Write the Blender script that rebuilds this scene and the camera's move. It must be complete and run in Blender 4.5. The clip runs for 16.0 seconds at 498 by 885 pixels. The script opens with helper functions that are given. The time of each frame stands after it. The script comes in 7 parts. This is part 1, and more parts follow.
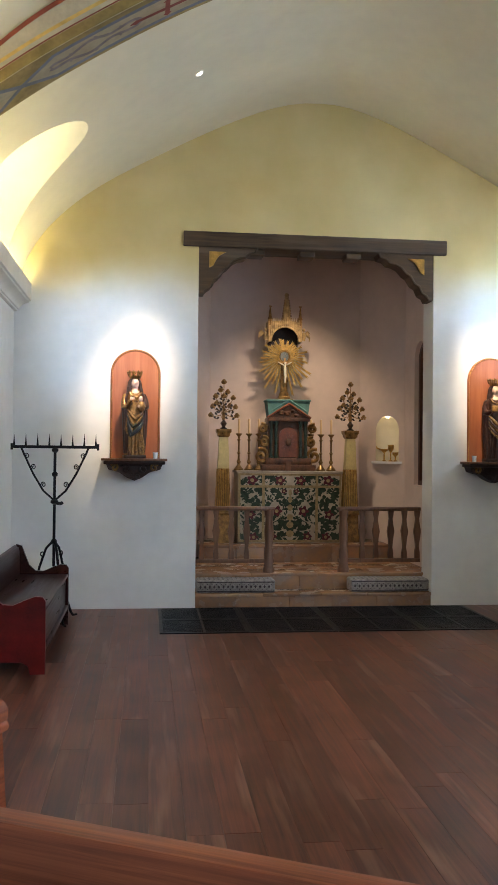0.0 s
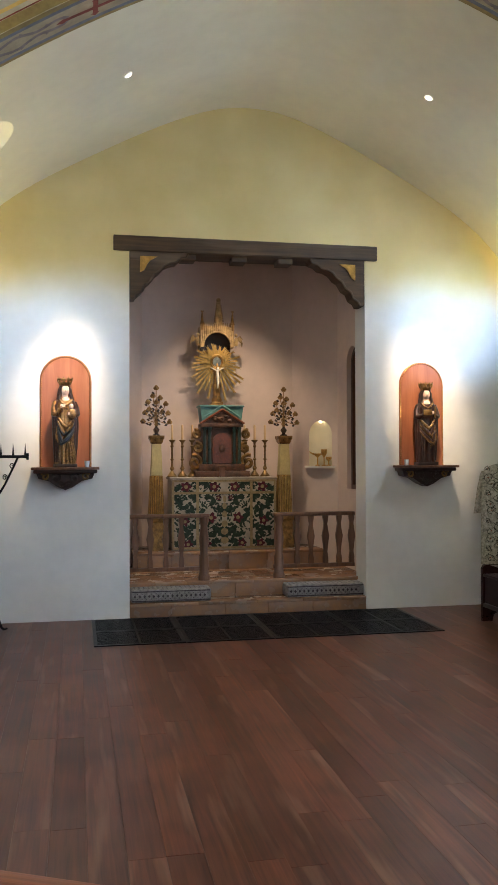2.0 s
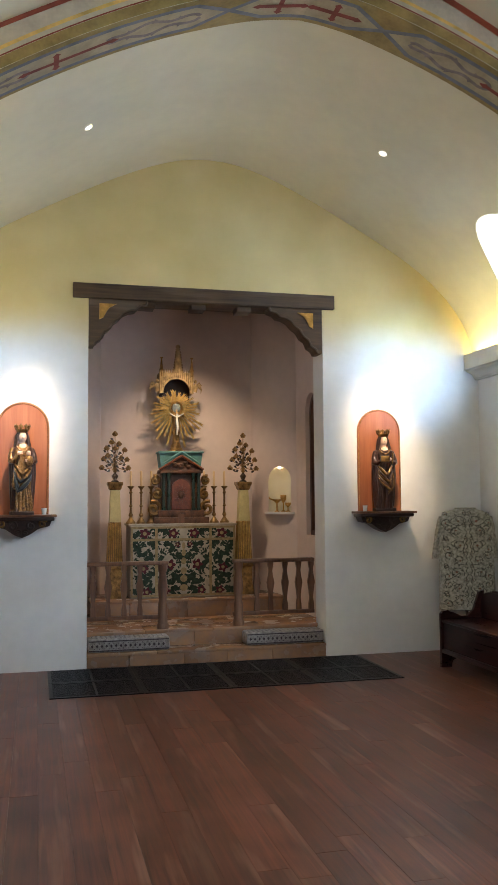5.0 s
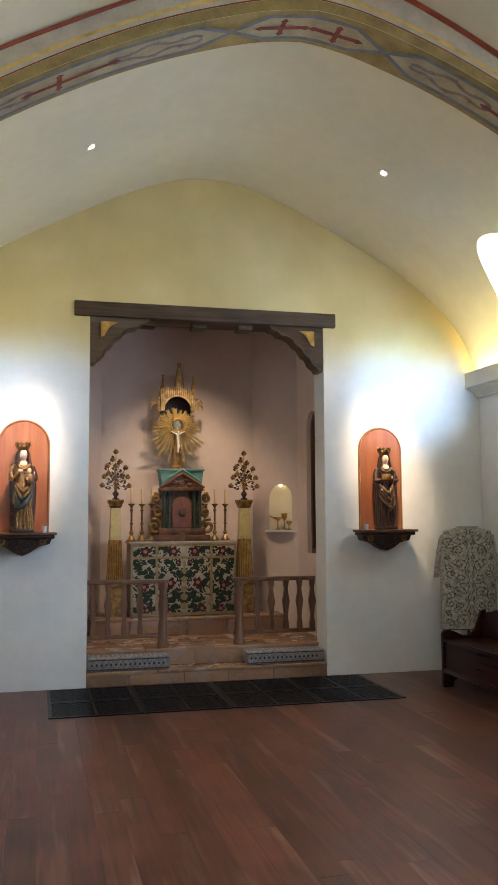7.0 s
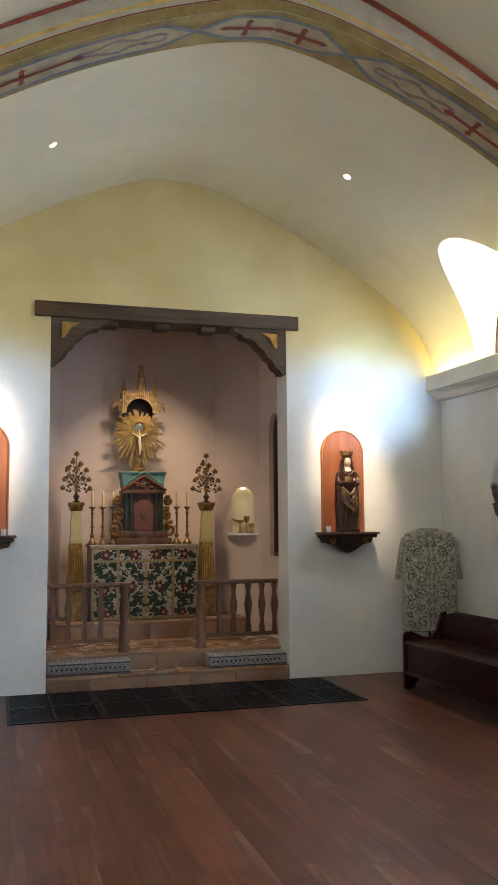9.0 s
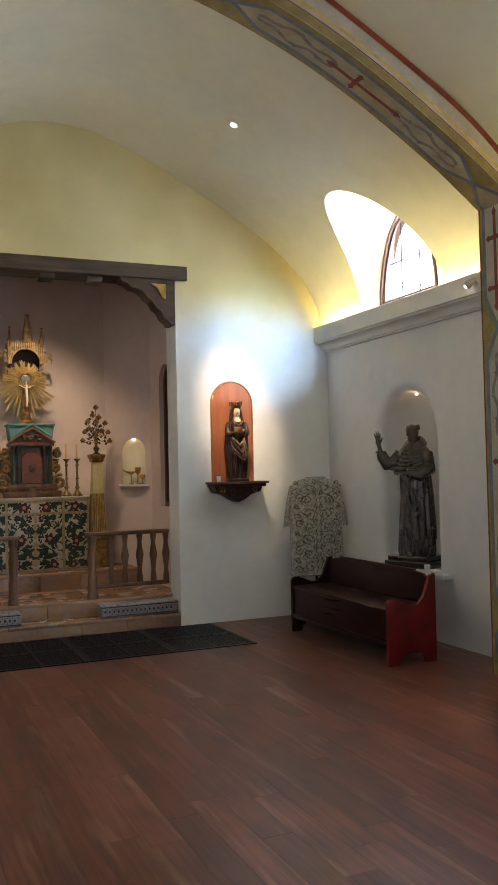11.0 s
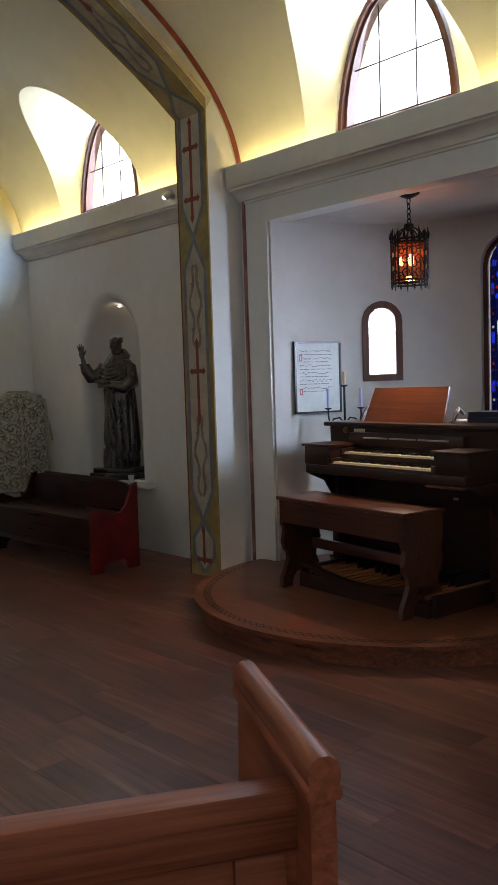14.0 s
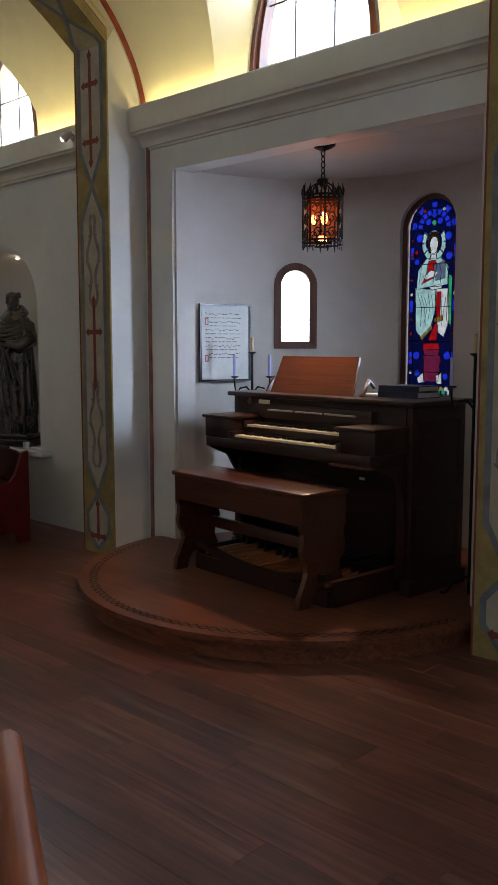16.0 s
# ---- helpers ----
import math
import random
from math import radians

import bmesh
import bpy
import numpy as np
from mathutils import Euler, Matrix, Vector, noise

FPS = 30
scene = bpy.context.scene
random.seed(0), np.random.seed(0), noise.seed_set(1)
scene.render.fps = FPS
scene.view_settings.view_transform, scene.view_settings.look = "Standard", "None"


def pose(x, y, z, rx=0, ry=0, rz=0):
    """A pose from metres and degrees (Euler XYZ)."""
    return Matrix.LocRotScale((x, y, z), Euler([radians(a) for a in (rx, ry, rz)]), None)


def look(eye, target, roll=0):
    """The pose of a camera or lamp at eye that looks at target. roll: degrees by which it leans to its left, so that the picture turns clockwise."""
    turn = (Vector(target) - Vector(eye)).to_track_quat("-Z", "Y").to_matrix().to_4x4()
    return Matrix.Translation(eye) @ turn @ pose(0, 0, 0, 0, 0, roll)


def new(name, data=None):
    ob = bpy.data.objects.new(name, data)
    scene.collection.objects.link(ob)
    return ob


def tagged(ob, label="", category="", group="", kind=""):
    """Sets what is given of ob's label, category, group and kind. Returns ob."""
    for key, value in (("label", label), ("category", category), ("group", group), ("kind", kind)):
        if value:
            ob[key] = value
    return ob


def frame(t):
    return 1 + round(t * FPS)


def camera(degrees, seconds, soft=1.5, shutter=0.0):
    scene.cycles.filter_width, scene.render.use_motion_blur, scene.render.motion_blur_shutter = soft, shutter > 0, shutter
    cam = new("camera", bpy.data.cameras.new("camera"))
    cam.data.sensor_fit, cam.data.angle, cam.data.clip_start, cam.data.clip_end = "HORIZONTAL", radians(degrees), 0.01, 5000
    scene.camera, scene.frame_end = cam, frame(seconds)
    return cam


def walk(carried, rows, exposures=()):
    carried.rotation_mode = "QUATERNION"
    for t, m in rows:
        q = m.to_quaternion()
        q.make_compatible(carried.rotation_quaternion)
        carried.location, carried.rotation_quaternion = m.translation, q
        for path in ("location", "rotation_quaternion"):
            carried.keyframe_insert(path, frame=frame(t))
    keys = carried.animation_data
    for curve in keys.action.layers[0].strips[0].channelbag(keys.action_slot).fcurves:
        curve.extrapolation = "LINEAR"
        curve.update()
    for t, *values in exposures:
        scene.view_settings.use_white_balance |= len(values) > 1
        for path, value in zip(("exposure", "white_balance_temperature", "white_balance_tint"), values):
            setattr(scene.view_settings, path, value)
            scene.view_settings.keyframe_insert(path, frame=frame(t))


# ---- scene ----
cam = camera(32.4, 16.0)
PATH = [
    (0, (-1.692, 0.475, 1.536), (-1.458, 2.461, 1.562), 0.6),
    (0.5, (-1.713, 0.495, 1.533), (-1.505, 2.484, 1.551), 0.2),
    (1, (-1.73, 0.53, 1.55), (-1.542, 2.521, 1.56), -0.4),
    (1.5, (-1.742, 0.547, 1.564), (-1.463, 2.527, 1.586), -0.0),
    (2, (-1.711, 0.552, 1.564), (-1.318, 2.513, 1.599), -0.2),
    (2.5, (-1.712, 0.555, 1.569), (-1.214, 2.491, 1.599), -0.0),
    (3, (-1.72, 0.546, 1.569), (-1.206, 2.479, 1.587), -0.5),
    (3.5, (-1.713, 0.544, 1.57), (-1.227, 2.484, 1.6), -0.6),
    (4, (-1.705, 0.544, 1.566), (-1.223, 2.485, 1.599), -0.6),
    (4.5, (-1.715, 0.548, 1.584), (-1.25, 2.492, 1.644), -0.4),
    (5, (-1.703, 0.54, 1.593), (-1.22, 2.476, 1.729), -0.4),
    (5.2, (-1.718, 0.538, 1.596), (-1.234, 2.472, 1.755), -0.5),
    (7.5, (-1.696, 0.559, 1.605), (-1.214, 2.492, 1.788), -0.2),
    (8, (-1.714, 0.588, 1.601), (-1.198, 2.51, 1.796), -0.1),
    (10.5, (-1.692, 0.556, 1.584), (-0.995, 2.427, 1.687), -1.2),
    (11, (-1.668, 0.519, 1.601), (-0.871, 2.353, 1.664), -1.3),
    (11.5, (-1.644, 0.47, 1.561), (-0.743, 2.255, 1.612), -1.7),
    (12, (-1.622, 0.444, 1.56), (-0.624, 2.177, 1.594), -1.6),
    (12.5, (-1.606, 0.419, 1.557), (-0.521, 2.099, 1.561), -1.6),
    (13, (-1.581, 0.403, 1.554), (-0.429, 2.037, 1.519), -1.5),
    (13.5, (-1.581, 0.404, 1.532), (-0.356, 1.983, 1.457), -1.6),
    (14, (-1.552, 0.439, 1.515), (-0.218, 1.924, 1.377), -1.8),
    (14.5, (-1.505, 0.52, 1.519), (-0.103, 1.934, 1.328), -2.5),
    (15, (-1.376, 0.56, 1.498), (0.05, 1.947, 1.29), -2.2),
    (15.5, (-1.203, 0.581, 1.514), (0.193, 1.999, 1.313), -0.0),
    (16, (-1.078, 0.617, 1.518), (0.363, 1.986, 1.295), -0.0),
]
EXPOSURES = ((0, 0.56, 6500, 16), (5, 0.58, 6500, 16), (8, 0.58, 6500, 16), (10.5, 0.45, 6500, 16), (11.5, 0.29, 6500, 16), (12.5, -0.18, 6500, 16), (13.5, -0.32, 6500, 16), (14.5, -0.50, 6500, 16), (16, -0.57, 6500, 16))
walk(cam, [(t, look(eye, aim, lean)) for t, eye, aim, lean in PATH], EXPOSURES)

# ---- light ----
world = bpy.data.worlds.new("sky")
scene.world = world
world.use_nodes = True
wn = world.node_tree
sky = wn.nodes.new("ShaderNodeTexSky")
sky.sky_type, sky.sun_disc = 'NISHITA', False
sky.sun_elevation, sky.sun_rotation = radians(56), radians(183)
wn.nodes["Background"].inputs["Strength"].default_value = 0.12
wn.links.new(sky.outputs[0], wn.nodes["Background"].inputs["Color"])

sun_data = bpy.data.lights.new("sun", 'SUN')
sun_data.energy, sun_data.angle, sun_data.color = 2.5, radians(0.5), (1.0, 0.95, 0.87)
sun = new("sun", sun_data)
sun.matrix_world = look((0, 0, 20), (0.3, 6.0, 11.0))

DAY = (0.57, 0.77, 1.0)
WARM = (1.0, 0.72, 0.42)
COVE = (1.0, 0.85, 0.35)


def area_lamp(name, at, toward, sx, sy, watts, colour):
    d = bpy.data.lights.new(name, 'AREA')
    d.shape, d.size, d.size_y, d.energy, d.color = 'RECTANGLE', sx, sy, watts, colour
    o = new(name, d)
    o.matrix_world = look(at, toward)
    return o


def spot_lamp(name, at, toward, watts, degrees, blend, colour, radius=0.03):
    d = bpy.data.lights.new(name, 'SPOT')
    d.energy, d.spot_size, d.spot_blend, d.color, d.shadow_soft_size = watts, radians(degrees), blend, colour, radius
    o = new(name, d)
    o.matrix_world = look(at, toward)
    return o


def point_lamp(name, at, watts, colour, radius=0.02):
    d = bpy.data.lights.new(name, 'POINT')
    d.energy, d.color, d.shadow_soft_size = watts, colour, radius
    o = new(name, d)
    o.location = at
    return o


HALF, FRONT, BACK = 3.0, 9.0, -4.6          # half width of the nave, its end walls
BAY_MIDS = (7.42, 4.02, 0.72, -2.6)         # middles of the bays with lunette windows; the last two unseen, assumed alike
for yc in BAY_MIDS:                         # daylight standing in the lunette windows; unseen rear bays raised for the near floor
    for s in (-1, 1):
        area_lamp("window_daylight", (s * 3.12, yc, 3.64), (s * 0.0, yc, 3.0), 0.95, 0.9, (64 if s > 0 else 3) if yc > 2 else (80 if s > 0 else 12) if yc > 0 else (120 if s > 0 else 44), DAY)
for s in (-1, 1):                           # strips behind the cornice
    area_lamp("cove_strip", (s * 2.905, 7.4, 3.115), (s * 2.78, 7.4, 5), 3.0, 0.03, 15, COVE).data.spread = radians(150)
    area_lamp("cove_strip", (s * 2.905, 4.05, 3.115), (s * 2.78, 4.05, 5), 2.7, 0.03, 11, COVE).data.spread = radians(150)
spot_lamp("downlight_beam", (-1.31, 7.46, 4.56), (-1.88, 9.0, 2.16), 560, 22.5, 1.0, (1.0, 0.80, 0.55), 0.09)
spot_lamp("downlight_beam", (1.27, 7.46, 4.56), (1.88, 9.0, 2.16), 560, 22.5, 1.0, (1.0, 0.80, 0.55), 0.09)
spot_lamp("altar_spot", (0.06, 9.46, 3.72), (0.05, 10.8, 2.0), 58, 72, 1.0, (1.0, 0.80, 0.56), 0.02)
spot_lamp("altar_spot", (-0.16, 9.46, 3.72), (0.0, 10.4, 1.1), 66, 92, 1.0, (1.0, 0.80, 0.56), 0.03)
point_lamp("apse_niche_bulb", (1.175, 10.575, 1.95), 0.12, (1.0, 0.70, 0.34), 0.015)
point_lamp("statue_niche_bulb", (3.15, 7.48, 2.255), 0.22, WARM, 0.02)
point_lamp("lantern_bulb", (3.19, 4.04, 2.34), 4, (1.0, 0.52, 0.25), 0.006)
spot_lamp("lantern_downlight", (3.19, 4.04, 2.13), (2.85, 4.0, 0.1), 105, 92, 0.9, (1.0, 0.68, 0.44), 0.02)
spot_lamp("cornice_spot_beam", (2.755, 6.235, 3.06), (2.20, 9.0, 2.98), 260, 34, 1.0, (0.36, 0.64, 1.0))
spot_lamp("cornice_spot_beam", (-2.755, 6.235, 3.06), (-2.05, 9.0, 2.60), 130, 38, 1.0, (0.45, 0.70, 1.0))
area_lamp("apse_daylight", (4.56, 3.99, 1.88), (2.9, 4.02, 1.7), 0.5, 1.6, 3, DAY)
# this one stands in the unseen, added bay window and lights the picture wall
area_lamp("small_window_daylight", (4.06, 3.01, 1.8), (3.28, 5.05, 1.35), 0.26, 0.66, 36, DAY).data.spread = radians(100)
area_lamp("small_window_daylight", (4.06, 5.03, 1.8), (3.0, 3.85, 1.6), 0.26, 0.66, 3, DAY)

# ---- materials ----


def mat(name, colour, rough=0.6, metal=0.0, vary=0.15, scale=4.0, bump=0.1, fine=40.0, spread=0.0, second=None, bump_depth=0.01, coat=0.0, hard=0.0, bias=0.0):
    """A node material: two sizes of noise over a base colour, a fine relief; spread: change from piece to piece."""
    m = bpy.data.materials.new(name)
    m.use_nodes = True
    t = m.node_tree
    n, l = t.nodes, t.links
    b = n["Principled BSDF"]
    b.inputs["Roughness"].default_value, b.inputs["Metallic"].default_value = rough, metal
    b.inputs["Coat Weight"].default_value = coat
    co = n.new("ShaderNodeTexCoord")
    big, small = n.new("ShaderNodeTexNoise"), n.new("ShaderNodeTexNoise")
    big.inputs["Scale"].default_value, small.inputs["Scale"].default_value = scale, fine
    big.inputs["Detail"].default_value, small.inputs["Detail"].default_value = 5, 4
    l.new(co.outputs["Object"], big.inputs["Vector"])
    l.new(co.outputs["Object"], small.inputs["Vector"])
    ramp = n.new("ShaderNodeMix")
    ramp.data_type = 'RGBA'
    c2 = second or tuple(max(0, c * (1 - 2.2 * vary)) for c in colour)
    c1 = colour if second else tuple(min(1, c * (1 + vary)) for c in colour)
    ramp.inputs["A"].default_value, ramp.inputs["B"].default_value = (*c1, 1), (*c2, 1)
    add = n.new("ShaderNodeMath")
    add.operation = 'MULTIPLY_ADD'
    l.new(small.outputs["Fac"], add.inputs[0])
    add.inputs[1].default_value = 0.35
    l.new(big.outputs["Fac"], add.inputs[2])
    mr = n.new("ShaderNodeMapRange")
    mr.inputs["From Min"].default_value, mr.inputs["From Max"].default_value = 0.45 + hard - bias, 0.95 - hard - bias
    l.new(add.outputs[0], mr.inputs["Value"])
    l.new(mr.outputs[0], ramp.inputs["Factor"])
    out = ramp.outputs["Result"]
    if spread:
        info, hsv = n.new("ShaderNodeObjectInfo"), n.new("ShaderNodeHueSaturation")
        mv = n.new("ShaderNodeMapRange")
        mv.inputs["To Min"].default_value, mv.inputs["To Max"].default_value = 1 - spread, 1 + spread
        l.new(info.outputs["Random"], mv.inputs["Value"])
        l.new(mv.outputs[0], hsv.inputs["Value"])
        l.new(out, hsv.inputs["Color"])
        out = hsv.outputs["Color"]
    l.new(out, b.inputs["Base Color"])
    rr = n.new("ShaderNodeMapRange")
    rr.inputs["To Min"].default_value, rr.inputs["To Max"].default_value = max(0.02, rough - 0.1), min(1, rough + 0.1)
    l.new(big.outputs["Fac"], rr.inputs["Value"])
    l.new(rr.outputs[0], b.inputs["Roughness"])
    if bump:
        bp = n.new("ShaderNodeBump")
        bp.inputs["Strength"].default_value, bp.inputs["Distance"].default_value = bump, bump_depth
        l.new(add.outputs[0], bp.inputs["Height"])
        l.new(bp.outputs[0], b.inputs["Normal"])
    return m


def wood(name, dark, light, rough=0.4, axis=1, stretch=12.0, scale=9.0, spread=0.25, bump=0.15, coat=0.0, streak=None, gloss=0.5):
    """Grain that runs along one axis of the object."""
    m = bpy.data.materials.new(name)
    m.use_nodes = True
    t = m.node_tree
    n, l = t.nodes, t.links
    b = n["Principled BSDF"]
    b.inputs["Coat Weight"].default_value, b.inputs["Coat Roughness"].default_value, b.inputs["Specular IOR Level"].default_value = coat, 0.25, gloss
    co, mp = n.new("ShaderNodeTexCoord"), n.new("ShaderNodeMapping")
    s = [scale * stretch / 3.0] * 3
    s[axis] = scale / 6.0
    mp.inputs["Scale"].default_value = s
    info = n.new("ShaderNodeObjectInfo")
    shift = n.new("ShaderNodeVectorMath")
    shift.operation = 'MULTIPLY_ADD'
    comb = n.new("ShaderNodeCombineXYZ")
    for i in range(3):
        l.new(info.outputs["Random"], comb.inputs[i])
    shift.inputs[1].default_value = (37, 53, 71)
    l.new(comb.outputs[0], shift.inputs[0])
    l.new(co.outputs["Object"], shift.inputs[2])
    l.new(shift.outputs[0], mp.inputs["Vector"])
    g, w = n.new("ShaderNodeTexNoise"), n.new("ShaderNodeTexNoise")
    g.inputs["Detail"].default_value, g.inputs["Roughness"].default_value, g.inputs["Distortion"].default_value = 6, 0.65, 0.6
    g.inputs["Scale"].default_value = 1.0
    l.new(mp.outputs[0], g.inputs["Vector"])
    w.inputs["Scale"].default_value = 2.2
    l.new(shift.outputs[0], w.inputs["Vector"])
    mx = n.new("ShaderNodeMath")
    mx.operation = 'MULTIPLY_ADD'
    l.new(w.outputs["Fac"], mx.inputs[0])
    mx.inputs[1].default_value = 0.5
    l.new(g.outputs["Fac"], mx.inputs[2])
    ramp = n.new("ShaderNodeValToRGB")
    ramp.color_ramp.elements[0].position, ramp.color_ramp.elements[1].position = 0.5, 1.0
    ramp.color_ramp.elements[0].color, ramp.color_ramp.elements[1].color = (*dark, 1), (*light, 1)
    l.new(mx.outputs[0], ramp.inputs["Fac"])
    grain = ramp.outputs["Color"]
    if streak:
        m2, sn, sr, sm = n.new("ShaderNodeMapping"), n.new("ShaderNodeTexNoise"), n.new("ShaderNodeMapRange"), n.new("ShaderNodeMix")
        q = [10.0] * 3
        q[axis] = 0.9
        m2.inputs["Scale"].default_value = q
        l.new(shift.outputs[0], m2.inputs["Vector"])
        l.new(m2.outputs[0], sn.inputs["Vector"])
        sn.inputs["Scale"].default_value, sn.inputs["Detail"].default_value = 1.0, 3
        sr.inputs["From Min"].default_value, sr.inputs["From Max"].default_value = 0.57, 0.80
        l.new(sn.outputs["Fac"], sr.inputs["Value"])
        sm.data_type = 'RGBA'
        l.new(sr.outputs[0], sm.inputs["Factor"])
        l.new(grain, sm.inputs["A"])
        sm.inputs["B"].default_value = (*streak, 1)
        grain = sm.outputs["Result"]
    hsv, mv = n.new("ShaderNodeHueSaturation"), n.new("ShaderNodeMapRange")
    mv.inputs["To Min"].default_value, mv.inputs["To Max"].default_value = 1 - spread, 1 + spread
    l.new(info.outputs["Random"], mv.inputs["Value"])
    l.new(mv.outputs[0], hsv.inputs["Value"])
    l.new(grain, hsv.inputs["Color"])
    l.new(hsv.outputs["Color"], b.inputs["Base Color"])
    rr = n.new("ShaderNodeMapRange")
    rr.inputs["To Min"].default_value, rr.inputs["To Max"].default_value = rough - 0.1, rough + 0.15
    l.new(g.outputs["Fac"], rr.inputs["Value"])
    l.new(rr.outputs[0], b.inputs["Roughness"])
    bp = n.new("ShaderNodeBump")
    bp.inputs["Strength"].default_value, bp.inputs["Distance"].default_value = bump, 0.002
    l.new(g.outputs["Fac"], bp.inputs["Height"])
    l.new(bp.outputs[0], b.inputs["Normal"])
    return m


def glow(name, colour, strength):
    m = bpy.data.materials.new(name)
    m.use_nodes = True
    b = m.node_tree.nodes["Principled BSDF"]
    b.inputs["Base Color"].default_value = (*colour, 1)
    b.inputs["Emission Color"].default_value, b.inputs["Emission Strength"].default_value = (*colour, 1), strength
    return m


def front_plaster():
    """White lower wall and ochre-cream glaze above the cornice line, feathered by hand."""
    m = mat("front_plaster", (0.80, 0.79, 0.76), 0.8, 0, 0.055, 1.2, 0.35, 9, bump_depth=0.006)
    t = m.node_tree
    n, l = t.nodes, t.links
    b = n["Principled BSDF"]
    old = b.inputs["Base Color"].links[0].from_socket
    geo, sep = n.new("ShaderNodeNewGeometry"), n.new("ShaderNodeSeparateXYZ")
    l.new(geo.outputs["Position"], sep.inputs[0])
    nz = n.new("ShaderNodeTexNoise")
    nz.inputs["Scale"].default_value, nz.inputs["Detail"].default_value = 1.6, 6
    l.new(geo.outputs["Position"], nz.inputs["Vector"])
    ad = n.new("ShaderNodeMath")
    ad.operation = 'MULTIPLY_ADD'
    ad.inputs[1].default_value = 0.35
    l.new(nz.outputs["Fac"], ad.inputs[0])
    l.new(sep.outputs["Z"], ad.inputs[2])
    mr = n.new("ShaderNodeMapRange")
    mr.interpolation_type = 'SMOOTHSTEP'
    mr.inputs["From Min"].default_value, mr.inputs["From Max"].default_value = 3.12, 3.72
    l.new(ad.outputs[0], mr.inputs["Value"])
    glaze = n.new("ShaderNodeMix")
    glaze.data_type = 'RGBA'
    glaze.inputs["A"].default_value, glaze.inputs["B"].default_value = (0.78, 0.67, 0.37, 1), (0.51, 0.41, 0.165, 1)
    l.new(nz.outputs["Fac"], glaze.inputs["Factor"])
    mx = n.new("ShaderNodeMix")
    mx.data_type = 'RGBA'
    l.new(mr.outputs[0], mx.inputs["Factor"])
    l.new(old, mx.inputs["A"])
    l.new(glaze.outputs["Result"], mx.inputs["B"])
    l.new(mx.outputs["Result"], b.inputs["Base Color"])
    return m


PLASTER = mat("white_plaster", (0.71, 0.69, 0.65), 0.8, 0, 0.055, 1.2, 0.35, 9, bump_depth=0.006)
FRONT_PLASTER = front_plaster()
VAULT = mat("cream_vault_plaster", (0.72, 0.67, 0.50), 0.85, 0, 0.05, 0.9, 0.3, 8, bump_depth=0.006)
RECESS = mat("mauve_plaster", (0.66, 0.53, 0.455), 0.8, 0, 0.06, 1.5, 0.3, 10, bump_depth=0.006)
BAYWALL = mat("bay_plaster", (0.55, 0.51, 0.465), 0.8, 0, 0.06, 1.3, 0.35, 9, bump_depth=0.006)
CORNICE = mat("cornice_paint", (0.66, 0.62, 0.54), 0.7, 0, 0.05, 2.0, 0.15, 14)
PLANK = wood("dark_oak_planks", (0.050, 0.0155, 0.0100), (0.225, 0.078, 0.047), 0.32, 1, 17, 8, 0.27, 0.08, 0.0, (0.31, 0.165, 0.11), 0.36)
DECKWOOD = wood("oak_deck_boards", (0.065, 0.019, 0.010), (0.32, 0.105, 0.053), 0.30, 1, 17, 8, 0.18, 0.08, 0.0, (0.26, 0.12, 0.07), 0.3)
DARKBEAM = wood("weathered_beam", (0.020, 0.010, 0.005), (0.125, 0.074, 0.037), 0.70, 0, 10, 8, 0.1, 0.9, 0.0, (0.15, 0.115, 0.085))
WALNUT = wood("walnut", (0.009, 0.003, 0.0015), (0.045, 0.013, 0.006), 0.38, 1, 12, 8, 0.12, 0.1, 0.0)
REDWOOD = wood("polished_reddish_wood", (0.075, 0.018, 0.007), (0.25, 0.072, 0.026), 0.30, 1, 10, 8, 0.08, 0.1, 0.3)
OAK = wood("honey_oak", (0.13, 0.029, 0.012), (0.48, 0.140, 0.058), 0.42, 0, 22, 9, 0.08, 0.3, 0.0, None, 0.35)
RAILWOOD = wood("brown_rail_wood", (0.07, 0.03, 0.014), (0.22, 0.10, 0.05), 0.45, 2, 10, 10, 0.1, 0.15)
REDPAINT = mat("red_paint", (0.17, 0.008, 0.008), 0.38, 0, 0.25, 6, 0.15, 60)
IRON = mat("black_iron", (0.018, 0.018, 0.020), 0.5, 0.85, 0.3, 20, 0.3, 90)
GOLD = mat("gilded", (0.58, 0.345, 0.10), 0.31, 0.92, 0.25, 14, 0.4, 70)
DULLGOLD = mat("old_gilding", (0.30, 0.165, 0.052), 0.42, 0.75, 0.4, 18, 0.6, 80)
BRASS = mat("brass", (0.26, 0.16, 0.065), 0.35, 0.9, 0.25, 14, 0.2, 70)
WAX = mat("cream_wax", (0.62, 0.42, 0.22), 0.5, 0, 0.05, 8, 0.05, 40)
BLUEWAX = mat("lavender_wax", (0.45, 0.45, 0.72), 0.5, 0, 0.05, 8, 0.05, 40)
STONE = mat("mottled_marble", (0.39, 0.205, 0.10), 0.26, 0, 0.2, 6.0, 0.1, 30, 0.25, (0.24, 0.165, 0.125), 0.01, 0.0, 0.03)
GRATE = mat("dark_grille", (0.014, 0.015, 0.017), 0.42, 0.7, 0.2, 10, 0.2, 60)
OCHRE = mat("ochre_paint", (0.34, 0.245, 0.085), 0.7, 0, 0.18, 7, 0.2, 45)
GREYBLUE = mat("grey_blue_paint", (0.19, 0.20, 0.225), 0.75, 0, 0.15, 9, 0.2, 50)
CREAMPAINT = mat("pale_painted_field", (0.46, 0.40, 0.305), 0.75, 0, 0.12, 6, 0.2, 40)
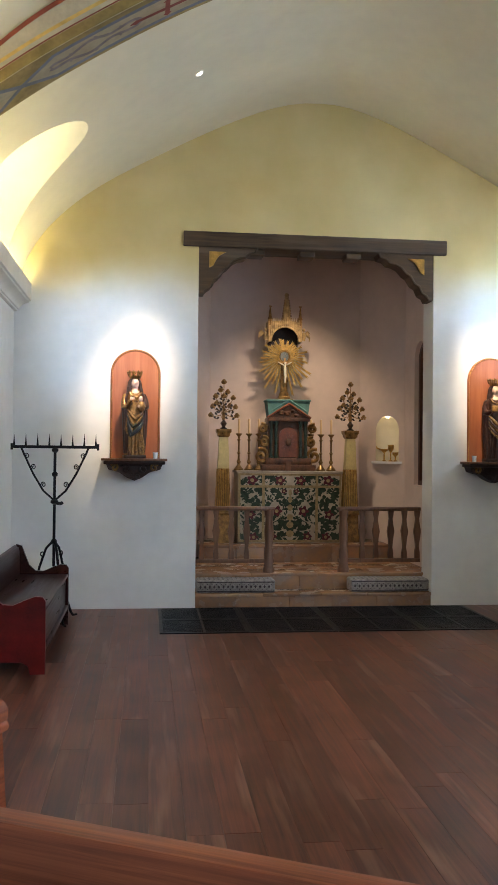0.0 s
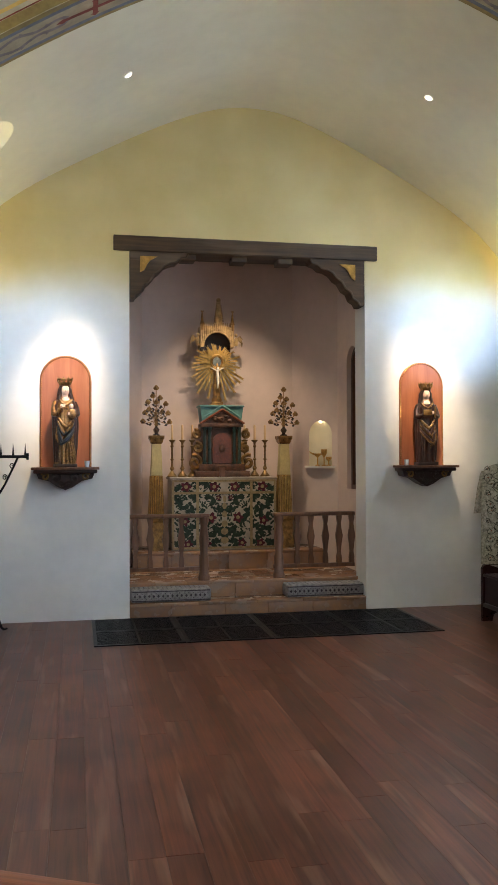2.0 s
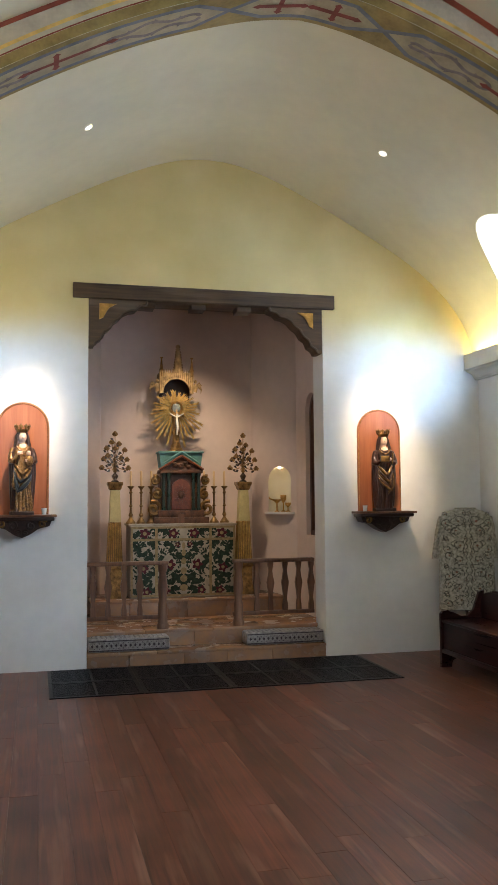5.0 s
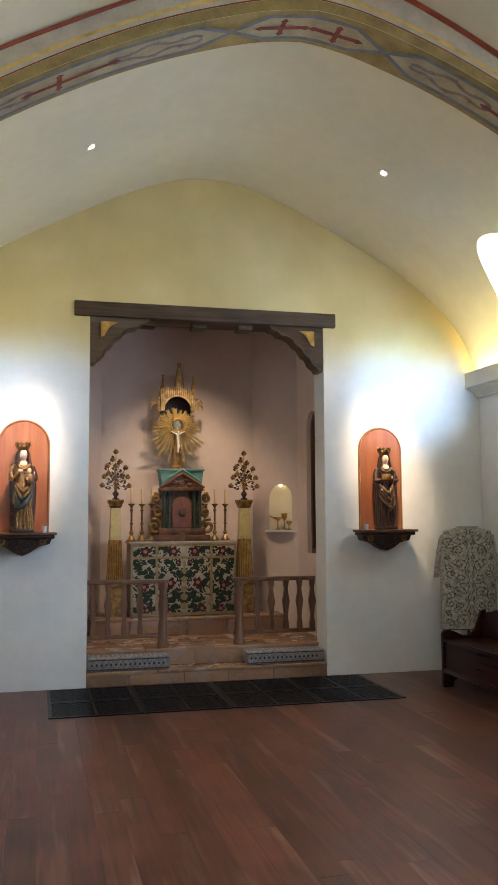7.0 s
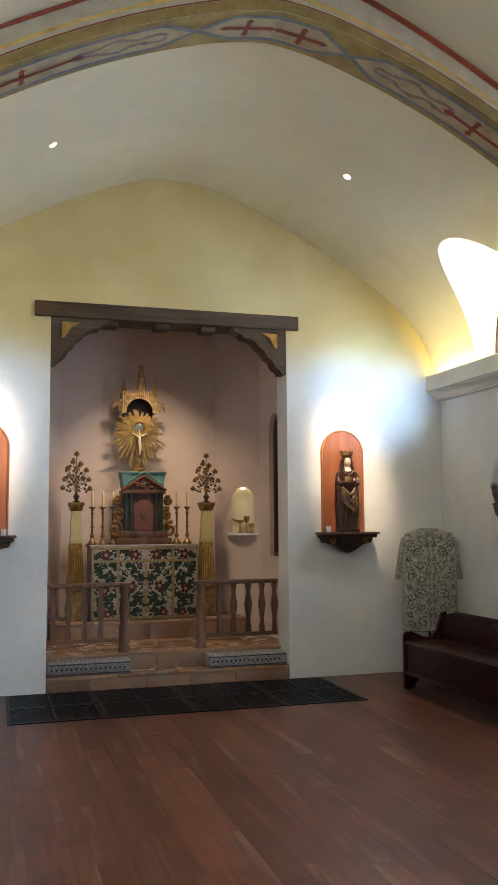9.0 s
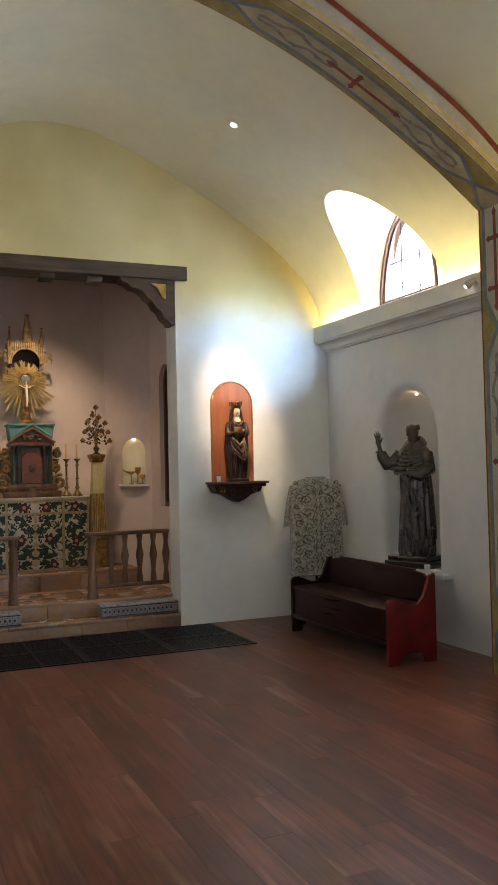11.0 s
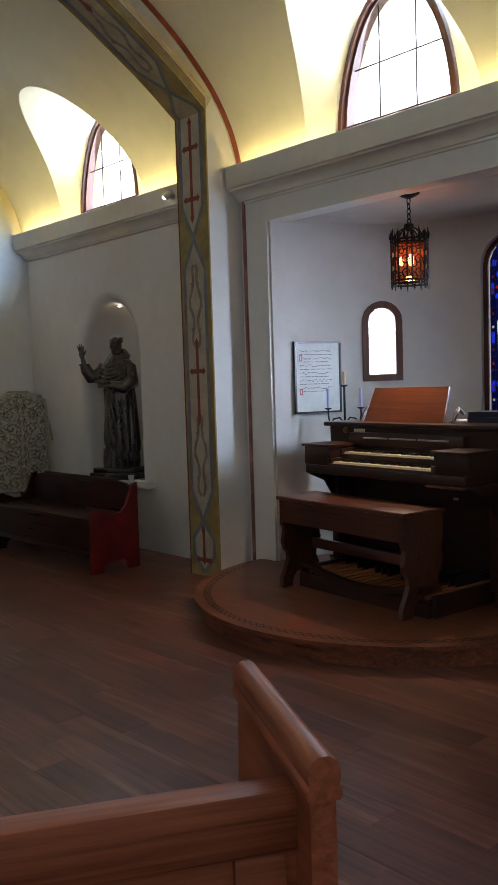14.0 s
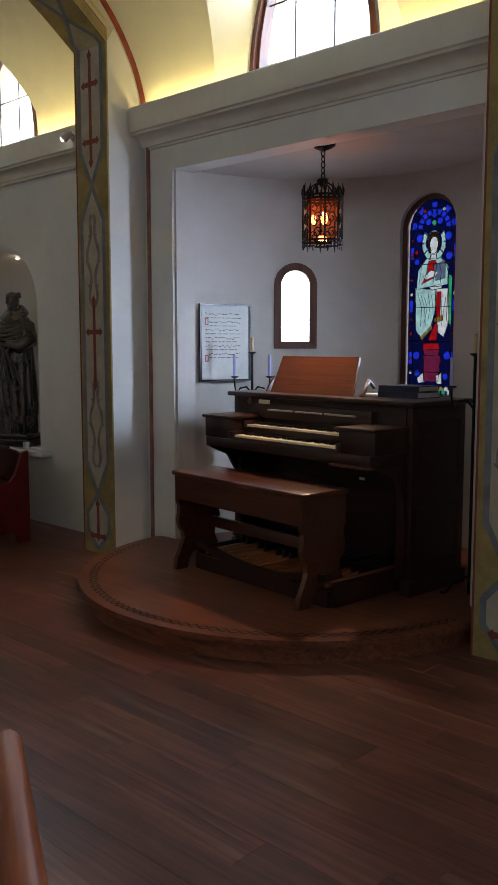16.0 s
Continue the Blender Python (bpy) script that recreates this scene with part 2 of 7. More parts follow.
# CREAMPAINT again, with the yellow light on the arch put into its colour
YELLOWLIT = mat("yellow_lit_pale_field", (0.43, 0.355, 0.225), 0.75, 0, 0.14, 6, 0.2, 40)
BRICKRED = mat("brick_red_paint", (0.24, 0.05, 0.03), 0.7, 0, 0.18, 9, 0.15, 50)
MAUVE = mat("mauve_grey_paint", (0.25, 0.205, 0.185), 0.75, 0, 0.2, 12, 0.2, 50)
REDLINE = mat("red_line_paint", (0.40, 0.09, 0.045), 0.7, 0, 0.2, 9, 0.15, 50)
FADEDRED = mat("faded_red_paint", (0.34, 0.14, 0.11), 0.7, 0, 0.25, 7, 0.15, 50)
LIMEWASH = mat("cream_limewash", (0.58, 0.52, 0.40), 0.75, 0, 0.12, 6, 0.2, 40)
GILTLINE = mat("gilt_line_paint", (0.75, 0.52, 0.16), 0.5, 0.2, 0.15, 9, 0.1, 50)


def clear_glass():
    """Thin window glass: passes light straight on, with a little gloss."""
    m = bpy.data.materials.new("clear_pane")
    m.use_nodes = True
    n, l = m.node_tree.nodes, m.node_tree.links
    n.remove(n["Principled BSDF"])
    mx, tr, gl = n.new("ShaderNodeMixShader"), n.new("ShaderNodeBsdfTransparent"), n.new("ShaderNodeBsdfGlossy")
    gl.inputs["Roughness"].default_value = 0.05
    mx.inputs[0].default_value = 0.05
    l.new(tr.outputs[0], mx.inputs[1])
    l.new(gl.outputs[0], mx.inputs[2])
    l.new(mx.outputs[0], n["Material Output"].inputs[0])
    return m


GLASSLIGHT = clear_glass()
LEAD = mat("lead_came", (0.02, 0.02, 0.022), 0.55, 0.6, 0.1, 20, 0.1, 60)
FRAMEWOOD = wood("brown_window_frame", (0.040, 0.012, 0.005), (0.13, 0.042, 0.019), 0.45, 2, 10, 9, 0.1, 0.15)
SKYBOARD = glow("overcast_sky", (0.93, 0.97, 1.0), 3.2)
LAMPGLOW = glow("lit_lamp_lens", (1.0, 0.95, 0.82), 12)

# ---- building blocks ----


def part(name, bm, material, parent=None, label="", smooth=40):
    """Links a bmesh as one mesh object, under a thing or part where one is given."""
    me = bpy.data.meshes.new(name)
    bmesh.ops.recalc_face_normals(bm, faces=bm.faces)
    bm.to_mesh(me)
    bm.free()
    me.materials.append(material)
    if smooth:
        me.shade_smooth()
        me.set_sharp_from_angle(angle=radians(smooth))
    ob = new(name, me)
    if parent is not None:
        ob.parent = parent
    if label:
        ob["label"] = label
    return ob


def bare(name, m=None, label="", category="", group="", kind=""):
    """An Empty that carries a thing's parts."""
    ob = new(name)
    ob.empty_display_size = 0.1
    if m is not None:
        ob.matrix_basis = m
    return tagged(ob, label, category, group, kind)


def BM():
    return bmesh.new()


def box(bm, x0, x1, y0, y1, z0, z1, bevel=0.0, m=None):
    vs = [bm.verts.new((x, y, z)) for x in (x0, x1) for y in (y0, y1) for z in (z0, z1)]
    fs = [bm.faces.new([vs[i] for i in q]) for q in ((0, 1, 3, 2), (4, 6, 7, 5), (0, 4, 5, 1), (2, 3, 7, 6), (0, 2, 6, 4), (1, 5, 7, 3))]
    if bevel:
        es = list({e for f in fs for e in f.edges})
        r = bmesh.ops.bevel(bm, geom=es, offset=bevel, segments=2, affect='EDGES', profile=0.5)
        vs = list({v for f in r["faces"] for v in f.verts} | {v for v in vs if v.is_valid})
    if m is not None:
        for v in vs:
            v.co = m @ v.co
    return bm


def one_box(*a, **k):
    return box(bmesh.new(), *a, **k)


def tube(bm, pts, r, n=8, closed=False):
    """A round bar along points; r is one radius or one for each point."""
    pts = [Vector(p) for p in pts]
    rs = r if isinstance(r, (list, tuple)) else [r] * len(pts)
    rings, prev = [], None
    for i, p in enumerate(pts):
        a, b = pts[max(i - 1, 0)], pts[min(i + 1, len(pts) - 1)]
        if closed:
            a, b = pts[i - 1], pts[(i + 1) % len(pts)]
        d = (b - a).normalized()
        if prev is None:
            prev = d.orthogonal().normalized()
        u = (prev - d * prev.dot(d))
        u = u.normalized() if u.length > 1e-6 else d.orthogonal().normalized()
        prev, w = u, d.cross(u)
        rings.append([bm.verts.new(p + rs[i] * (u * math.cos(2 * math.pi * k / n) + w * math.sin(2 * math.pi * k / n))) for k in range(n)])
    m = len(rings)
    for i in range(m if closed else m - 1):
        for k in range(n):
            A, B = rings[i], rings[(i + 1) % m]
            bm.faces.new((A[k], A[(k + 1) % n], B[(k + 1) % n], B[k]))
    if not closed:
        bm.faces.new(rings[0])
        bm.faces.new(rings[-1])
    return bm


def lathe(bm, prof, n=16, at=(0, 0, 0), sx=1.0, sy=1.0, square=False):
    """Turns (radius, height) pairs round the upright through at; square: four-sided."""
    rings = []
    if square:
        n = 4
    for r, z in prof:
        ring = []
        for k in range(n):
            a = 2 * math.pi * (k + (0.5 if square else 0)) / n
            q = 1.41421 if square else 1.0
            ring.append(bm.verts.new((at[0] + sx * q * r * math.cos(a), at[1] + sy * q * r * math.sin(a), at[2] + z)))
        rings.append(ring)
    for A, B in zip(rings, rings[1:]):
        for k in range(n):
            bm.faces.new((A[k], A[(k + 1) % n], B[(k + 1) % n], B[k]))
    bm.faces.new(rings[0])
    bm.faces.new(rings[-1])
    return bm


def slab(bm, outline, a, b, f):
    """A flat plate: outline of (u, v), from depth a to depth b, laid into space by f(u, v, depth)."""
    A = [bm.verts.new(f(u, v, a)) for u, v in outline]
    B = [bm.verts.new(f(u, v, b)) for u, v in outline]
    bm.faces.new(A)
    bm.faces.new(B[::-1])
    for i in range(len(A)):
        j = (i + 1) % len(A)
        bm.faces.new((A[i], A[j], B[j], B[i]))
    return bm


def quad_sheet(bm, rows):
    """A sheet over rows of points."""
    vs = [[bm.verts.new(p) for p in r] for r in rows]
    for A, B in zip(vs, vs[1:]):
        for k in range(len(A) - 1):
            bm.faces.new((A[k], A[k + 1], B[k + 1], B[k]))
    return vs


def arch_line(c, hw, z0, spring, n=12, rise=None):
    """Up one side, round the head and down the other of an arched opening."""
    rise = hw if rise is None else rise
    pts = [(c - hw, z0), (c - hw, spring)]
    pts += [(c - hw * math.cos(math.pi * k / n), spring + rise * math.sin(math.pi * k / n)) for k in range(1, n)]
    return pts + [(c + hw, spring), (c + hw, z0)]


def arched_wall(bm, f, u0, u1, z0, z1, opens, depth, n=12, step=0.25):
    """A wall sheet from u0 to u1 with arched openings (c, half width, sill, spring) and their reveals; f(u, z, depth) lays it out."""
    cur = u0
    vert = lambda u, z, d=0.0: bm.verts.new(f(u, z, d))

    def plain(a, b, za, zb):
        if b - a < 1e-4:
            return
        k = max(1, int(math.ceil((b - a) / step)))
        for i in range(k):
            p, q = a + (b - a) * i / k, a + (b - a) * (i + 1) / k
            bm.faces.new((vert(p, za), vert(q, za), vert(q, zb), vert(p, zb)))
    for c, hw, sill, spring in opens:
        plain(cur, c - hw, z0, z1)
        plain(c - hw, c + hw, z0, sill)
        line = arch_line(c, hw, sill, spring, n)
        head = line[1:-1]
        for (a, za), (b, zb) in zip(head, head[1:]):
            bm.faces.new((vert(a, za), vert(b, zb), vert(b, z1), vert(a, z1)))
        ring = line + [line[0]]
        for (a, za), (b, zb) in zip(ring, ring[1:]):
            bm.faces.new((vert(a, za), vert(b, zb), vert(b, zb, depth), vert(a, za, depth)))
        cur = c + hw
    plain(cur, u1, z0, z1)
    bmesh.ops.remove_doubles(bm, verts=bm.verts, dist=0.0005)
    return bm


def scoop(bm, f, c, hw, sill, spring, deep, n=12, rows=14):
    """The inside of a round-backed niche with a domed head."""
    zs = [sill + (spring - sill) * i / 4 for i in range(5)] + [spring + hw * math.sin(math.pi / 2 * i / rows) for i in range(1, rows)]
    sheet = []
    for z in zs:
        w = hw if z <= spring else math.sqrt(max(0.0, hw * hw - (z - spring) ** 2))
        sheet.append([f(c - w * math.cos(math.pi * k / n), z, deep * w / hw * math.sin(math.pi * k / n)) for k in range(n + 1)])
    sheet.append([f(c, spring + hw, 0.0001 * k) for k in range(n + 1)])
    quad_sheet(bm, sheet)
    bm.faces.new([bm.verts.new(p) for p in sheet[0]])
    return bm


# ---- the nave ----
PROFILE = ((0.0, 5.10), (0.35, 5.06), (0.8, 4.90), (1.41, 4.60), (2.17, 4.17), (2.62, 3.80), (2.86, 3.46), (2.97, 3.12))


def vault_x(z):
    """Half width of the vault at height z."""
    for (xa, za), (xb, zb) in zip(FINE, FINE[1:]):
        if za >= z >= zb:
            return xa + (xb - xa) * (za - z) / max(1e-6, za - zb)
    return FINE[-1][0] if z < FINE[-1][1] else 0.0


def smooth_line(pts, k=6):
    """Points of a smooth curve through pts."""
    P = [Vector((*p, 0)) for p in pts]
    out = []
    for i in range(len(P) - 1):
        p0, p1, p2 = P[max(i - 1, 0)], P[i], P[i + 1]
        p3 = P[min(i + 2, len(P) - 1)]
        if i == 0:
            p0 = Vector((-P[1].x, P[1].y, 0)) if abs(P[0].x) < 1e-6 else p0
        for j in range(k):
            t = j / k
            q = 0.5 * (2 * p1 + (p2 - p0) * t + (2 * p0 - 5 * p1 + 4 * p2 - p3) * t * t + (3 * p1 - p0 - 3 * p2 + p3) * t ** 3)
            out.append((q.x, q.y))
    return out + [pts[-1]]


FINE = smooth_line(PROFILE)
SPRING_Z, LUN_HW, LUN_TOP, LUN_BASE = 3.12, 0.72, 4.15, 3.12


def lunette_z(dy):
    """Height of the lunette's edge at dy from its middle."""
    q = min(1.0, abs(dy) / LUN_HW)
    return LUN_BASE + (LUN_TOP - LUN_BASE) * (1 - q ** 2.2) ** 0.62


def build_vault():
    edges = [BACK - 0.2]
    for yc in sorted(BAY_MIDS):
        edges += [yc + LUN_HW * math.sin(math.radians(a)) for a in range(-90, 91, 6)]
    edges.append(FRONT + 0.1)
    bm = BM()
    for s in (-1, 1):
        rows = []
        for y in edges:
            low = SPRING_Z
            for yc in BAY_MIDS:
                if abs(y - yc) <= LUN_HW + 1e-6:
                    low = max(low, lunette_z(y - yc))
            xl = vault_x(low)
            rows.append([(s * xl * math.sin(math.pi / 2 * k / 30), y, vault_z(xl * math.sin(math.pi / 2 * k / 30))) for k in range(31)])
        quad_sheet(bm, rows)
    bmesh.ops.remove_doubles(bm, verts=bm.verts, dist=0.0005)
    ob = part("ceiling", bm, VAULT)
    return tagged(ob, "cream plaster barrel vault with lunettes over the nave", "ceiling", kind="structure")


def vault_z(x):
    for (xa, za), (xb, zb) in zip(FINE, FINE[1:]):
        if xa <= x <= xb:
            return za + (zb - za) * (x - xa) / max(1e-6, xb - xa)
    return FINE[-1][1]


WIN_HW, WIN_Z0, WIN_TOP, WIN_X = 0.49, 3.22, 4.10, 3.02


def lunette_window(s, yc, name):
    """White splayed reveal tinted cream for the cove glow, wooden arched frame, leaded bright glass."""
    bm = BM()
    rows = []
    for a in range(-90, 91, 6):
        q = math.sin(math.radians(a))
        y, z = yc + LUN_HW * q, lunette_z(LUN_HW * q)
        yw = yc + (WIN_HW + 0.02) * q
        zw = WIN_Z0 + (WIN_TOP + 0.02 - WIN_Z0) * (1 - min(1, abs(q)) ** 2.2) ** 0.62
        rows.append([(s * vault_x(z), y, z), (s * (vault_x(z) * 0.5 + WIN_X * 0.5), (y + yw) / 2, (z + zw) / 2 + 0.012), (s * WIN_X, yw, zw), (s * (WIN_X + 0.25), yw, zw)])
    quad_sheet(bm, rows)
    # vault cream instead of white puts the cove strips' yellow into the reveal
    reveal = part("lunette", bm, VAULT)
    tagged(reveal, "white splayed plaster reveal, tinted cream for the cove glow, round an arched clerestory window", "window reveal", kind="structure")
    win = bare(name, None, "arched clerestory window with brown wooden frame and leaded bright panes", "window", kind="structure")

    def line(hw, top, z0, n=20):
        return [(yc + hw * math.sin(math.radians(-90 + 180 * k / n)), z0 + (top - z0) * (1 - abs(math.sin(math.radians(-90 + 180 * k / n))) ** 2.2) ** 0.62) for k in range(n + 1)]
    for w0, w1, d0, d1 in ((0.49, 0.455, 0.0, 0.09), (0.455, 0.425, 0.025, 0.10)):
        bm = BM()
        A = line(w0, WIN_TOP - (0.49 - w0), WIN_Z0 + (0.49 - w0) * 0.6)
        B = line(w1, WIN_TOP - (0.49 - w1), WIN_Z0 + (0.49 - w1) * 0.6)
        A, B = A + [A[0]], B + [B[0]]
        quad_sheet(bm, [[(s * (WIN_X + d1), *p), (s * (WIN_X + d0), *p), (s * (WIN_X + d0), *q), (s * (WIN_X + d1), *q)] for p, q in zip(A, B)])
        part("window_frame", bm, FRAMEWOOD, win)
    G = line(0.43, WIN_TOP - 0.055, WIN_Z0 + 0.03)
    part("pane", slab(BM(), G, 0.06, 0.066, lambda u, v, d: (s * (WIN_X + d), u, v)), GLASSLIGHT, win, smooth=0).visible_shadow = False
    for du in (-0.15, 0.15):
        hz = WIN_Z0 + (WIN_TOP - WIN_Z0) * (1 - (abs(du) / 0.43) ** 2.2) ** 0.62 - 0.05
        part("glazing_bar", tube(BM(), [(s * (WIN_X + 0.055), yc + du, WIN_Z0 + 0.03), (s * (WIN_X + 0.055), yc + du, hz)], 0.0055, 5), LEAD, win)
    for dz in (0.40,):
        w = 0.40 * (1 - (dz / 0.88) ** 2) ** 0.5 + 0.02
        part("glazing_bar", tube(BM(), [(s * (WIN_X + 0.055), yc - w, WIN_Z0 + dz), (s * (WIN_X + 0.055), yc + w, WIN_Z0 + dz)], 0.0055, 5), LEAD, win)
    return win


def cornice(s, y0, y1):
    """Fascia with an open trough behind its rim and a hollow bed mould below."""
    prof = [(3.0, 3.07), (2.868, 3.07), (2.868, 3.172), (2.845, 3.172), (2.838, 3.166), (2.838, 3.004), (2.856, 2.998), (2.862, 2.985), (2.895, 2.974), (2.925, 2.957), (2.944, 2.936), (2.952, 2.918), (2.966, 2.914), (2.968, 2.898), (3.0, 2.896)]
    bm = BM()
    slab(bm, [(s * x, z) for x, z in prof], y0, y1, lambda u, v, d: (u, d, v))
    return tagged(part("cornice", bm, CORNICE, smooth=25), "pale plaster cornice running along the side wall", "cornice", kind="structure")


def side_frame(s):
    return lambda u, z, d: (s * (HALF + d), u, z)


NICHE = (7.49, 0.455, 0.63, 1.87)
LIP = 0.10                                  # radius of the niche's rounded edge


def build_nave():
    build_vault()
    k = 1
    for s in (-1, 1):
        for yc in BAY_MIDS[:3]:
            lunette_window(s, yc, "window_%d" % k)
            k += 1
        for y0, y1 in ((5.87, 9.0), (2.58, 5.5), (-0.72, 2.2), (BACK, -1.1)):
            cornice(s, y0, y1)
    # side walls: niche bay, then the organ bay on one side
    for s, nm in ((1, "wall_east"), (-1, "wall_west")):
        f = side_frame(s)
        bm = BM()
        arched_wall(bm, f, 5.5, FRONT + 0.05, 0, 3.14, [(NICHE[0], NICHE[1] + LIP, NICHE[2], NICHE[3])], 0.0001, 16, 0.4)
        box(bm, min(s * 3.0, s * 3.5), max(s * 3.0, s * 3.5), BACK, 2.82 if s > 0 else 5.5, 0, 3.14)
        if s > 0:
            box(bm, 2.98, 3.15, 5.21, 5.5, 0, 2.735)
            box(bm, 2.98, 3.15, 2.58, 2.83, 0, 2.735)
            box(bm, 2.98, 3.15, 2.58, 5.5, 2.735, 3.14)
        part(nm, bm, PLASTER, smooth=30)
        tagged(bpy.data.objects[nm], "white hand-trowelled plaster wall with a round-headed niche", "wall", kind="structure")
        bm = scoop(BM(), lambda u, z, d: f(u, z, d + LIP), *NICHE, 0.42, 16)
        curve = [(LIP * (1 - math.sin(math.pi / 2 * k / 6)), LIP * (1 - math.cos(math.pi / 2 * k / 6))) for k in range(7)]
        quad_sheet(bm, [[f(u, z, d) for u, z in arch_line(NICHE[0], NICHE[1] + out, NICHE[2], NICHE[3], 16)] for out, d in curve])
        hollow = part("niche", bm, PLASTER, smooth=50)
        tagged(hollow, "round-backed plaster niche in the side wall", "niche", kind="structure")
        sill = one_box(min(s * 2.90, s * 3.02), max(s * 2.90, s * 3.02), 6.80, 8.10, 0.585, 0.63, 0.008)
        tagged(part("niche_sill", sill, PLASTER), "thin painted sill under the wall niche", "sill", kind="structure")
    # front wall with the altar opening
    bm = BM()
    box(bm, -3.4, -1.21, 9.0, 9.32, 0, 5.3)
    box(bm, 1.21, 3.4, 9.0, 9.32, 0, 5.3)
    box(bm, -1.21, 1.21, 9.0, 9.32, 3.6, 5.3)
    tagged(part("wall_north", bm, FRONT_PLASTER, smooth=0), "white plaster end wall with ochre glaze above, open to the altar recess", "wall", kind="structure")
    for yc in BAY_MIDS:
        for s in (-1, 1):
            b = one_box(min(s * 3.34, s * 3.36), max(s * 3.34, s * 3.36), yc - 1.0, yc + 1.0, 2.9, 4.6)
            tagged(part("backdrop", b, SKYBOARD, smooth=0), "bright overcast sky outside the window", "sky", kind="structure")
    for at, yaw in (((4.62, 3.98, 1.9), -1.5), ((4.11, 5.08, 1.8), 48.0), ((4.11, 2.96, 1.8), -48.0)):
        b = part("backdrop", one_box(0.06, 0.08, -0.5, 0.5, -1.0, 1.0), SKYBOARD, smooth=0)
        b.matrix_basis = pose(*at, 0, 0, yaw)
        tagged(b, "bright overcast sky outside the bay window", "sky", kind="structure")
    tagged(part("wall_south", one_box(-3.4, 3.4, BACK - 0.3, BACK, 0, 5.3), PLASTER, smooth=0), "plain plaster wall closing the nave", "wall", kind="structure")
    # red lines beside the rib
    for s in (-1, 1):
        bm = one_box(min(s * 2.962, s * 2.975) if s > 0 else -3.0, max(s * 2.962, s * 2.98) if s > 0 else -2.99, 5.44, 5.462, 0.0, 2.93)
        tagged(part("painted_line", bm, FADEDRED, smooth=0), "faded red painted stripe on the wall beside the pilaster", "painted stripe", kind="structure")
        bm = BM()
        quad_sheet(bm, [[(s * (x - 0.004), 5.43, z - 0.006), (s * (x - 0.004), 5.485, z - 0.006)] for x, z in FINE])
        tagged(part("painted_line", bm, REDLINE), "brick-red painted stripe following the rib on the vault", "painted stripe", kind="structure")


# soffit of the ribs: straight haunches, rounded crown
RIB = [(2.66, 3.57), (2.29, 3.84), (1.78, 4.16), (1.32, 4.41), (0.89, 4.60), (0.45, 4.75), (0.18, 4.81), (0.0, 4.83)]


def rib_points():
    half = smooth_line([(x, z) for x, z in RIB], 4)
    return half + [(-x, z) for x, z in half[-2::-1]]


def along_rib(pts, q):
    """Point and outward normal at a distance q along the soffit."""
    for (xa, za), (xb, zb) in zip(pts, pts[1:]):
        L = math.hypot(xb - xa, zb - za)
        if q <= L or (xb, zb) == pts[-1]:
            t = min(1.0, q / L)
            return (xa + (xb - xa) * t, za + (zb - za) * t), ((zb - za) / L, -(xb - xa) / L)
        q -= L


def ribbon(bm, line, half, f, lift):
    """A painted band of even width along a line of (u, v)."""
    L = [Vector(p) for p in line]
    A, B = [], []
    for i, p in enumerate(L):
        d = (L[min(i + 1, len(L) - 1)] - L[max(i - 1, 0)]).normalized()
        nrm = Vector((-d.y, d.x))
        A.append(bm.verts.new(f(*(p + nrm * half), lift)))
        B.append(bm.verts.new(f(*(p - nrm * half), lift)))
    for i in range(len(L) - 1):
        bm.faces.new((A[i], A[i + 1], B[i + 1], B[i]))


def patch(bm, outline, f, lift):
    bm.faces.new([bm.verts.new(f(u, v, lift)) for u, v in outline])


def cross_shapes(bm, f, v0, v1, lift, arms, hw=0.016):
    """A long budded cross along v."""
    d = 1 if v1 > v0 else -1
    ribbon(bm, [(0, v0), (0, v1)], hw, f, lift)
    for v in arms:
        ribbon(bm, [(-0.075, v), (0.075, v)], 0.017, f, lift + 0.001)
        for s in (-1, 1):
            patch(bm, [(s * 0.07, v - 0.03), (s * 0.1, v), (s * 0.07, v + 0.03), (s * 0.055, v)], f, lift + 0.002)
    for v in (v0, v1):
        patch(bm, [(-0.026, v), (0, v - 0.045), (0.026, v), (0, v + 0.045)], f, lift + 0.002)


def scroll_shape(bm, f, v0, v1, lift):
    """A pair of mirrored strands with swelling bends and small outward barbs, joined at the head."""
    n = 22
    for s in (-1, 1):
        line = []
        for k in range(n + 1):
            t = k / n
            u = 0.060 * math.sin(math.pi * t) ** 0.45 * (0.62 + 0.38 * math.cos(2 * math.pi * (2 * t - 0.12)))
            line.append((s * (0.010 + u), v0 + (v1 - v0) * t))
        ribbon(bm, line, 0.015, f, lift)
        for k in (5, 11, 17):
            u, v = line[k]
            patch(bm, [(u, v - 0.03), (u + s * 0.034, v + 0.004), (u + s * 0.012, v + 0.012), (u, v + 0.03)], f, lift + 0.0006)


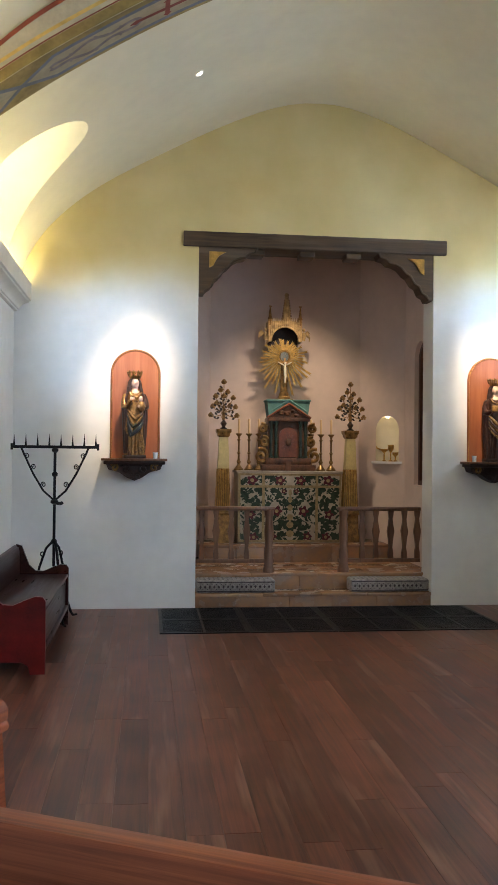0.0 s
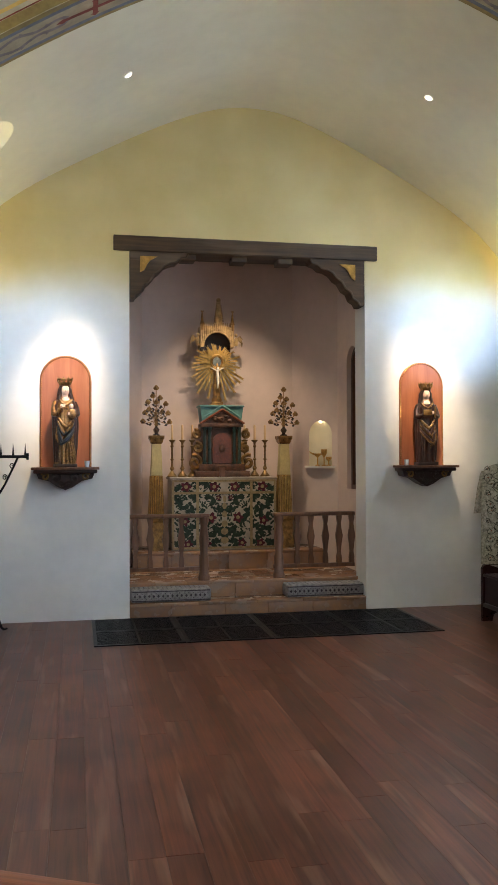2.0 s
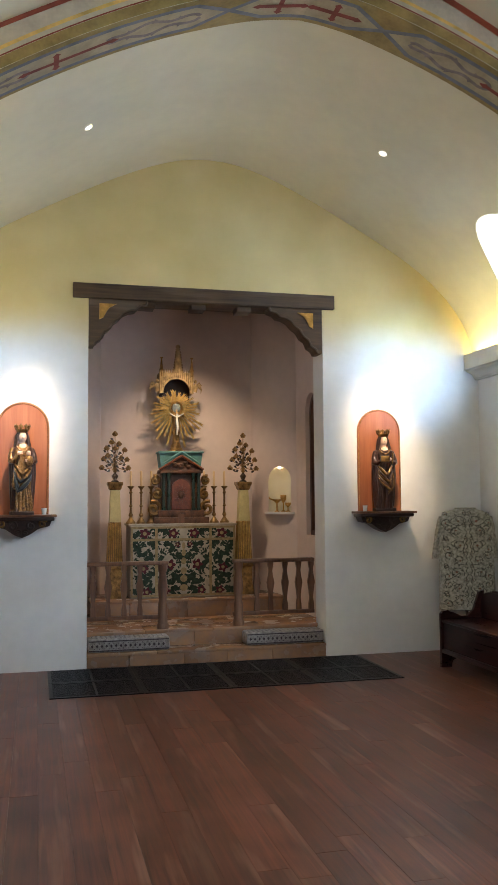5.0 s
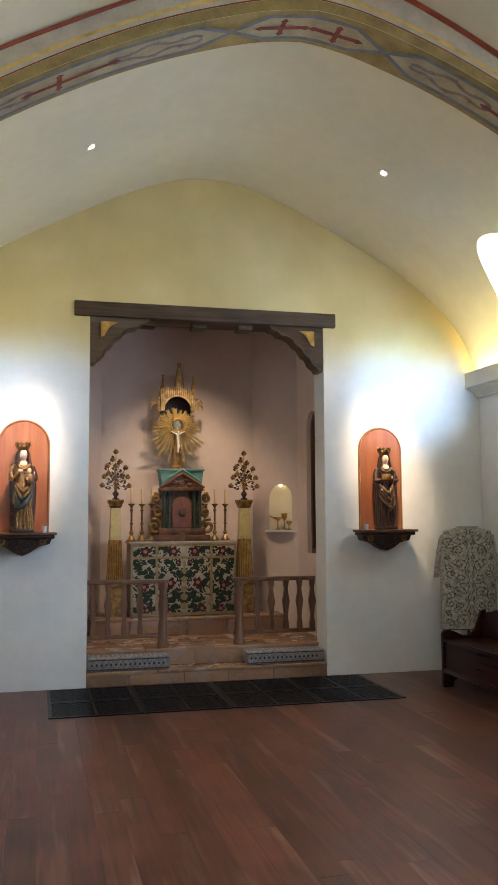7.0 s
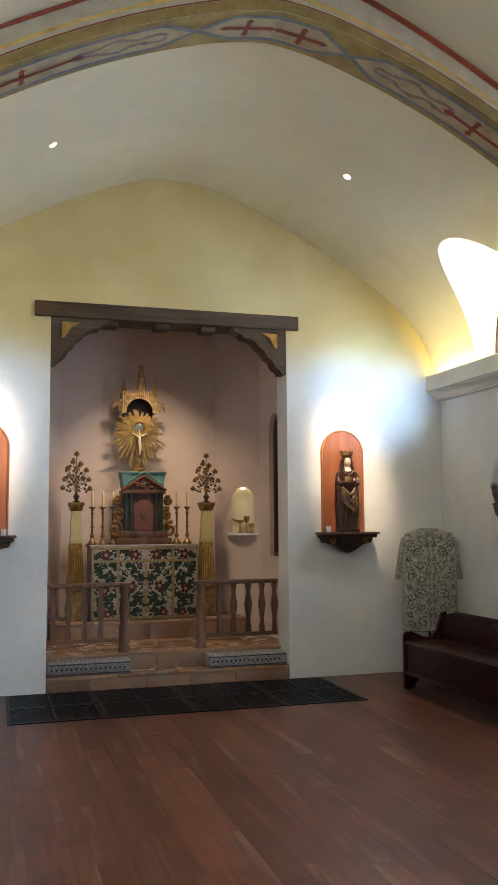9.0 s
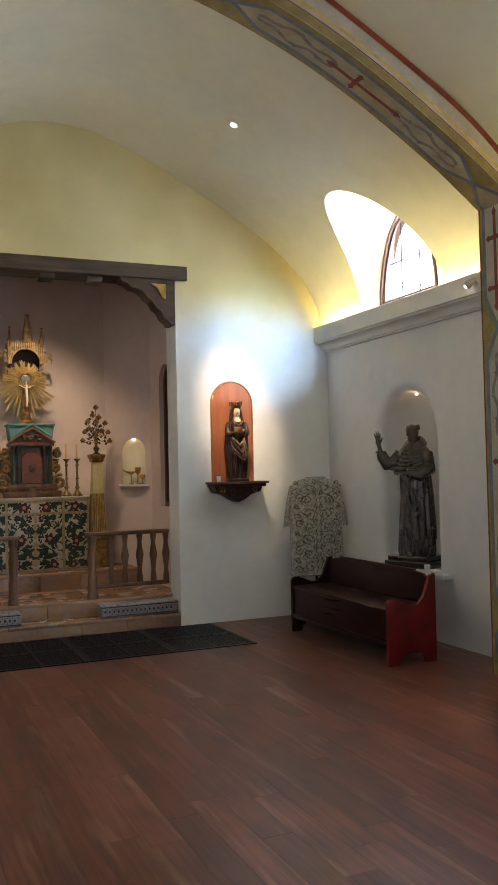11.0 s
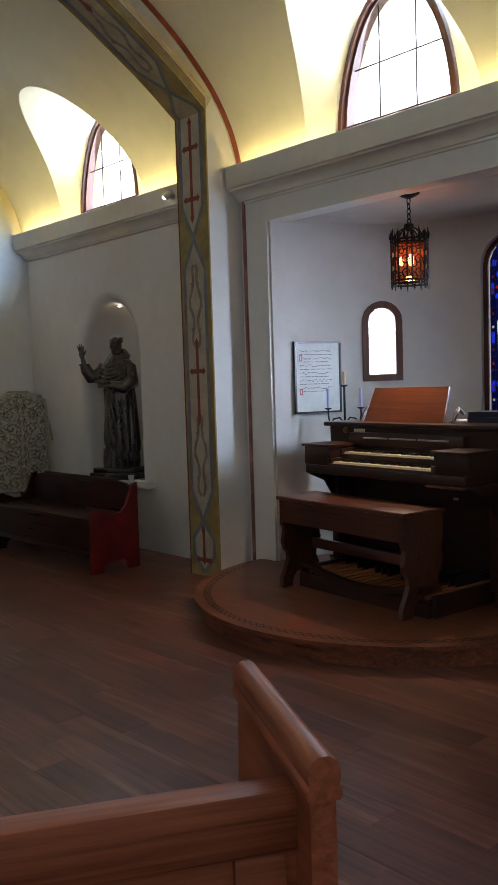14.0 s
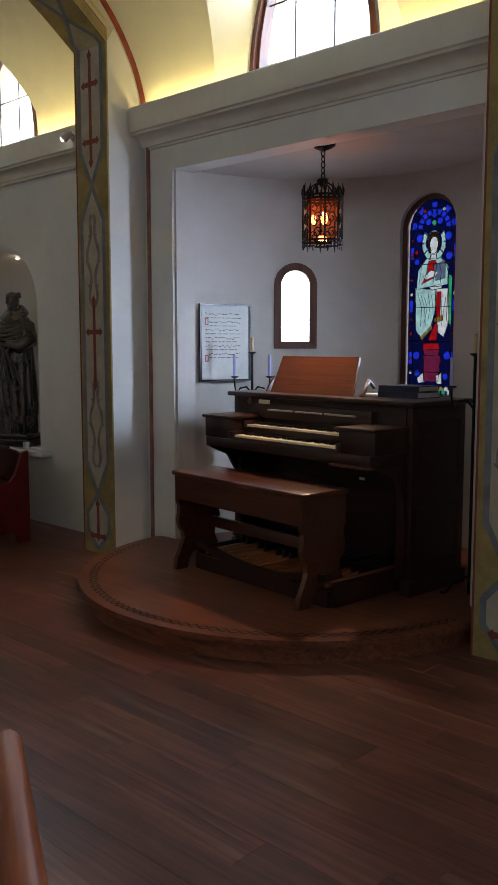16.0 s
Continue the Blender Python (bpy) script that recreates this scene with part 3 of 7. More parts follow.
def painted_band(parent, f, marks, ground):
    """Ochre ground is the body itself; grey-blue borders, pale fields, crosses and scrolls lie on it. marks: (start, end, kind)."""
    field, blue, red, mauve = BM(), BM(), BM(), BM()
    for a, b, kind in marks:
        m = 0.24 if b - a > 0.7 else 0.14
        hw = 0.126
        L = [(0.0, a), (-hw, a + m), *[(-hw, a + m + (b - a - 2 * m) * k / 14) for k in range(1, 14)], (-hw, b - m), (0.0, b)]
        if kind == "open_cross":            # runs on over the bend above
            L = [(0.0, a), (-hw, a + m), (-hw, (a + m + b) / 2), (-hw, b)]
        elif kind == "stub_up":
            L = [(-hw, a), (-hw, a + 0.06), (0.0, b)]
        elif kind == "stub_down":
            L = [(0.0, a), (-hw, b - 0.06), (-hw, b)]
        R = [(-u, v) for u, v in L]
        for i in range(len(L) - 1):
            qs = [L[i], L[i + 1], R[i + 1], R[i]]
            uniq = [p for j, p in enumerate(qs) if p not in qs[:j]]
            if len(uniq) > 2:
                patch(field, uniq, f, 0.003)
        ribbon(blue, L, 0.0175, f, 0.005)
        ribbon(blue, R, 0.0175, f, 0.0052)
        c = (a + b) / 2
        if kind == "cross":
            cross_shapes(red, f, a + 0.17, b - 0.17, 0.006, (a + 0.28, b - 0.28) if b - a > 0.7 else (c,))
        elif kind == "open_cross":
            cross_shapes(red, f, a + 0.16, b - 0.05, 0.006, (a + 0.30, b - 0.24))
        elif kind in ("stub_up", "stub_down"):
            pass
        elif kind == "pair":
            cross_shapes(red, f, a + 0.20, c - 0.03, 0.006, (c - 0.19,), 0.019)
            cross_shapes(red, f, c + 0.03, b - 0.20, 0.006, (c + 0.19,), 0.019)
        elif kind == "plain":
            cross_shapes(red, f, a + 0.1, b - 0.07, 0.006, (a + 0.1,))
        elif kind == "tall":
            scroll_shape(mauve, f, a + 0.20, a + 0.20 + (b - a) * 0.29, 0.006)
            scroll_shape(mauve, f, b - 0.20 - (b - a) * 0.29, b - 0.20, 0.006)
            cross_shapes(red, f, c - 0.30, c + 0.30, 0.007, (c + 0.08,), 0.016)
        else:
            scroll_shape(mauve, f, a + 0.15, b - 0.15, 0.006)
    part("painted_field", field, ground, parent, smooth=0)
    part("painted_border", blue, GREYBLUE, parent, smooth=0)
    if mauve.verts:
        part("painted_scroll", mauve, MAUVE, parent, smooth=0)
    else:
        mauve.free()
    part("painted_cross", red, BRICKRED, parent, smooth=0)


def build_rib(y0, y1):
    """One transverse rib with its two painted pilasters."""
    yc = (y0 + y1) / 2
    pts = rib_points()
    rib = bare("painted_arch", None, "painted transverse arch with ochre ground, grey-blue lozenges and red crosses", "arch", kind="structure")
    bm = BM()
    up = [(x, vault_z(min(2.96, abs(x) * 1.04)) + 0.12) for x, z in pts]
    rows = []
    for (x, z), (xu, zu) in zip(pts, up):
        rows.append([(x, y0, z), (x, y1, z)])
    quad_sheet(bm, rows)
    part("arch_band", bm, OCHRE, rib)
    for y in (y0, y1):
        bm = BM()
        quad_sheet(bm, [[(x, y, z), (x * 1.04, y, zu)] for (x, z), (xu, zu) in zip(pts, up)])
        part("arch_side", bm, LIMEWASH, rib)
    total = sum(math.hypot(b[0] - a[0], b[1] - a[1]) for a, b in zip(pts, pts[1:]))

    def f(u, v, lift):
        (x, z), (nx, nz) = along_rib(pts, v)
        return (x + nx * lift * -1, yc + u, z + nz * lift * -1)
    # test which side is inward
    (x, z), (nx, nz) = along_rib(pts, total / 2)
    if nz > 0:
        g = f
    else:
        def g(u, v, lift):
            return f(u, v, -lift)
    half = total / 2
    marks = [(0.004, 0.24, "stub_up"), (0.24, half - 0.54, "tall"), (half - 0.54, half + 0.54, "pair"), (half + 0.54, total - 0.24, "tall"), (total - 0.24, total - 0.004, "stub_down")]
    painted_band(rib, g, marks, YELLOWLIT)
    for y in (y0 - 0.004, y1 + 0.004):              # gilt and red lines on the side faces
        for off, w, mt in ((0.036, 0.035, OCHRE), (0.078, 0.005, BRICKRED), (0.125, 0.012, GILTLINE)):
            bm = BM()
            quad_sheet(bm, [[(x * (1 + 0.0), y, z + off - w), (x, y, z + off + w)] for x, z in pts])
            part("rib_line", bm, mt, rib, smooth=0)
    for s in (-1, 1):
        pil = bare("pilaster", None, "white pilaster with a painted ochre face, lozenges and red crosses", "pilaster", kind="structure")
        body = one_box(min(s * 2.663, s * 3.02), max(s * 2.663, s * 3.02), y0 + 0.006, y1 - 0.006, 0, 3.75)
        part("shaft", body, PLASTER, pil, smooth=0)
        face = one_box(min(s * 2.655, s * 2.664), max(s * 2.655, s * 2.664), y0, y1, 0, 3.6)
        part("painted_face", face, OCHRE, pil, smooth=0)
        for y in (y0 + 0.001, y1 - 0.011):
            part("edge_line", one_box(min(s * 2.652, s * 2.663), max(s * 2.652, s * 2.663), y, y + 0.010, 0, 3.58), BRICKRED if y > y0 + 0.1 else OCHRE, pil, smooth=0)
        fp = lambda u, v, lift: (s * (2.655 - lift), yc + u, v)
        painted_band(pil, fp, [(0.03, 0.44, "plain"), (0.44, 2.64, "tall"), (2.64, 3.566, "open_cross")], CREAMPAINT)


build_nave()
for y0, y1 in ((5.5, 5.87), (2.27, 2.65), (-1.1, -0.72)):
    build_rib(y0, y1)

# ---- altar recess ----
FLOOR2, ALTAR_Z = 0.30, 0.50        # sanctuary floor, top of the altar step


def plan_frame(p, q):
    """Lays (u along p-q, z, depth away from the room) into space."""
    p, q = Vector((*p, 0)), Vector((*q, 0))
    d = (q - p).normalized()
    n = Vector((d.y, -d.x, 0))
    return (lambda u, z, w: tuple(p + d * u + n * -w + Vector((0, 0, z)))), (q - p).length


APSE_NICHE = (0.44, 0.175, 1.46, 1.835)


def build_recess():
    corners = [(-1.33, 9.3), (-1.33, 10.35), (-0.95, 10.92), (0.92, 10.92), (1.33, 10.35), (1.33, 9.3)]
    for i, (p, q) in enumerate(zip(corners, corners[1:])):
        f, L = plan_frame(p, q)
        bm = BM()
        opens = []
        if i == 3:
            opens = [APSE_NICHE]
        if i == 4:
            opens = [(0.56, 0.20, 1.2, 2.62)]
        arched_wall(bm, f, 0, L, 0, 4.2, opens, 0.16 if i == 4 else 0.001, 12, 2.0)
        if i == 3:
            hollow = part("niche", scoop(BM(), f, *APSE_NICHE, 0.15, 12, 10), VAULT, smooth=50)
            tagged(hollow, "small lit round-backed niche in the recess wall", "niche", kind="structure")
            sill = BM()
            slab(sill, [(0.44 + 0.225 * math.cos(a * math.pi / 10), 0.10 * math.sin(a * math.pi / 10)) for a in range(11)], 1.432, 1.46, lambda u, v, d: f(u, d, -v))
            tagged(part("niche_sill", sill, PLASTER), "small rounded white sill of the recess niche", "sill", kind="structure")
        if i == 4:
            win = bare("window_9", None, "tall arched recess window with brown wooden frame", "window", kind="structure")
            for (a, b), (c, d) in (((0.20, 1.2), (0.15, 1.25)),):
                A, B = arch_line(0.56, a, b, 2.62), arch_line(0.56, c, d, 2.62)
                A, B = A + [A[0]], B + [B[0]]
                fr = BM()
                quad_sheet(fr, [[f(*u, 0.13), f(*u, 0.05), f(*v, 0.05), f(*v, 0.13)] for u, v in zip(A, B)])
                part("window_frame", fr, FRAMEWOOD, win)
            part("pane", slab(BM(), arch_line(0.56, 0.155, 1.245, 2.62), 0.09, 0.095, lambda u, v, d: f(u, v, d)), FRAMEWOOD, win, "closed brown shutter", smooth=0)
        w = part("recess_wall_%d" % (i + 1), bm, RECESS, smooth=0)
        tagged(w, "mauve-tinted plaster wall of the altar recess", "wall", kind="structure")
    tagged(part("recess_ceiling", one_box(-1.7, 1.7, 9.3, 11.1, 4.15, 4.25), RECESS, smooth=0), "plain plaster ceiling of the altar recess", "ceiling", kind="structure")
    beam = part("lintel_beam", one_box(-1.365, 1.335, 8.955, 9.335, 3.596, 3.742, 0.008), DARKBEAM)
    tagged(beam, "dark weathered wooden lintel across the altar opening", "beam", kind="structure")
    for x in (-0.62, -0.1, 0.38):
        part("beam_end", one_box(x - 0.075, x + 0.075, 9.05, 9.25, 3.545, 3.603, 0.006), DARKBEAM, beam)
    # scrolled brackets under the lintel
    for s, x0 in ((1, -1.206), (-1, 1.206)):
        br = bare("lintel_bracket", None, "carved dark wooden bracket with a gilded spandrel", "bracket", "brackets of the lintel")
        line = [(0, 0), (0.58, 0), (0.56, -0.045), (0.50, -0.06), (0.46, -0.10), (0.40, -0.11), (0.34, -0.14), (0.29, -0.20), (0.245, -0.225), (0.20, -0.30), (0.15, -0.33), (0.12, -0.40), (0.07, -0.43), (0.05, -0.47), (0, -0.47)]
        bm = BM()
        slab(bm, [(x0 + s * u, 3.60 + v) for u, v in line], 9.0, 9.2, lambda u, v, d: (u, d, v))
        part("bracket_board", bm, DARKBEAM, br, smooth=25)
        bm = BM()
        slab(bm, [(x0 + s * u, 3.60 + v) for u, v in ((0.10, -0.05), (0.27, -0.05), (0.20, -0.09), (0.17, -0.13), (0.14, -0.19), (0.10, -0.21))], 8.985, 9.0, lambda u, v, d: (u, d, v))
        part("gilded_insert", bm, GOLD, br, "rough gilded inlay", smooth=0)
        bm = BM()
        tube(bm, [(x0 + s * u, 8.992, 3.60 + v) for u, v in line[1:-1]], 0.013, 6)
        part("edge_moulding", bm, DARKBEAM, br)


def stone_course(parent, x0, x1, y0, y1, z0, z1, count, rnd):
    """A row of slabs with thin joints."""
    cuts = [x0 + (x1 - x0) * (i + rnd.uniform(-0.2, 0.2) * (0 < i < count)) / count for i in range(count + 1)]
    for a, b in zip(cuts, cuts[1:]):
        part("stone", one_box(a + 0.0015, b - 0.0015, y0, y1, z0, z1, 0.004), STONE, parent)


def build_steps():
    rnd = random.Random(4)
    st = bare("altar_steps", None, "mottled pink and grey marble steps up to the altar", "steps", kind="structure")
    part("core", one_box(-1.20, 1.20, 9.02, 11.0, 0.0, 0.12), STONE, st)
    stone_course(st, -1.208, 1.208, 9.004, 9.06, 0.0, 0.105, 5, rnd)
    stone_course(st, -1.208, 1.208, 8.99, 9.31, 0.105, 0.135, 4, rnd)
    stone_course(st, -1.38, 1.38, 9.29, 9.35, 0.13, 0.27, 4, rnd)
    stone_course(st, -1.40, 1.40, 9.27, 9.62, 0.27, FLOOR2, 4, rnd)
    stone_course(st, -1.40, 1.40, 9.622, 10.0, 0.27, FLOOR2, 5, rnd)
    stone_course(st, -1.40, 1.40, 10.002, 10.92, 0.27, FLOOR2, 4, rnd)
    stone_course(st, -1.1, 1.1, 10.16, 10.22, FLOOR2, 0.47, 6, rnd)
    stone_course(st, -1.1, 1.1, 10.14, 10.92, 0.47, ALTAR_Z, 4, rnd)
    return st


# ---- organ bay ----
BAY_C, BAY_R = (3.15, 4.02), 1.19
SMALL_A, STAIN_A = 48.0, -1.5       # bearings of the two bay windows, degrees from the bay's axis


def bay_frame(u, z, d):
    a = u / BAY_R
    return (BAY_C[0] + (BAY_R + d) * math.cos(a), BAY_C[1] + (BAY_R + d) * math.sin(a), z)


def window_ring(win, c, hw0, z0, hw1, z1, spring, d0, d1):
    A, B = arch_line(c, hw0, z0, spring), arch_line(c, hw1, z1, spring)
    A, B = A + [A[0]], B + [B[0]]
    bm = BM()
    quad_sheet(bm, [[bay_frame(*u, d1), bay_frame(*u, d0), bay_frame(*v, d0), bay_frame(*v, d1)] for u, v in zip(A, B)])
    part("window_frame", bm, FRAMEWOOD, win)


SW2 = (-BAY_R * radians(SMALL_A), 0.165, 1.50, 1.98)
SW = (BAY_R * radians(SMALL_A), 0.165, 1.50, 1.98)      # small window: middle, half width, sill, spring
TW = (BAY_R * radians(STAIN_A), 0.235, 1.13, 2.37)      # stained window


def build_bay():
    bm = BM()
    h = BAY_R * math.pi / 2
    arched_wall(bm, bay_frame, -h, h, 0, 2.78, [SW2, TW, SW], 0.16, 12, 0.1)
    for y in (2.83, 5.21):
        box(bm, 3.0, 3.16, y - 0.02 if y > 4 else y - 0.1, y + 0.1 if y > 4 else y + 0.02, 0, 2.76)
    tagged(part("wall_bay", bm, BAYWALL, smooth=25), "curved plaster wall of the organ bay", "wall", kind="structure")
    bm = BM()
    bm.faces.new([bm.verts.new(bay_frame(-h + 2 * h * k / 24, 2.76, 0.02)) for k in range(25)] + [bm.verts.new((2.99, 5.24, 2.76)), bm.verts.new((2.99, 2.80, 2.76))])
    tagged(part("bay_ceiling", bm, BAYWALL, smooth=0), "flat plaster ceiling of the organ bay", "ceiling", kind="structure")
    win = bare("window_7", None, "small arched bay window with dark wooden frame and bright glass", "window", kind="structure")
    window_ring(win, SW[0], 0.165, 1.50, 0.11, 1.555, 1.98, -0.012, 0.06)
    # unseen twin of window_7, assumed from the daylight on the picture wall
    win = bare("window_10", None, "small arched bay window with dark wooden frame and bright glass", "window", kind="structure")
    window_ring(win, SW2[0], 0.165, 1.50, 0.11, 1.555, 1.98, -0.012, 0.06)
    win = bare("window_8", None, "tall arched stained glass window with a robed figure under blue panes", "stained window", kind="structure")
    window_ring(win, TW[0], 0.235, 1.13, 0.20, 1.165, 2.37, 0.05, 0.12)
    return win


PLAT_C, PLAT_R, PLAT_Z = (2.95, 4.03), 1.345, 0.13


def build_platform():
    pl = bare("organ_platform", None, "round-fronted dark wooden platform with an inlaid chain border", "platform")
    def disc(r, z0, z1):
        bm = BM()
        pts = [(PLAT_C[0] - r * math.cos(math.radians(a)), PLAT_C[1] + r * math.sin(math.radians(a))) for a in range(-90, 91, 4)]
        pts += [(3.05, PLAT_C[1] + min(r, 1.19)), (4.0, 4.9), (4.36, 4.02), (4.0, 3.15), (3.05, PLAT_C[1] - min(r, 1.19))]
        return slab(bm, pts, z0, z1, lambda u, v, d: (u, v, d))
    part("riser", disc(PLAT_R - 0.05, 0.0, 0.10), DECKWOOD, pl, "grey-brown curved riser", smooth=30)
    part("deck", disc(PLAT_R, 0.10, PLAT_Z), DECKWOOD, pl, smooth=30)
    # chain inlay
    bm = BM()
    n = 64
    f = lambda a, r, z: (PLAT_C[0] - r * math.cos(a), PLAT_C[1] + r * math.sin(a), z)
    for s in (-1, 1):
        rows = []
        for k in range(n * 6 + 1):
            a = radians(-80 + 160 * k / (n * 6))
            r = PLAT_R - 0.085 + s * 0.022 * math.sin(math.pi * k / 6)
            rows.append([f(a, r - 0.006, PLAT_Z + 0.002 + 0.0006 * s), f(a, r + 0.006, PLAT_Z + 0.002 + 0.0006 * s)])
        quad_sheet(bm, rows)
    part("inlay", bm, GRATE, pl, "dark chain-pattern inlay", smooth=0)
    return pl


build_recess()
build_steps()
STAINED = build_bay()
build_platform()

# ---- things of the altar recess ----
MAROON = mat("maroon_thread", (0.085, 0.009, 0.018), 0.9, 0, 0.25, 30, 0.3, 160)
GREENTHREAD = mat("dark_green_thread", (0.016, 0.036, 0.02), 0.9, 0, 0.3, 25, 0.3, 160)
LINEN = mat("ivory_linen", (0.39, 0.335, 0.26), 0.9, 0, 0.12, 12, 0.4, 220)
TAN = mat("tan_braid", (0.30, 0.22, 0.11), 0.85, 0, 0.2, 25, 0.4, 180)
TEAL = mat("verdigris_paint", (0.085, 0.22, 0.195), 0.6, 0, 0.2, 10, 0.3, 60)
CARVED = mat("carved_brown_wood", (0.12, 0.050, 0.021), 0.45, 0.1, 0.4, 14, 0.7, 60)
DARKGREEN = mat("dark_green_marbled", (0.012, 0.03, 0.022), 0.3, 0, 0.3, 14, 0.1, 60)
# upper pedestal shaft: yellow paint made paler by the light put into it
PALEGOLD = mat("lit_pale_yellow_paint", (0.52, 0.42, 0.18), 0.5, 0.1, 0.15, 8, 0.2, 50)
IVORY = mat("ivory", (0.75, 0.68, 0.55), 0.5, 0, 0.1, 10, 0.1, 50)
PANELWOOD = wood("salmon_stained_board", (0.26, 0.075, 0.03), (0.44, 0.16, 0.07), 0.45, 2, 8, 6, 0.06, 0.1)
POLYCHROME = mat("gilded_dark_polychrome", (0.070, 0.022, 0.010), 0.32, 0.2, 0.3, 40, 0.6, 90, 0, (0.010, 0.004, 0.004), 0.006, 0.1)
NIGHTBLUE = mat("blue_black_paint", (0.012, 0.018, 0.026), 0.35, 0, 0.3, 20, 0.3, 60)
BRONZE = mat("dark_bronze_wood", (0.135, 0.108, 0.088), 0.22, 0.55, 0.3, 9, 0.35, 50, 0, (0.024, 0.017, 0.014), 0.006, 0.6)
FACE = mat("flesh_paint", (0.80, 0.55, 0.40), 0.42, 0, 0.15, 14, 0.1, 50)
HAIR = mat("dark_brown_paint", (0.035, 0.014, 0.008), 0.4, 0, 0.25, 30, 0.5, 80)
MANTLE = mat("worn_gilt_paint", (0.44, 0.24, 0.085), 0.28, 0.55, 0.3, 26, 0.5, 80, 0, (0.05, 0.018, 0.010), 0.006, 0.0, 0.12)
AGEDGILT = mat("aged_pale_gilt", (0.46, 0.31, 0.14), 0.5, 0.5, 0.3, 16, 0.7, 60)


def ring_cloth(bm, rings, n=44, folds=9, at=(0, 0, 0), seed=0, turn=0.0):
    """A draped body: rings of (z, half width, half depth, fold depth, shift x, shift y)."""
    R = []
    for i, (z, a, b, d, sx, sy) in enumerate(rings):
        row = []
        for k in range(n):
            t = 2 * math.pi * k / n
            w = 1 + d * (math.sin(folds * t + seed + 0.9 * z) + 0.5 * math.sin((folds + 4) * t + 2 * seed - 1.7 * z))
            x, y = a * w * math.cos(t) + sx, b * w * math.sin(t) + sy
            row.append(bm.verts.new((at[0] + x * math.cos(turn) - y * math.sin(turn), at[1] + x * math.sin(turn) + y * math.cos(turn), at[2] + z)))
        R.append(row)
    for A, B in zip(R, R[1:]):
        for k in range(n):
            bm.faces.new((A[k], A[(k + 1) % n], B[(k + 1) % n], B[k]))
    bm.faces.new(R[0])
    bm.faces.new(R[-1])
    return bm


def ball(bm, c, rx, ry, rz, n=14):
    prof = [(max(0.001, math.sin(math.pi * k / 10)), -math.cos(math.pi * k / 10)) for k in range(11)]
    rings = []
    for r, z in prof:
        rings.append([bm.verts.new((c[0] + rx * r * math.cos(2 * math.pi * k / n), c[1] + ry * r * math.sin(2 * math.pi * k / n), c[2] + rz * z)) for k in range(n)])
    for A, B in zip(rings, rings[1:]):
        for k in range(n):
            bm.faces.new((A[k], A[(k + 1) % n], B[(k + 1) % n], B[k]))
    return bm


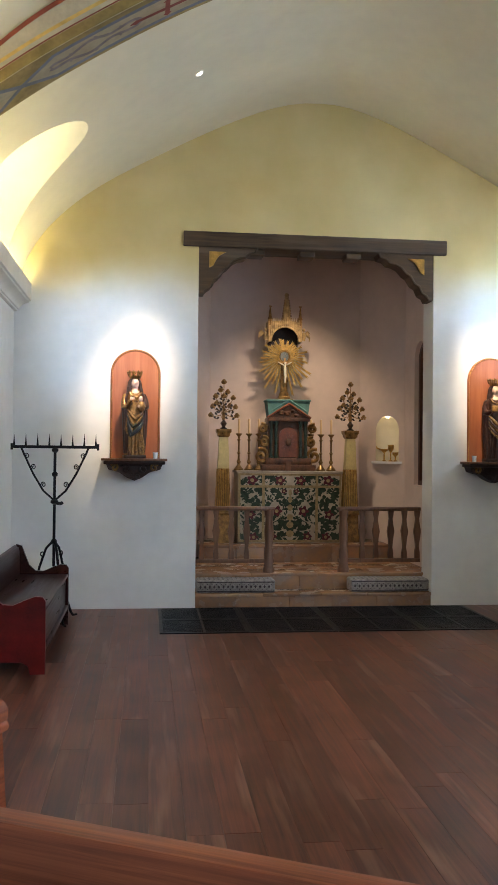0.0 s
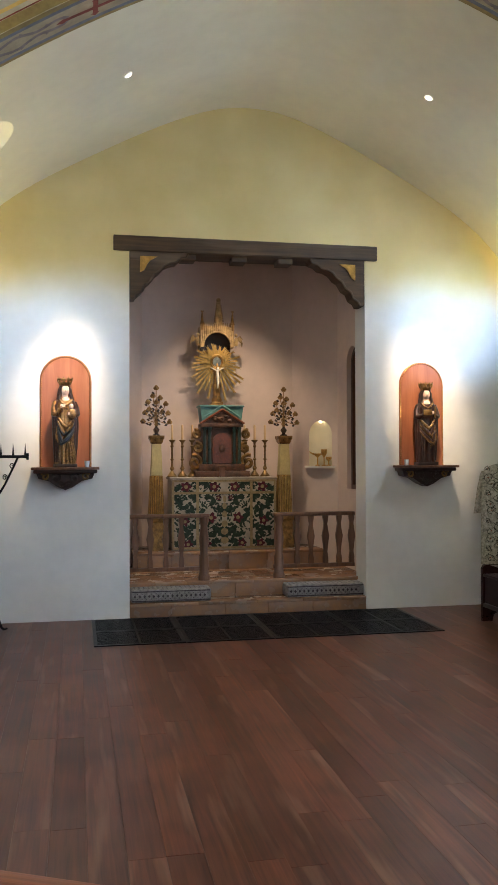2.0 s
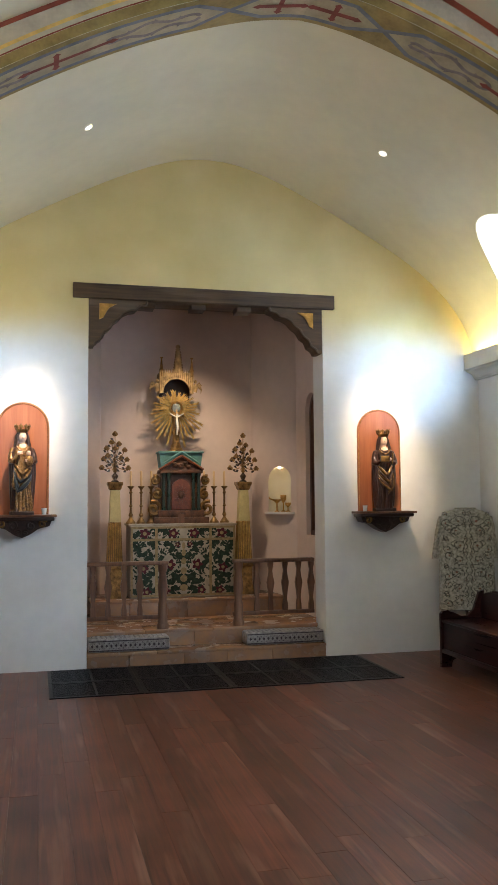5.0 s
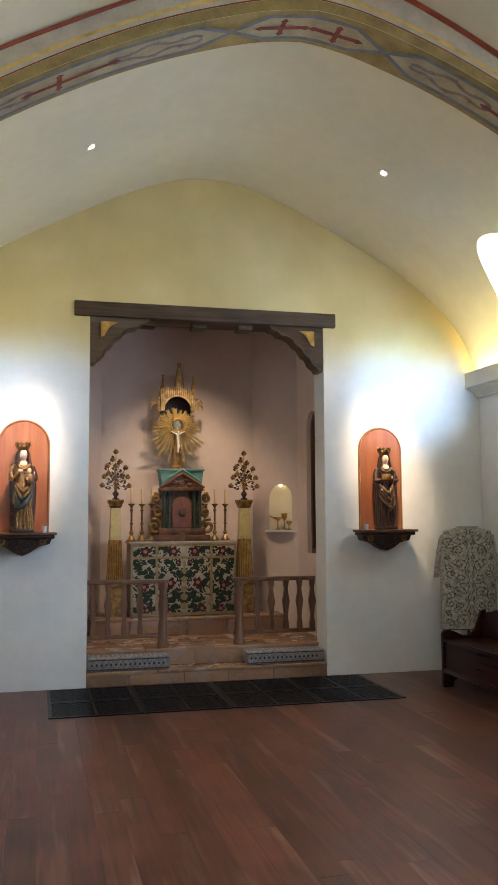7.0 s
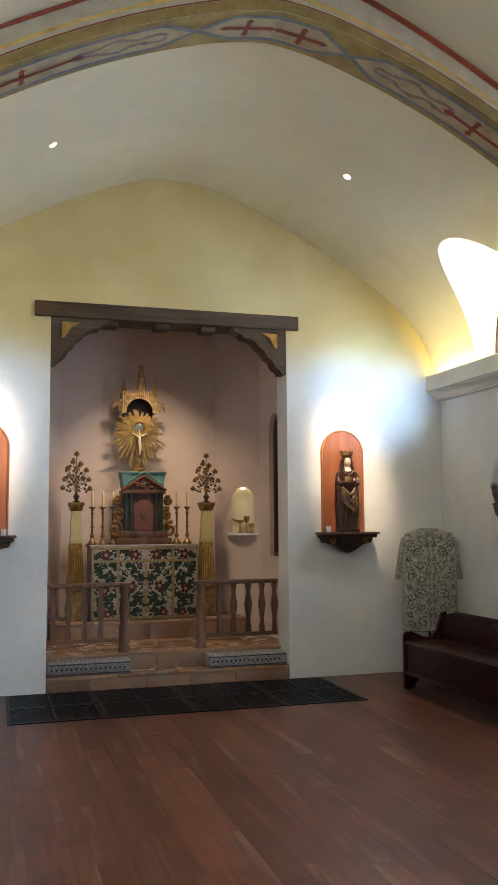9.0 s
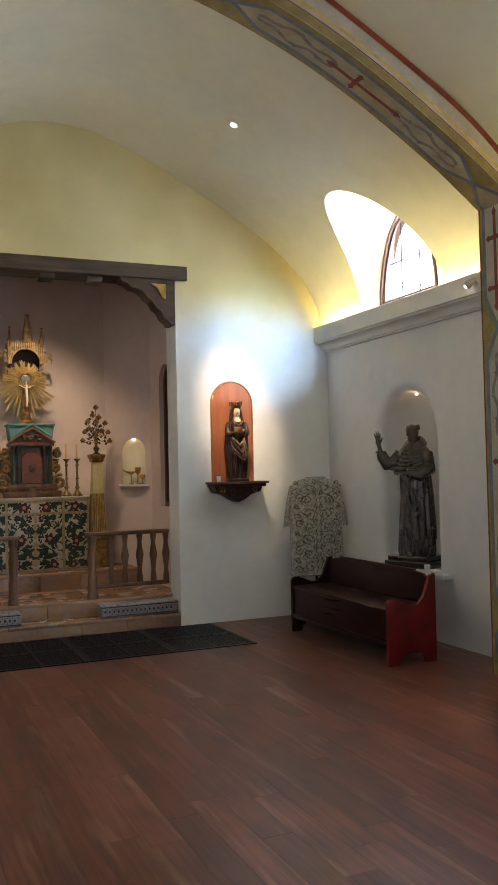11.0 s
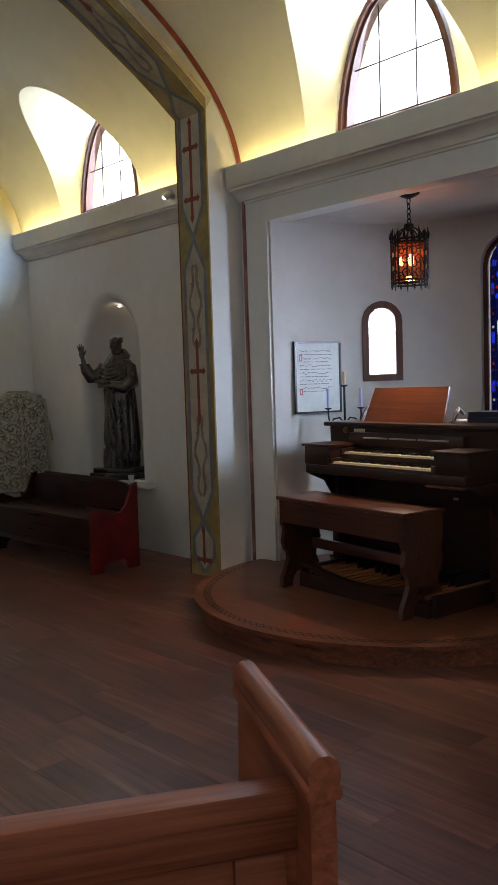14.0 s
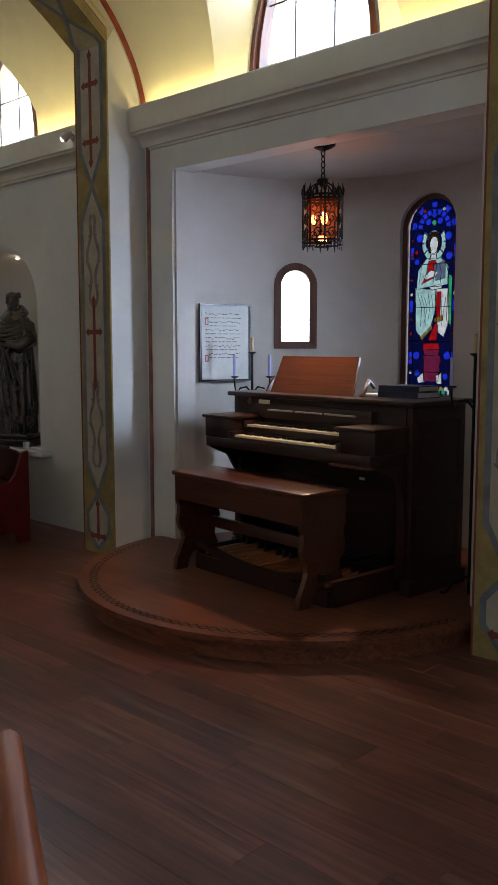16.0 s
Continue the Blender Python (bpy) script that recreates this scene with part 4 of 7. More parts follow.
def frontal_pattern(parent, x0, x1, z0, z1, y):
    """Mirrored flowers, curled leaves and braid bands over the linen."""
    f = lambda u, v, lift: (u, y - lift, v)
    leaves = BM()

    def band(line, half, lift):
        bm = BM()
        ribbon(bm, line, half, f, lift)
        part("braid", bm, TAN, parent, "tan braid band", smooth=0)
    w, h, c = x1 - x0, z1 - z0, (x0 + x1) / 2
    for u in (x0 + 0.24 * w, x0 + 0.76 * w):
        band([(u, z0), (u, z1)], 0.016, 0.006)
    band([(x0, z0 + 0.81 * h), (x1, z0 + 0.81 * h)], 0.014, 0.007)
    for a, b in (((x0, z0 + 0.012), (x1, z0 + 0.012)), ((x0, z1 - 0.012), (x1, z1 - 0.012)), ((x0 + 0.01, z0), (x0 + 0.01, z1)), ((x1 - 0.01, z0), (x1 - 0.01, z1))):
        band([a, b], 0.012, 0.008)

    def flower(u, v, r):
        ring = [(u + r * (0.78 + 0.22 * math.cos(5 * t)) * math.cos(t), v + r * (0.78 + 0.22 * math.cos(5 * t)) * math.sin(t)) for t in (2 * math.pi * k / 20 for k in range(20))]
        fl = BM()
        patch(fl, ring, f, 0.0055)
        part("flower", fl, MAROON, parent, "maroon embroidered flower", smooth=0)
        hearts = BM()
        patch(hearts, [(u + 0.33 * r * math.cos(t), v + 0.33 * r * math.sin(t)) for t in (2 * math.pi * k / 8 for k in range(8))], f, 0.0065)
        part("flower_heart", hearts, TAN, parent, smooth=0)

    def curl(u, v, r, way, start):
        pts = [(u + way * r * (1 - 0.6 * k / 12) * math.cos(start + 4.4 * k / 12), v + r * (1 - 0.6 * k / 12) * math.sin(start + 4.4 * k / 12)) for k in range(13)]
        ribbon(leaves, pts, 0.023, f, 0.003 + 0.0005 * (len(leaves.faces) % 3))
        for k in (2, 5, 8):
            a = start + 4.4 * k / 12
            p = (u + way * r * 1.25 * math.cos(a), v + r * 1.25 * math.sin(a))
            patch(leaves, [(p[0] + 0.026 * math.cos(a * way + t), p[1] + 0.017 * math.sin(a + t)) for t in (0, 1.2, 2.2, 3.14, 4.2, 5.2)], f, 0.0045)
    for s in (-1, 1):
        for u, v, r in ((0.40, 0.90, 0.066), (0.13, 0.90, 0.07), (0.15, 0.07, 0.06), (0.37, 0.45, 0.07), (0.12, 0.40, 0.062), (0.33, 0.08, 0.058), (0.44, 0.74, 0.035)):
            flower(c + s * (0.5 - u) * w, z0 + v * h, r)
        for u, v, r, st in ((0.36, 0.68, 0.062, 0.5), (0.36, 0.25, 0.07, 2.0), (0.10, 0.66, 0.06, 3.4), (0.11, 0.22, 0.07, 0.2), (0.46, 0.15, 0.055, 1.0), (0.30, 0.52, 0.05, 4.0), (0.18, 0.52, 0.05, 5.0), (0.30, 0.92, 0.045, 0.3), (0.04, 0.9, 0.035, 2.2), (0.44, 0.30, 0.04, 2.9), (0.06, 0.45, 0.04, 1.2), (0.46, 0.60, 0.04, 3.0), (0.42, 0.08, 0.04, 5.0), (0.20, 0.36, 0.045, 2.2), (0.20, 0.72, 0.045, 0.4), (0.20, 0.14, 0.045, 3.6), (0.33, 0.38, 0.04, 0.2), (0.05, 0.75, 0.035, 4.1), (0.05, 0.10, 0.04, 2.4), (0.36, 0.93, 0.035, 2.6), (0.22, 0.93, 0.03, 1.4)):
            curl(c + s * (0.5 - u) * w, z0 + v * h, r, s, st)
    for v in (0.12, 0.25, 0.36, 0.5, 0.62, 0.72):
        hearts = BM()
        patch(hearts, [(c + 0.045 * math.cos(t) * (1.2 - v), z0 + v * h + 0.04 * math.sin(t)) for t in (2 * math.pi * k / 9 for k in range(9))], f, 0.0052)
        part("medallion", hearts, TAN, parent, smooth=0)
    rnd = random.Random(21)
    for k in range(300):
        u, v, a, r = rnd.uniform(0.01, 0.49) * w, rnd.uniform(0.03, 0.97) * h, rnd.uniform(0, 6.28), rnd.uniform(0.014, 0.032)
        for s in (-1, 1):
            patch(leaves, [(c + s * (u + r * math.cos(a + t) * q), z0 + v + r * math.sin(a + t) * q) for t, q in ((0, 1), (0.9, 0.5), (2.2, 0.5), (3.14, 1), (4.0, 0.5), (5.3, 0.5))], f, 0.0022 + 0.0002 * (k % 4))
    part("embroidered_leaves", leaves, GREENTHREAD, parent, "dark green embroidered leaves", smooth=0)


def build_altar():
    al = bare("altar", None, "altar table with an embroidered floral cloth front", "altar")
    part("table_body", one_box(-0.655, 0.555, 10.30, 10.78, ALTAR_Z, 1.315, 0.006), LINEN, al)
    part("mensa", one_box(-0.675, 0.575, 10.28, 10.80, 1.315, 1.34, 0.005), LINEN, al, "thin linen-covered top")
    fr = part("frontal", one_box(-0.655, 0.555, 10.286, 10.30, ALTAR_Z + 0.01, 1.313, 0.003), LINEN, al, "ivory cloth embroidered with flowers and leaves")
    frontal_pattern(fr, -0.652, 0.552, ALTAR_Z + 0.02, 1.31, 10.286)


TX, TY, TZ = -0.055, 10.52, 1.34     # foot of the tabernacle


def build_tabernacle():
    tb = bare("tabernacle", pose(TX, TY, TZ), "carved brown wooden tabernacle with a teal gabled roof", "tabernacle")
    part("plinth", one_box(-0.32, 0.32, -0.16, 0.16, 0, 0.07, 0.006), CARVED, tb)
    part("base", one_box(-0.27, 0.27, -0.13, 0.15, 0.07, 0.15, 0.006), CARVED, tb)
    part("cabinet", one_box(-0.235, 0.235, -0.07, 0.15, 0.15, 0.60, 0.004), CARVED, tb)
    door = BM()
    slab(door, arch_line(0, 0.11, 0.16, 0.40, 12), -0.10, -0.07, lambda u, v, d: (u, d, v))
    door = part("door", door, REDWOOD, tb, "reddish arched door with carved rays")
    for k in range(14):
        a = 2 * math.pi * k / 14
        part("carved_ray", slab(BM(), [(0.03 * math.cos(a - 0.1), 0.33 + 0.035 * math.sin(a - 0.1)), (0.085 * math.cos(a), 0.33 + 0.11 * math.sin(a)), (0.03 * math.cos(a + 0.1), 0.33 + 0.035 * math.sin(a + 0.1))], -0.108, -0.099, lambda u, v, d: (u, d, v)), CARVED, door, smooth=0)
    part("boss", ball(BM(), (0, -0.105, 0.33), 0.035, 0.014, 0.045), CARVED, door)
    for x in (-0.205, -0.145, 0.145, 0.205):
        col = BM()
        lathe(col, [(0.026, 0.15), (0.026, 0.17), (0.018, 0.185), (0.019, 0.5), (0.018, 0.54), (0.028, 0.56), (0.028, 0.58)], 12, (x, -0.10, 0))
        part("column", col, DARKGREEN, tb, "dark green marbled column")
    part("entablature", one_box(-0.25, 0.25, -0.13, 0.15, 0.58, 0.62, 0.005), CARVED, tb)
    gab = BM()
    slab(gab, [(-0.25, 0.62), (0.25, 0.62), (0.0, 0.77)], -0.12, 0.10, lambda u, v, d: (u, d, v))
    part("gable", gab, CARVED, tb)
    for s in (-1, 1):
        part("gable_moulding", tube(BM(), [(s * 0.26, -0.135, 0.62), (0, -0.135, 0.785)], 0.014, 6), REDWOOD, tb)
        part("upper_moulding", tube(BM(), [(s * 0.2, -0.13, 0.70), (0, -0.13, 0.83)], 0.012, 6), TEAL, tb)
        for cx, cz, r in ((0.315, 0.17, 0.088), (0.30, 0.50, 0.05), (0.28, 0.34, 0.06)):
            sp = [(s * (cx + r * (1 - k / 30) * math.cos(1.2 + 0.35 * k)), -0.06, cz + r * (1 - k / 30) * math.sin(1.2 + 0.35 * k)) for k in range(26)]
            part("scroll", tube(BM(), sp, 0.022, 6), DULLGOLD, tb, "gilded carved scroll")
    for k in range(9):
        a = random.Random(k + 60)
        part("carving", ball(BM(), (a.uniform(-0.1, 0.1), -0.125, 0.655 + a.uniform(-0.015, 0.05)), 0.028, 0.02, 0.02, 8), CARVED, tb)
    roof = BM()
    slab(roof, [(-0.225, 0.60), (0.225, 0.60), (0.255, 0.82), (-0.255, 0.82)], -0.10, 0.15, lambda u, v, d: (u, d, v))
    part("roof", roof, TEAL, tb, "teal painted flared roof")
    part("roof_cap", one_box(-0.265, 0.265, -0.12, 0.16, 0.815, 0.835, 0.004), TEAL, tb)
    part("altar_card", one_box(-0.045, 0.02, -0.20, -0.19, 0.003, 0.11), RAILWOOD, tb, smooth=0)


def build_sunburst():
    sb = bare("sunburst_shrine", pose(-0.085, 10.66, 2.175), "gilded sunburst shrine under a gothic canopy on the tabernacle", "altar shrine")
    rnd = random.Random(3)
    cz = 0.525
    for k in range(40):         # flat-sided rods in bundles, long below, short above
        a = 2 * math.pi * (k + 0.5) / 40
        low, high = max(0.0, -math.sin(a)), max(0.0, math.sin(a))
        L = 0.285 + 0.16 * low ** 1.4 - 0.085 * high ** 1.2 + rnd.uniform(-0.02, 0.02) + (0.0, 0.030, -0.050, 0.012, -0.030)[k % 5]
        w0, w1 = 0.0085, 0.0125
        d = (math.cos(a), math.sin(a))
        p = (-d[1], d[0])
        y = -0.035 - 0.011 * (k % 3)
        out = [(0.06 * d[0] + w0 * p[0], cz + 0.06 * d[1] + w0 * p[1]), (L * d[0] + w1 * p[0], cz + L * d[1] + w1 * p[1]), ((L - 0.025) * d[0], cz + (L - 0.025) * d[1]), (L * d[0] - w1 * p[0], cz + L * d[1] - w1 * p[1]), (0.06 * d[0] - w0 * p[0], cz + 0.06 * d[1] - w0 * p[1])]
        ray = slab(BM(), out, y, y + 0.012, lambda u, v, dd: (u, dd, v))
        tube(ray, [(0.07 * d[0], y - 0.002, cz + 0.07 * d[1]), ((L - 0.03) * d[0], y - 0.002, cz + (L - 0.03) * d[1])], [0.004, 0.0065], 4)
        part("ray", ray, GOLD, sb, smooth=0)
    for r, t, mt in ((0.072, 0.010, GOLD), (0.056, 0.007, DULLGOLD)):
        part("halo_ring", tube(BM(), [(r * math.cos(2 * math.pi * k / 28), -0.080, cz + r * 1.1 * math.sin(2 * math.pi * k / 28)) for k in range(28)], t, 8, True), mt, sb)
    part("glass_roundel", lathe(BM(), [(0.058, 0), (0.050, 0.012), (0.02, 0.018)], 20), mat("grey_roundel", (0.20, 0.23, 0.22), 0.25, 0.4, 0.3, 30, 0.4, 90), sb, "grey crystal roundel").matrix_basis = pose(0, -0.068, cz, 90)
    cross = BM()
    box(cross, -0.010, 0.010, -0.105, -0.095, cz - 0.36, cz - 0.02, 0.002)
    box(cross, -0.085, 0.085, -0.105, -0.095, cz - 0.10, cz - 0.082, 0.002)
    part("cross", cross, DULLGOLD, sb)
    corpus = BM()
    tube(corpus, [(0.0, -0.115, cz - 0.105), (0.003, -0.120, cz - 0.18), (0.008, -0.120, cz - 0.24), (0.002, -0.115, cz - 0.32)], [0.014, 0.018, 0.016, 0.007], 8)
    tube(corpus, [(-0.082, -0.112, cz - 0.070), (0.0, -0.116, cz - 0.112), (0.082, -0.112, cz - 0.070)], [0.006, 0.010, 0.006], 6)
    ball(corpus, (0.004, -0.120, cz - 0.085), 0.014, 0.014, 0.018, 8)
    part("ivory_corpus", corpus, IVORY, sb, "small ivory crucifix figure")
    shaft = BM()
    box(shaft, -0.105, 0.105, -0.10, 0.0, 0.0, 0.020, 0.004)
    box(shaft, -0.070, 0.070, -0.095, -0.01, 0.020, 0.052, 0.004)
    lathe(shaft, [(0.055, 0.052), (0.062, 0.075), (0.045, 0.11), (0.040, 0.20), (0.050, 0.24), (0.034, 0.27), (0.040, 0.44)], 12, (0, -0.05, 0), 1, 0.6)
    part("stem", shaft, DULLGOLD, sb)
    # gothic canopy: a hollow arch, comb of bars, spire and pinnacles
    hw, base, top = 0.205, 0.70, 0.945
    arch = arch_line(0, 0.165, base, base + 0.012, 16, 0.165)
    part("canopy_wall", slab(BM(), [(-hw, base), (-hw, top), (hw, top), (hw, base)] + arch[::-1], -0.10, -0.07, lambda u, v, d: (u, d, v)), AGEDGILT, sb, smooth=0)
    for s in (-1, 1):
        part("canopy_side", one_box(min(s * hw, s * (hw - 0.02)), max(s * hw, s * (hw - 0.02)), -0.07, 0.10, base, top), AGEDGILT, sb, smooth=0)
    part("canopy_roof", one_box(-hw + 0.02, hw - 0.02, -0.07, 0.10, top - 0.02, top), DULLGOLD, sb, smooth=0)
    # dark board gives the hollow its shade and the rays' shadows
    part("canopy_back", one_box(-hw + 0.02, hw - 0.02, 0.085, 0.10, 0.50, top - 0.02), WALNUT, sb, "dark board in place of the shaded hollow behind the arch", smooth=0)
    part("arch_mould", tube(BM(), [(u, -0.104, v) for u, v in arch], 0.010, 6), AGEDGILT, sb)
    for k in range(-8, 9):
        low = base + 0.012 + 0.165 * math.sqrt(max(0, 1 - (k * 0.0245 / 0.165) ** 2)) if abs(k * 0.0245) < 0.165 else base
        part("tracery_bar", tube(BM(), [(k * 0.0245, -0.104, low + 0.01), (k * 0.0245, -0.104, top + 0.012), (k * 0.0245, -0.104, top + 0.040)], [0.0065, 0.0065, 0.001], 5), AGEDGILT, sb)
    spire = BM()
    lathe(spire, [(0.060, top), (0.056, top + 0.03), (0.046, top + 0.10), (0.036, top + 0.20), (0.024, top + 0.285), (0.034, top + 0.292), (0.026, top + 0.302)], 8, (0.03, -0.02, 0))
    ball(spire, (0.03, -0.02, top + 0.325), 0.030, 0.030, 0.026, 10)
    part("spire", spire, AGEDGILT, sb)
    for k in range(9):
        for s in (-1, 1):
            r = 0.060 - 0.0042 * k
            part("crocket", ball(BM(), (0.03 + s * r, -0.035, top + 0.012 + 0.031 * k), 0.009, 0.009, 0.011, 6), DULLGOLD, sb)
    for x in (-0.178, 0.185):
        pn = BM()
        lathe(pn, [(0.026, top - 0.05), (0.026, top + 0.02), (0.031, top + 0.026), (0.020, top + 0.05), (0.007, top + 0.165), (0.014, top + 0.17), (0.004, top + 0.18)], 8, (x, -0.085, 0))
        box(pn, x - 0.018, x + 0.018, -0.090, -0.080, top + 0.172, top + 0.184)
        part("pinnacle", pn, DULLGOLD, sb)
        e = 1 if x > 0 else -1
        ang = BM()              # small winged ornament at the side
        tube(ang, [(e * 0.225, -0.07, 0.72), (e * 0.235, -0.08, 0.775), (e * 0.225, -0.085, 0.82)], [0.024, 0.026, 0.012], 8)
        ball(ang, (e * 0.228, -0.09, 0.845), 0.020, 0.020, 0.022, 8)
        for j in range(4):
            tube(ang, [(e * 0.245, -0.06, 0.80), (e * (0.285 + 0.008 * j), -0.05, 0.835 - 0.026 * j), (e * (0.315 - 0.004 * j), -0.045, 0.80 - 0.030 * j)], [0.010, 0.011, 0.003], 6)
        part("gilded_ornament", ang, AGEDGILT, sb)


def candlestick(x, y):
    c = bare("candlestick", pose(x, y, 1.34), "brass altar candlestick with a cream candle", "candlestick", "candlesticks on the altar")
    b = BM()
    lathe(b, [(0.058, 0), (0.058, 0.015), (0.04, 0.035), (0.022, 0.06), (0.014, 0.075), (0.028, 0.10), (0.014, 0.125), (0.011, 0.19), (0.024, 0.205), (0.011, 0.22), (0.012, 0.34), (0.022, 0.36), (0.012, 0.375), (0.016, 0.40), (0.040, 0.425), (0.040, 0.433), (0.014, 0.436)], 14)
    part("stick", b, BRASS, c)
    part("candle", lathe(BM(), [(0.0135, 0.434), (0.0135, 0.60), (0.009, 0.607), (0.002, 0.61)], 12), WAX, c, "cream wax candle")
    return c


def flower_pedestal(x, y):
    p = bare("pedestal", pose(x, y, ALTAR_Z) @ Matrix.Diagonal((0.72, 0.72, 1, 1)), "tapering gilded pedestal with a reeded lower shaft", "pedestal", "pedestals beside the altar")
    part("foot", lathe(BM(), [(0.135, 0), (0.135, 0.10), (0.12, 0.12), (0.12, 0.32), (0.14, 0.34), (0.14, 0.37), (0.125, 0.39)], square=True), DULLGOLD, p)
    part("lower_shaft", lathe(BM(), [(0.118, 0.39), (0.092, 0.86)], square=True), DULLGOLD, p)
    for s in (-3, -2, -1, 0, 1, 2, 3):
        part("reed", tube(BM(), [(s * 0.031, -0.120, 0.40), (s * 0.0245, -0.094, 0.855)], 0.009, 6), GOLD, p)
        part("reed", tube(BM(), [(-0.120, s * 0.031, 0.40), (-0.094, s * 0.0245, 0.855)], 0.009, 6), GOLD, p)
    part("upper_shaft", lathe(BM(), [(0.092, 0.86), (0.072, 1.225)], square=True), PALEGOLD, p, "pale yellow upper shaft")
    part("capital", lathe(BM(), [(0.078, 1.225), (0.10, 1.25), (0.10, 1.265), (0.12, 1.29), (0.12, 1.32)], square=True), DULLGOLD, p)
    v = bare("flower_candelabrum", pose(x, y, ALTAR_Z + 1.32) @ Matrix.Diagonal((0.74, 0.8, 0.92, 1)), "dark gilt metal flower branch candelabrum", "candelabrum", "flower branches beside the altar")
    part("vase", lathe(BM(), [(0.06, 0), (0.06, 0.012), (0.025, 0.03), (0.055, 0.075), (0.02, 0.11), (0.012, 0.12)], 14), BRONZE, v)
    rnd = random.Random(11)
    ends = [(0.0, 0.60), (-0.05, 0.5), (0.07, 0.48), (-0.13, 0.42), (0.15, 0.40), (-0.17, 0.29), (0.18, 0.28), (-0.11, 0.33), (0.1, 0.3), (-0.2, 0.18), (0.2, 0.17), (0.0, 0.42)]
    for ex, ez in ends:
        ey = rnd.uniform(-0.09, 0.09)
        part("branch", tube(BM(), [(0, 0, 0.10), (ex * 0.25, ey * 0.3, 0.10 + ez * 0.45), (ex * 0.8, ey * 0.8, ez * 0.86), (ex, ey, ez)], 0.006, 5), DULLGOLD, v)
        fl = BM()
        for k in range(6):
            a = 2 * math.pi * k / 6
            ball(fl, (ex + 0.026 * math.cos(a), ey + 0.018 * math.sin(a), ez + 0.016 * math.sin(2 * a)), 0.020, 0.014, 0.015, 6)
        lathe(fl, [(0.008, 0), (0.02, 0.02), (0.018, 0.035)], 8, (ex, ey, ez))
        part("flower", fl, DULLGOLD, v)
        leaves = [[(ex * 0.6, ez * 0.72), (ex * 0.6 + 0.03, ez * 0.72 + 0.035), (ex * 0.6 + 0.055, ez * 0.72 + 0.02), (ex * 0.6 + 0.035, ez * 0.72 - 0.005)]]
        for q in (0.45, 0.85):
            lx, lz = ex * q - 0.02, 0.10 + (ez - 0.10) * q
            leaves.append([(lx, lz), (lx - 0.028, lz + 0.03), (lx - 0.055, lz + 0.022), (lx - 0.03, lz - 0.004)])
        for outline, q in zip(leaves, (0.6, 0.45, 0.85)):
            part("leaf", slab(BM(), outline, ey * q, ey * q + 0.004, lambda u, w, d: (u, d, w)), BRONZE, v, smooth=0)


def rail(x0, x1, post_x, bal):
    r = bare("communion_rail", None, "brown wooden altar rail with sawn vase balusters", "rail", "rails before the altar")
    y = 9.36
    part("handrail", one_box(x0, x1, y - 0.045, y + 0.045, 0.945, 0.985, 0.01), RAILWOOD, r)
    part("bottom_rail", one_box(x0, x1, y - 0.025, y + 0.025, 0.40, 0.44, 0.006), RAILWOOD, r)
    part("post", lathe(BM(), [(0.062, 0.30), (0.062, 0.34), (0.05, 0.36), (0.05, 0.52), (0.038, 0.56), (0.052, 0.72), (0.036, 0.86), (0.05, 0.90), (0.05, 0.95)], 16, (post_x, y, 0)), RAILWOOD, r)
    for bx in bal:
        prof = [(0.026, 0.44), (0.026, 0.50), (0.016, 0.56), (0.024, 0.64), (0.038, 0.73), (0.024, 0.80), (0.017, 0.86), (0.028, 0.92), (0.028, 0.945)]
        out = [(bx - u, z) for u, z in prof] + [(bx + u, z) for u, z in prof[::-1]]
        part("baluster", slab(BM(), out, y - 0.02, y + 0.02, lambda u, v, d: (u, d, v)), RAILWOOD, r, smooth=0)


CUSHION = mat("patterned_grey_weave", (0.30, 0.27, 0.26), 0.95, 0, 0.25, 30, 0.5, 150)
CUSHMARK = mat("dark_woven_mark", (0.05, 0.035, 0.04), 0.95, 0, 0.25, 30, 0.3, 150)


def kneeler(x0, x1):
    k = bare("kneeler_cushion", None, "long grey cushion with a small dark woven pattern", "cushion", "kneelers on the step")
    b = box(BM(), x0, x1, 9.035, 9.262, 0.137, 0.268, 0.022)
    part("cushion_body", b, CUSHION, k)
    for z in (0.155, 0.245):
        part("piping", tube(BM(), [(x0 + 0.01, 9.037, z), (x1 - 0.01, 9.037, z)], 0.006, 6), CUSHMARK, k)
    m = BM()
    n = int((x1 - x0 - 0.05) / 0.046)
    for i in range(n):
        u = x0 + 0.04 + i * 0.046
        f = lambda a, c, lift: (a, 9.034 - lift, c)
        patch(m, [(u - 0.013, 0.20), (u, 0.183), (u + 0.013, 0.20), (u, 0.217)], f, 0.001)
        patch(m, [(u + 0.018, 0.225), (u + 0.023, 0.219), (u + 0.028, 0.225), (u + 0.023, 0.231)], f, 0.001)
        patch(m, [(u + 0.018, 0.175), (u + 0.023, 0.169), (u + 0.028, 0.175), (u + 0.023, 0.181)], f, 0.001)
        g = lambda a, c, lift: (a, c, 0.268 + lift)
        for yy in (9.075, 9.12, 9.165, 9.21):
            patch(m, [(u - 0.012, yy), (u, yy - 0.012), (u + 0.012, yy), (u, yy + 0.012)], g, 0.001)
    tagged(part("woven_marks", m, CUSHMARK, k, smooth=0), kind="stuff")


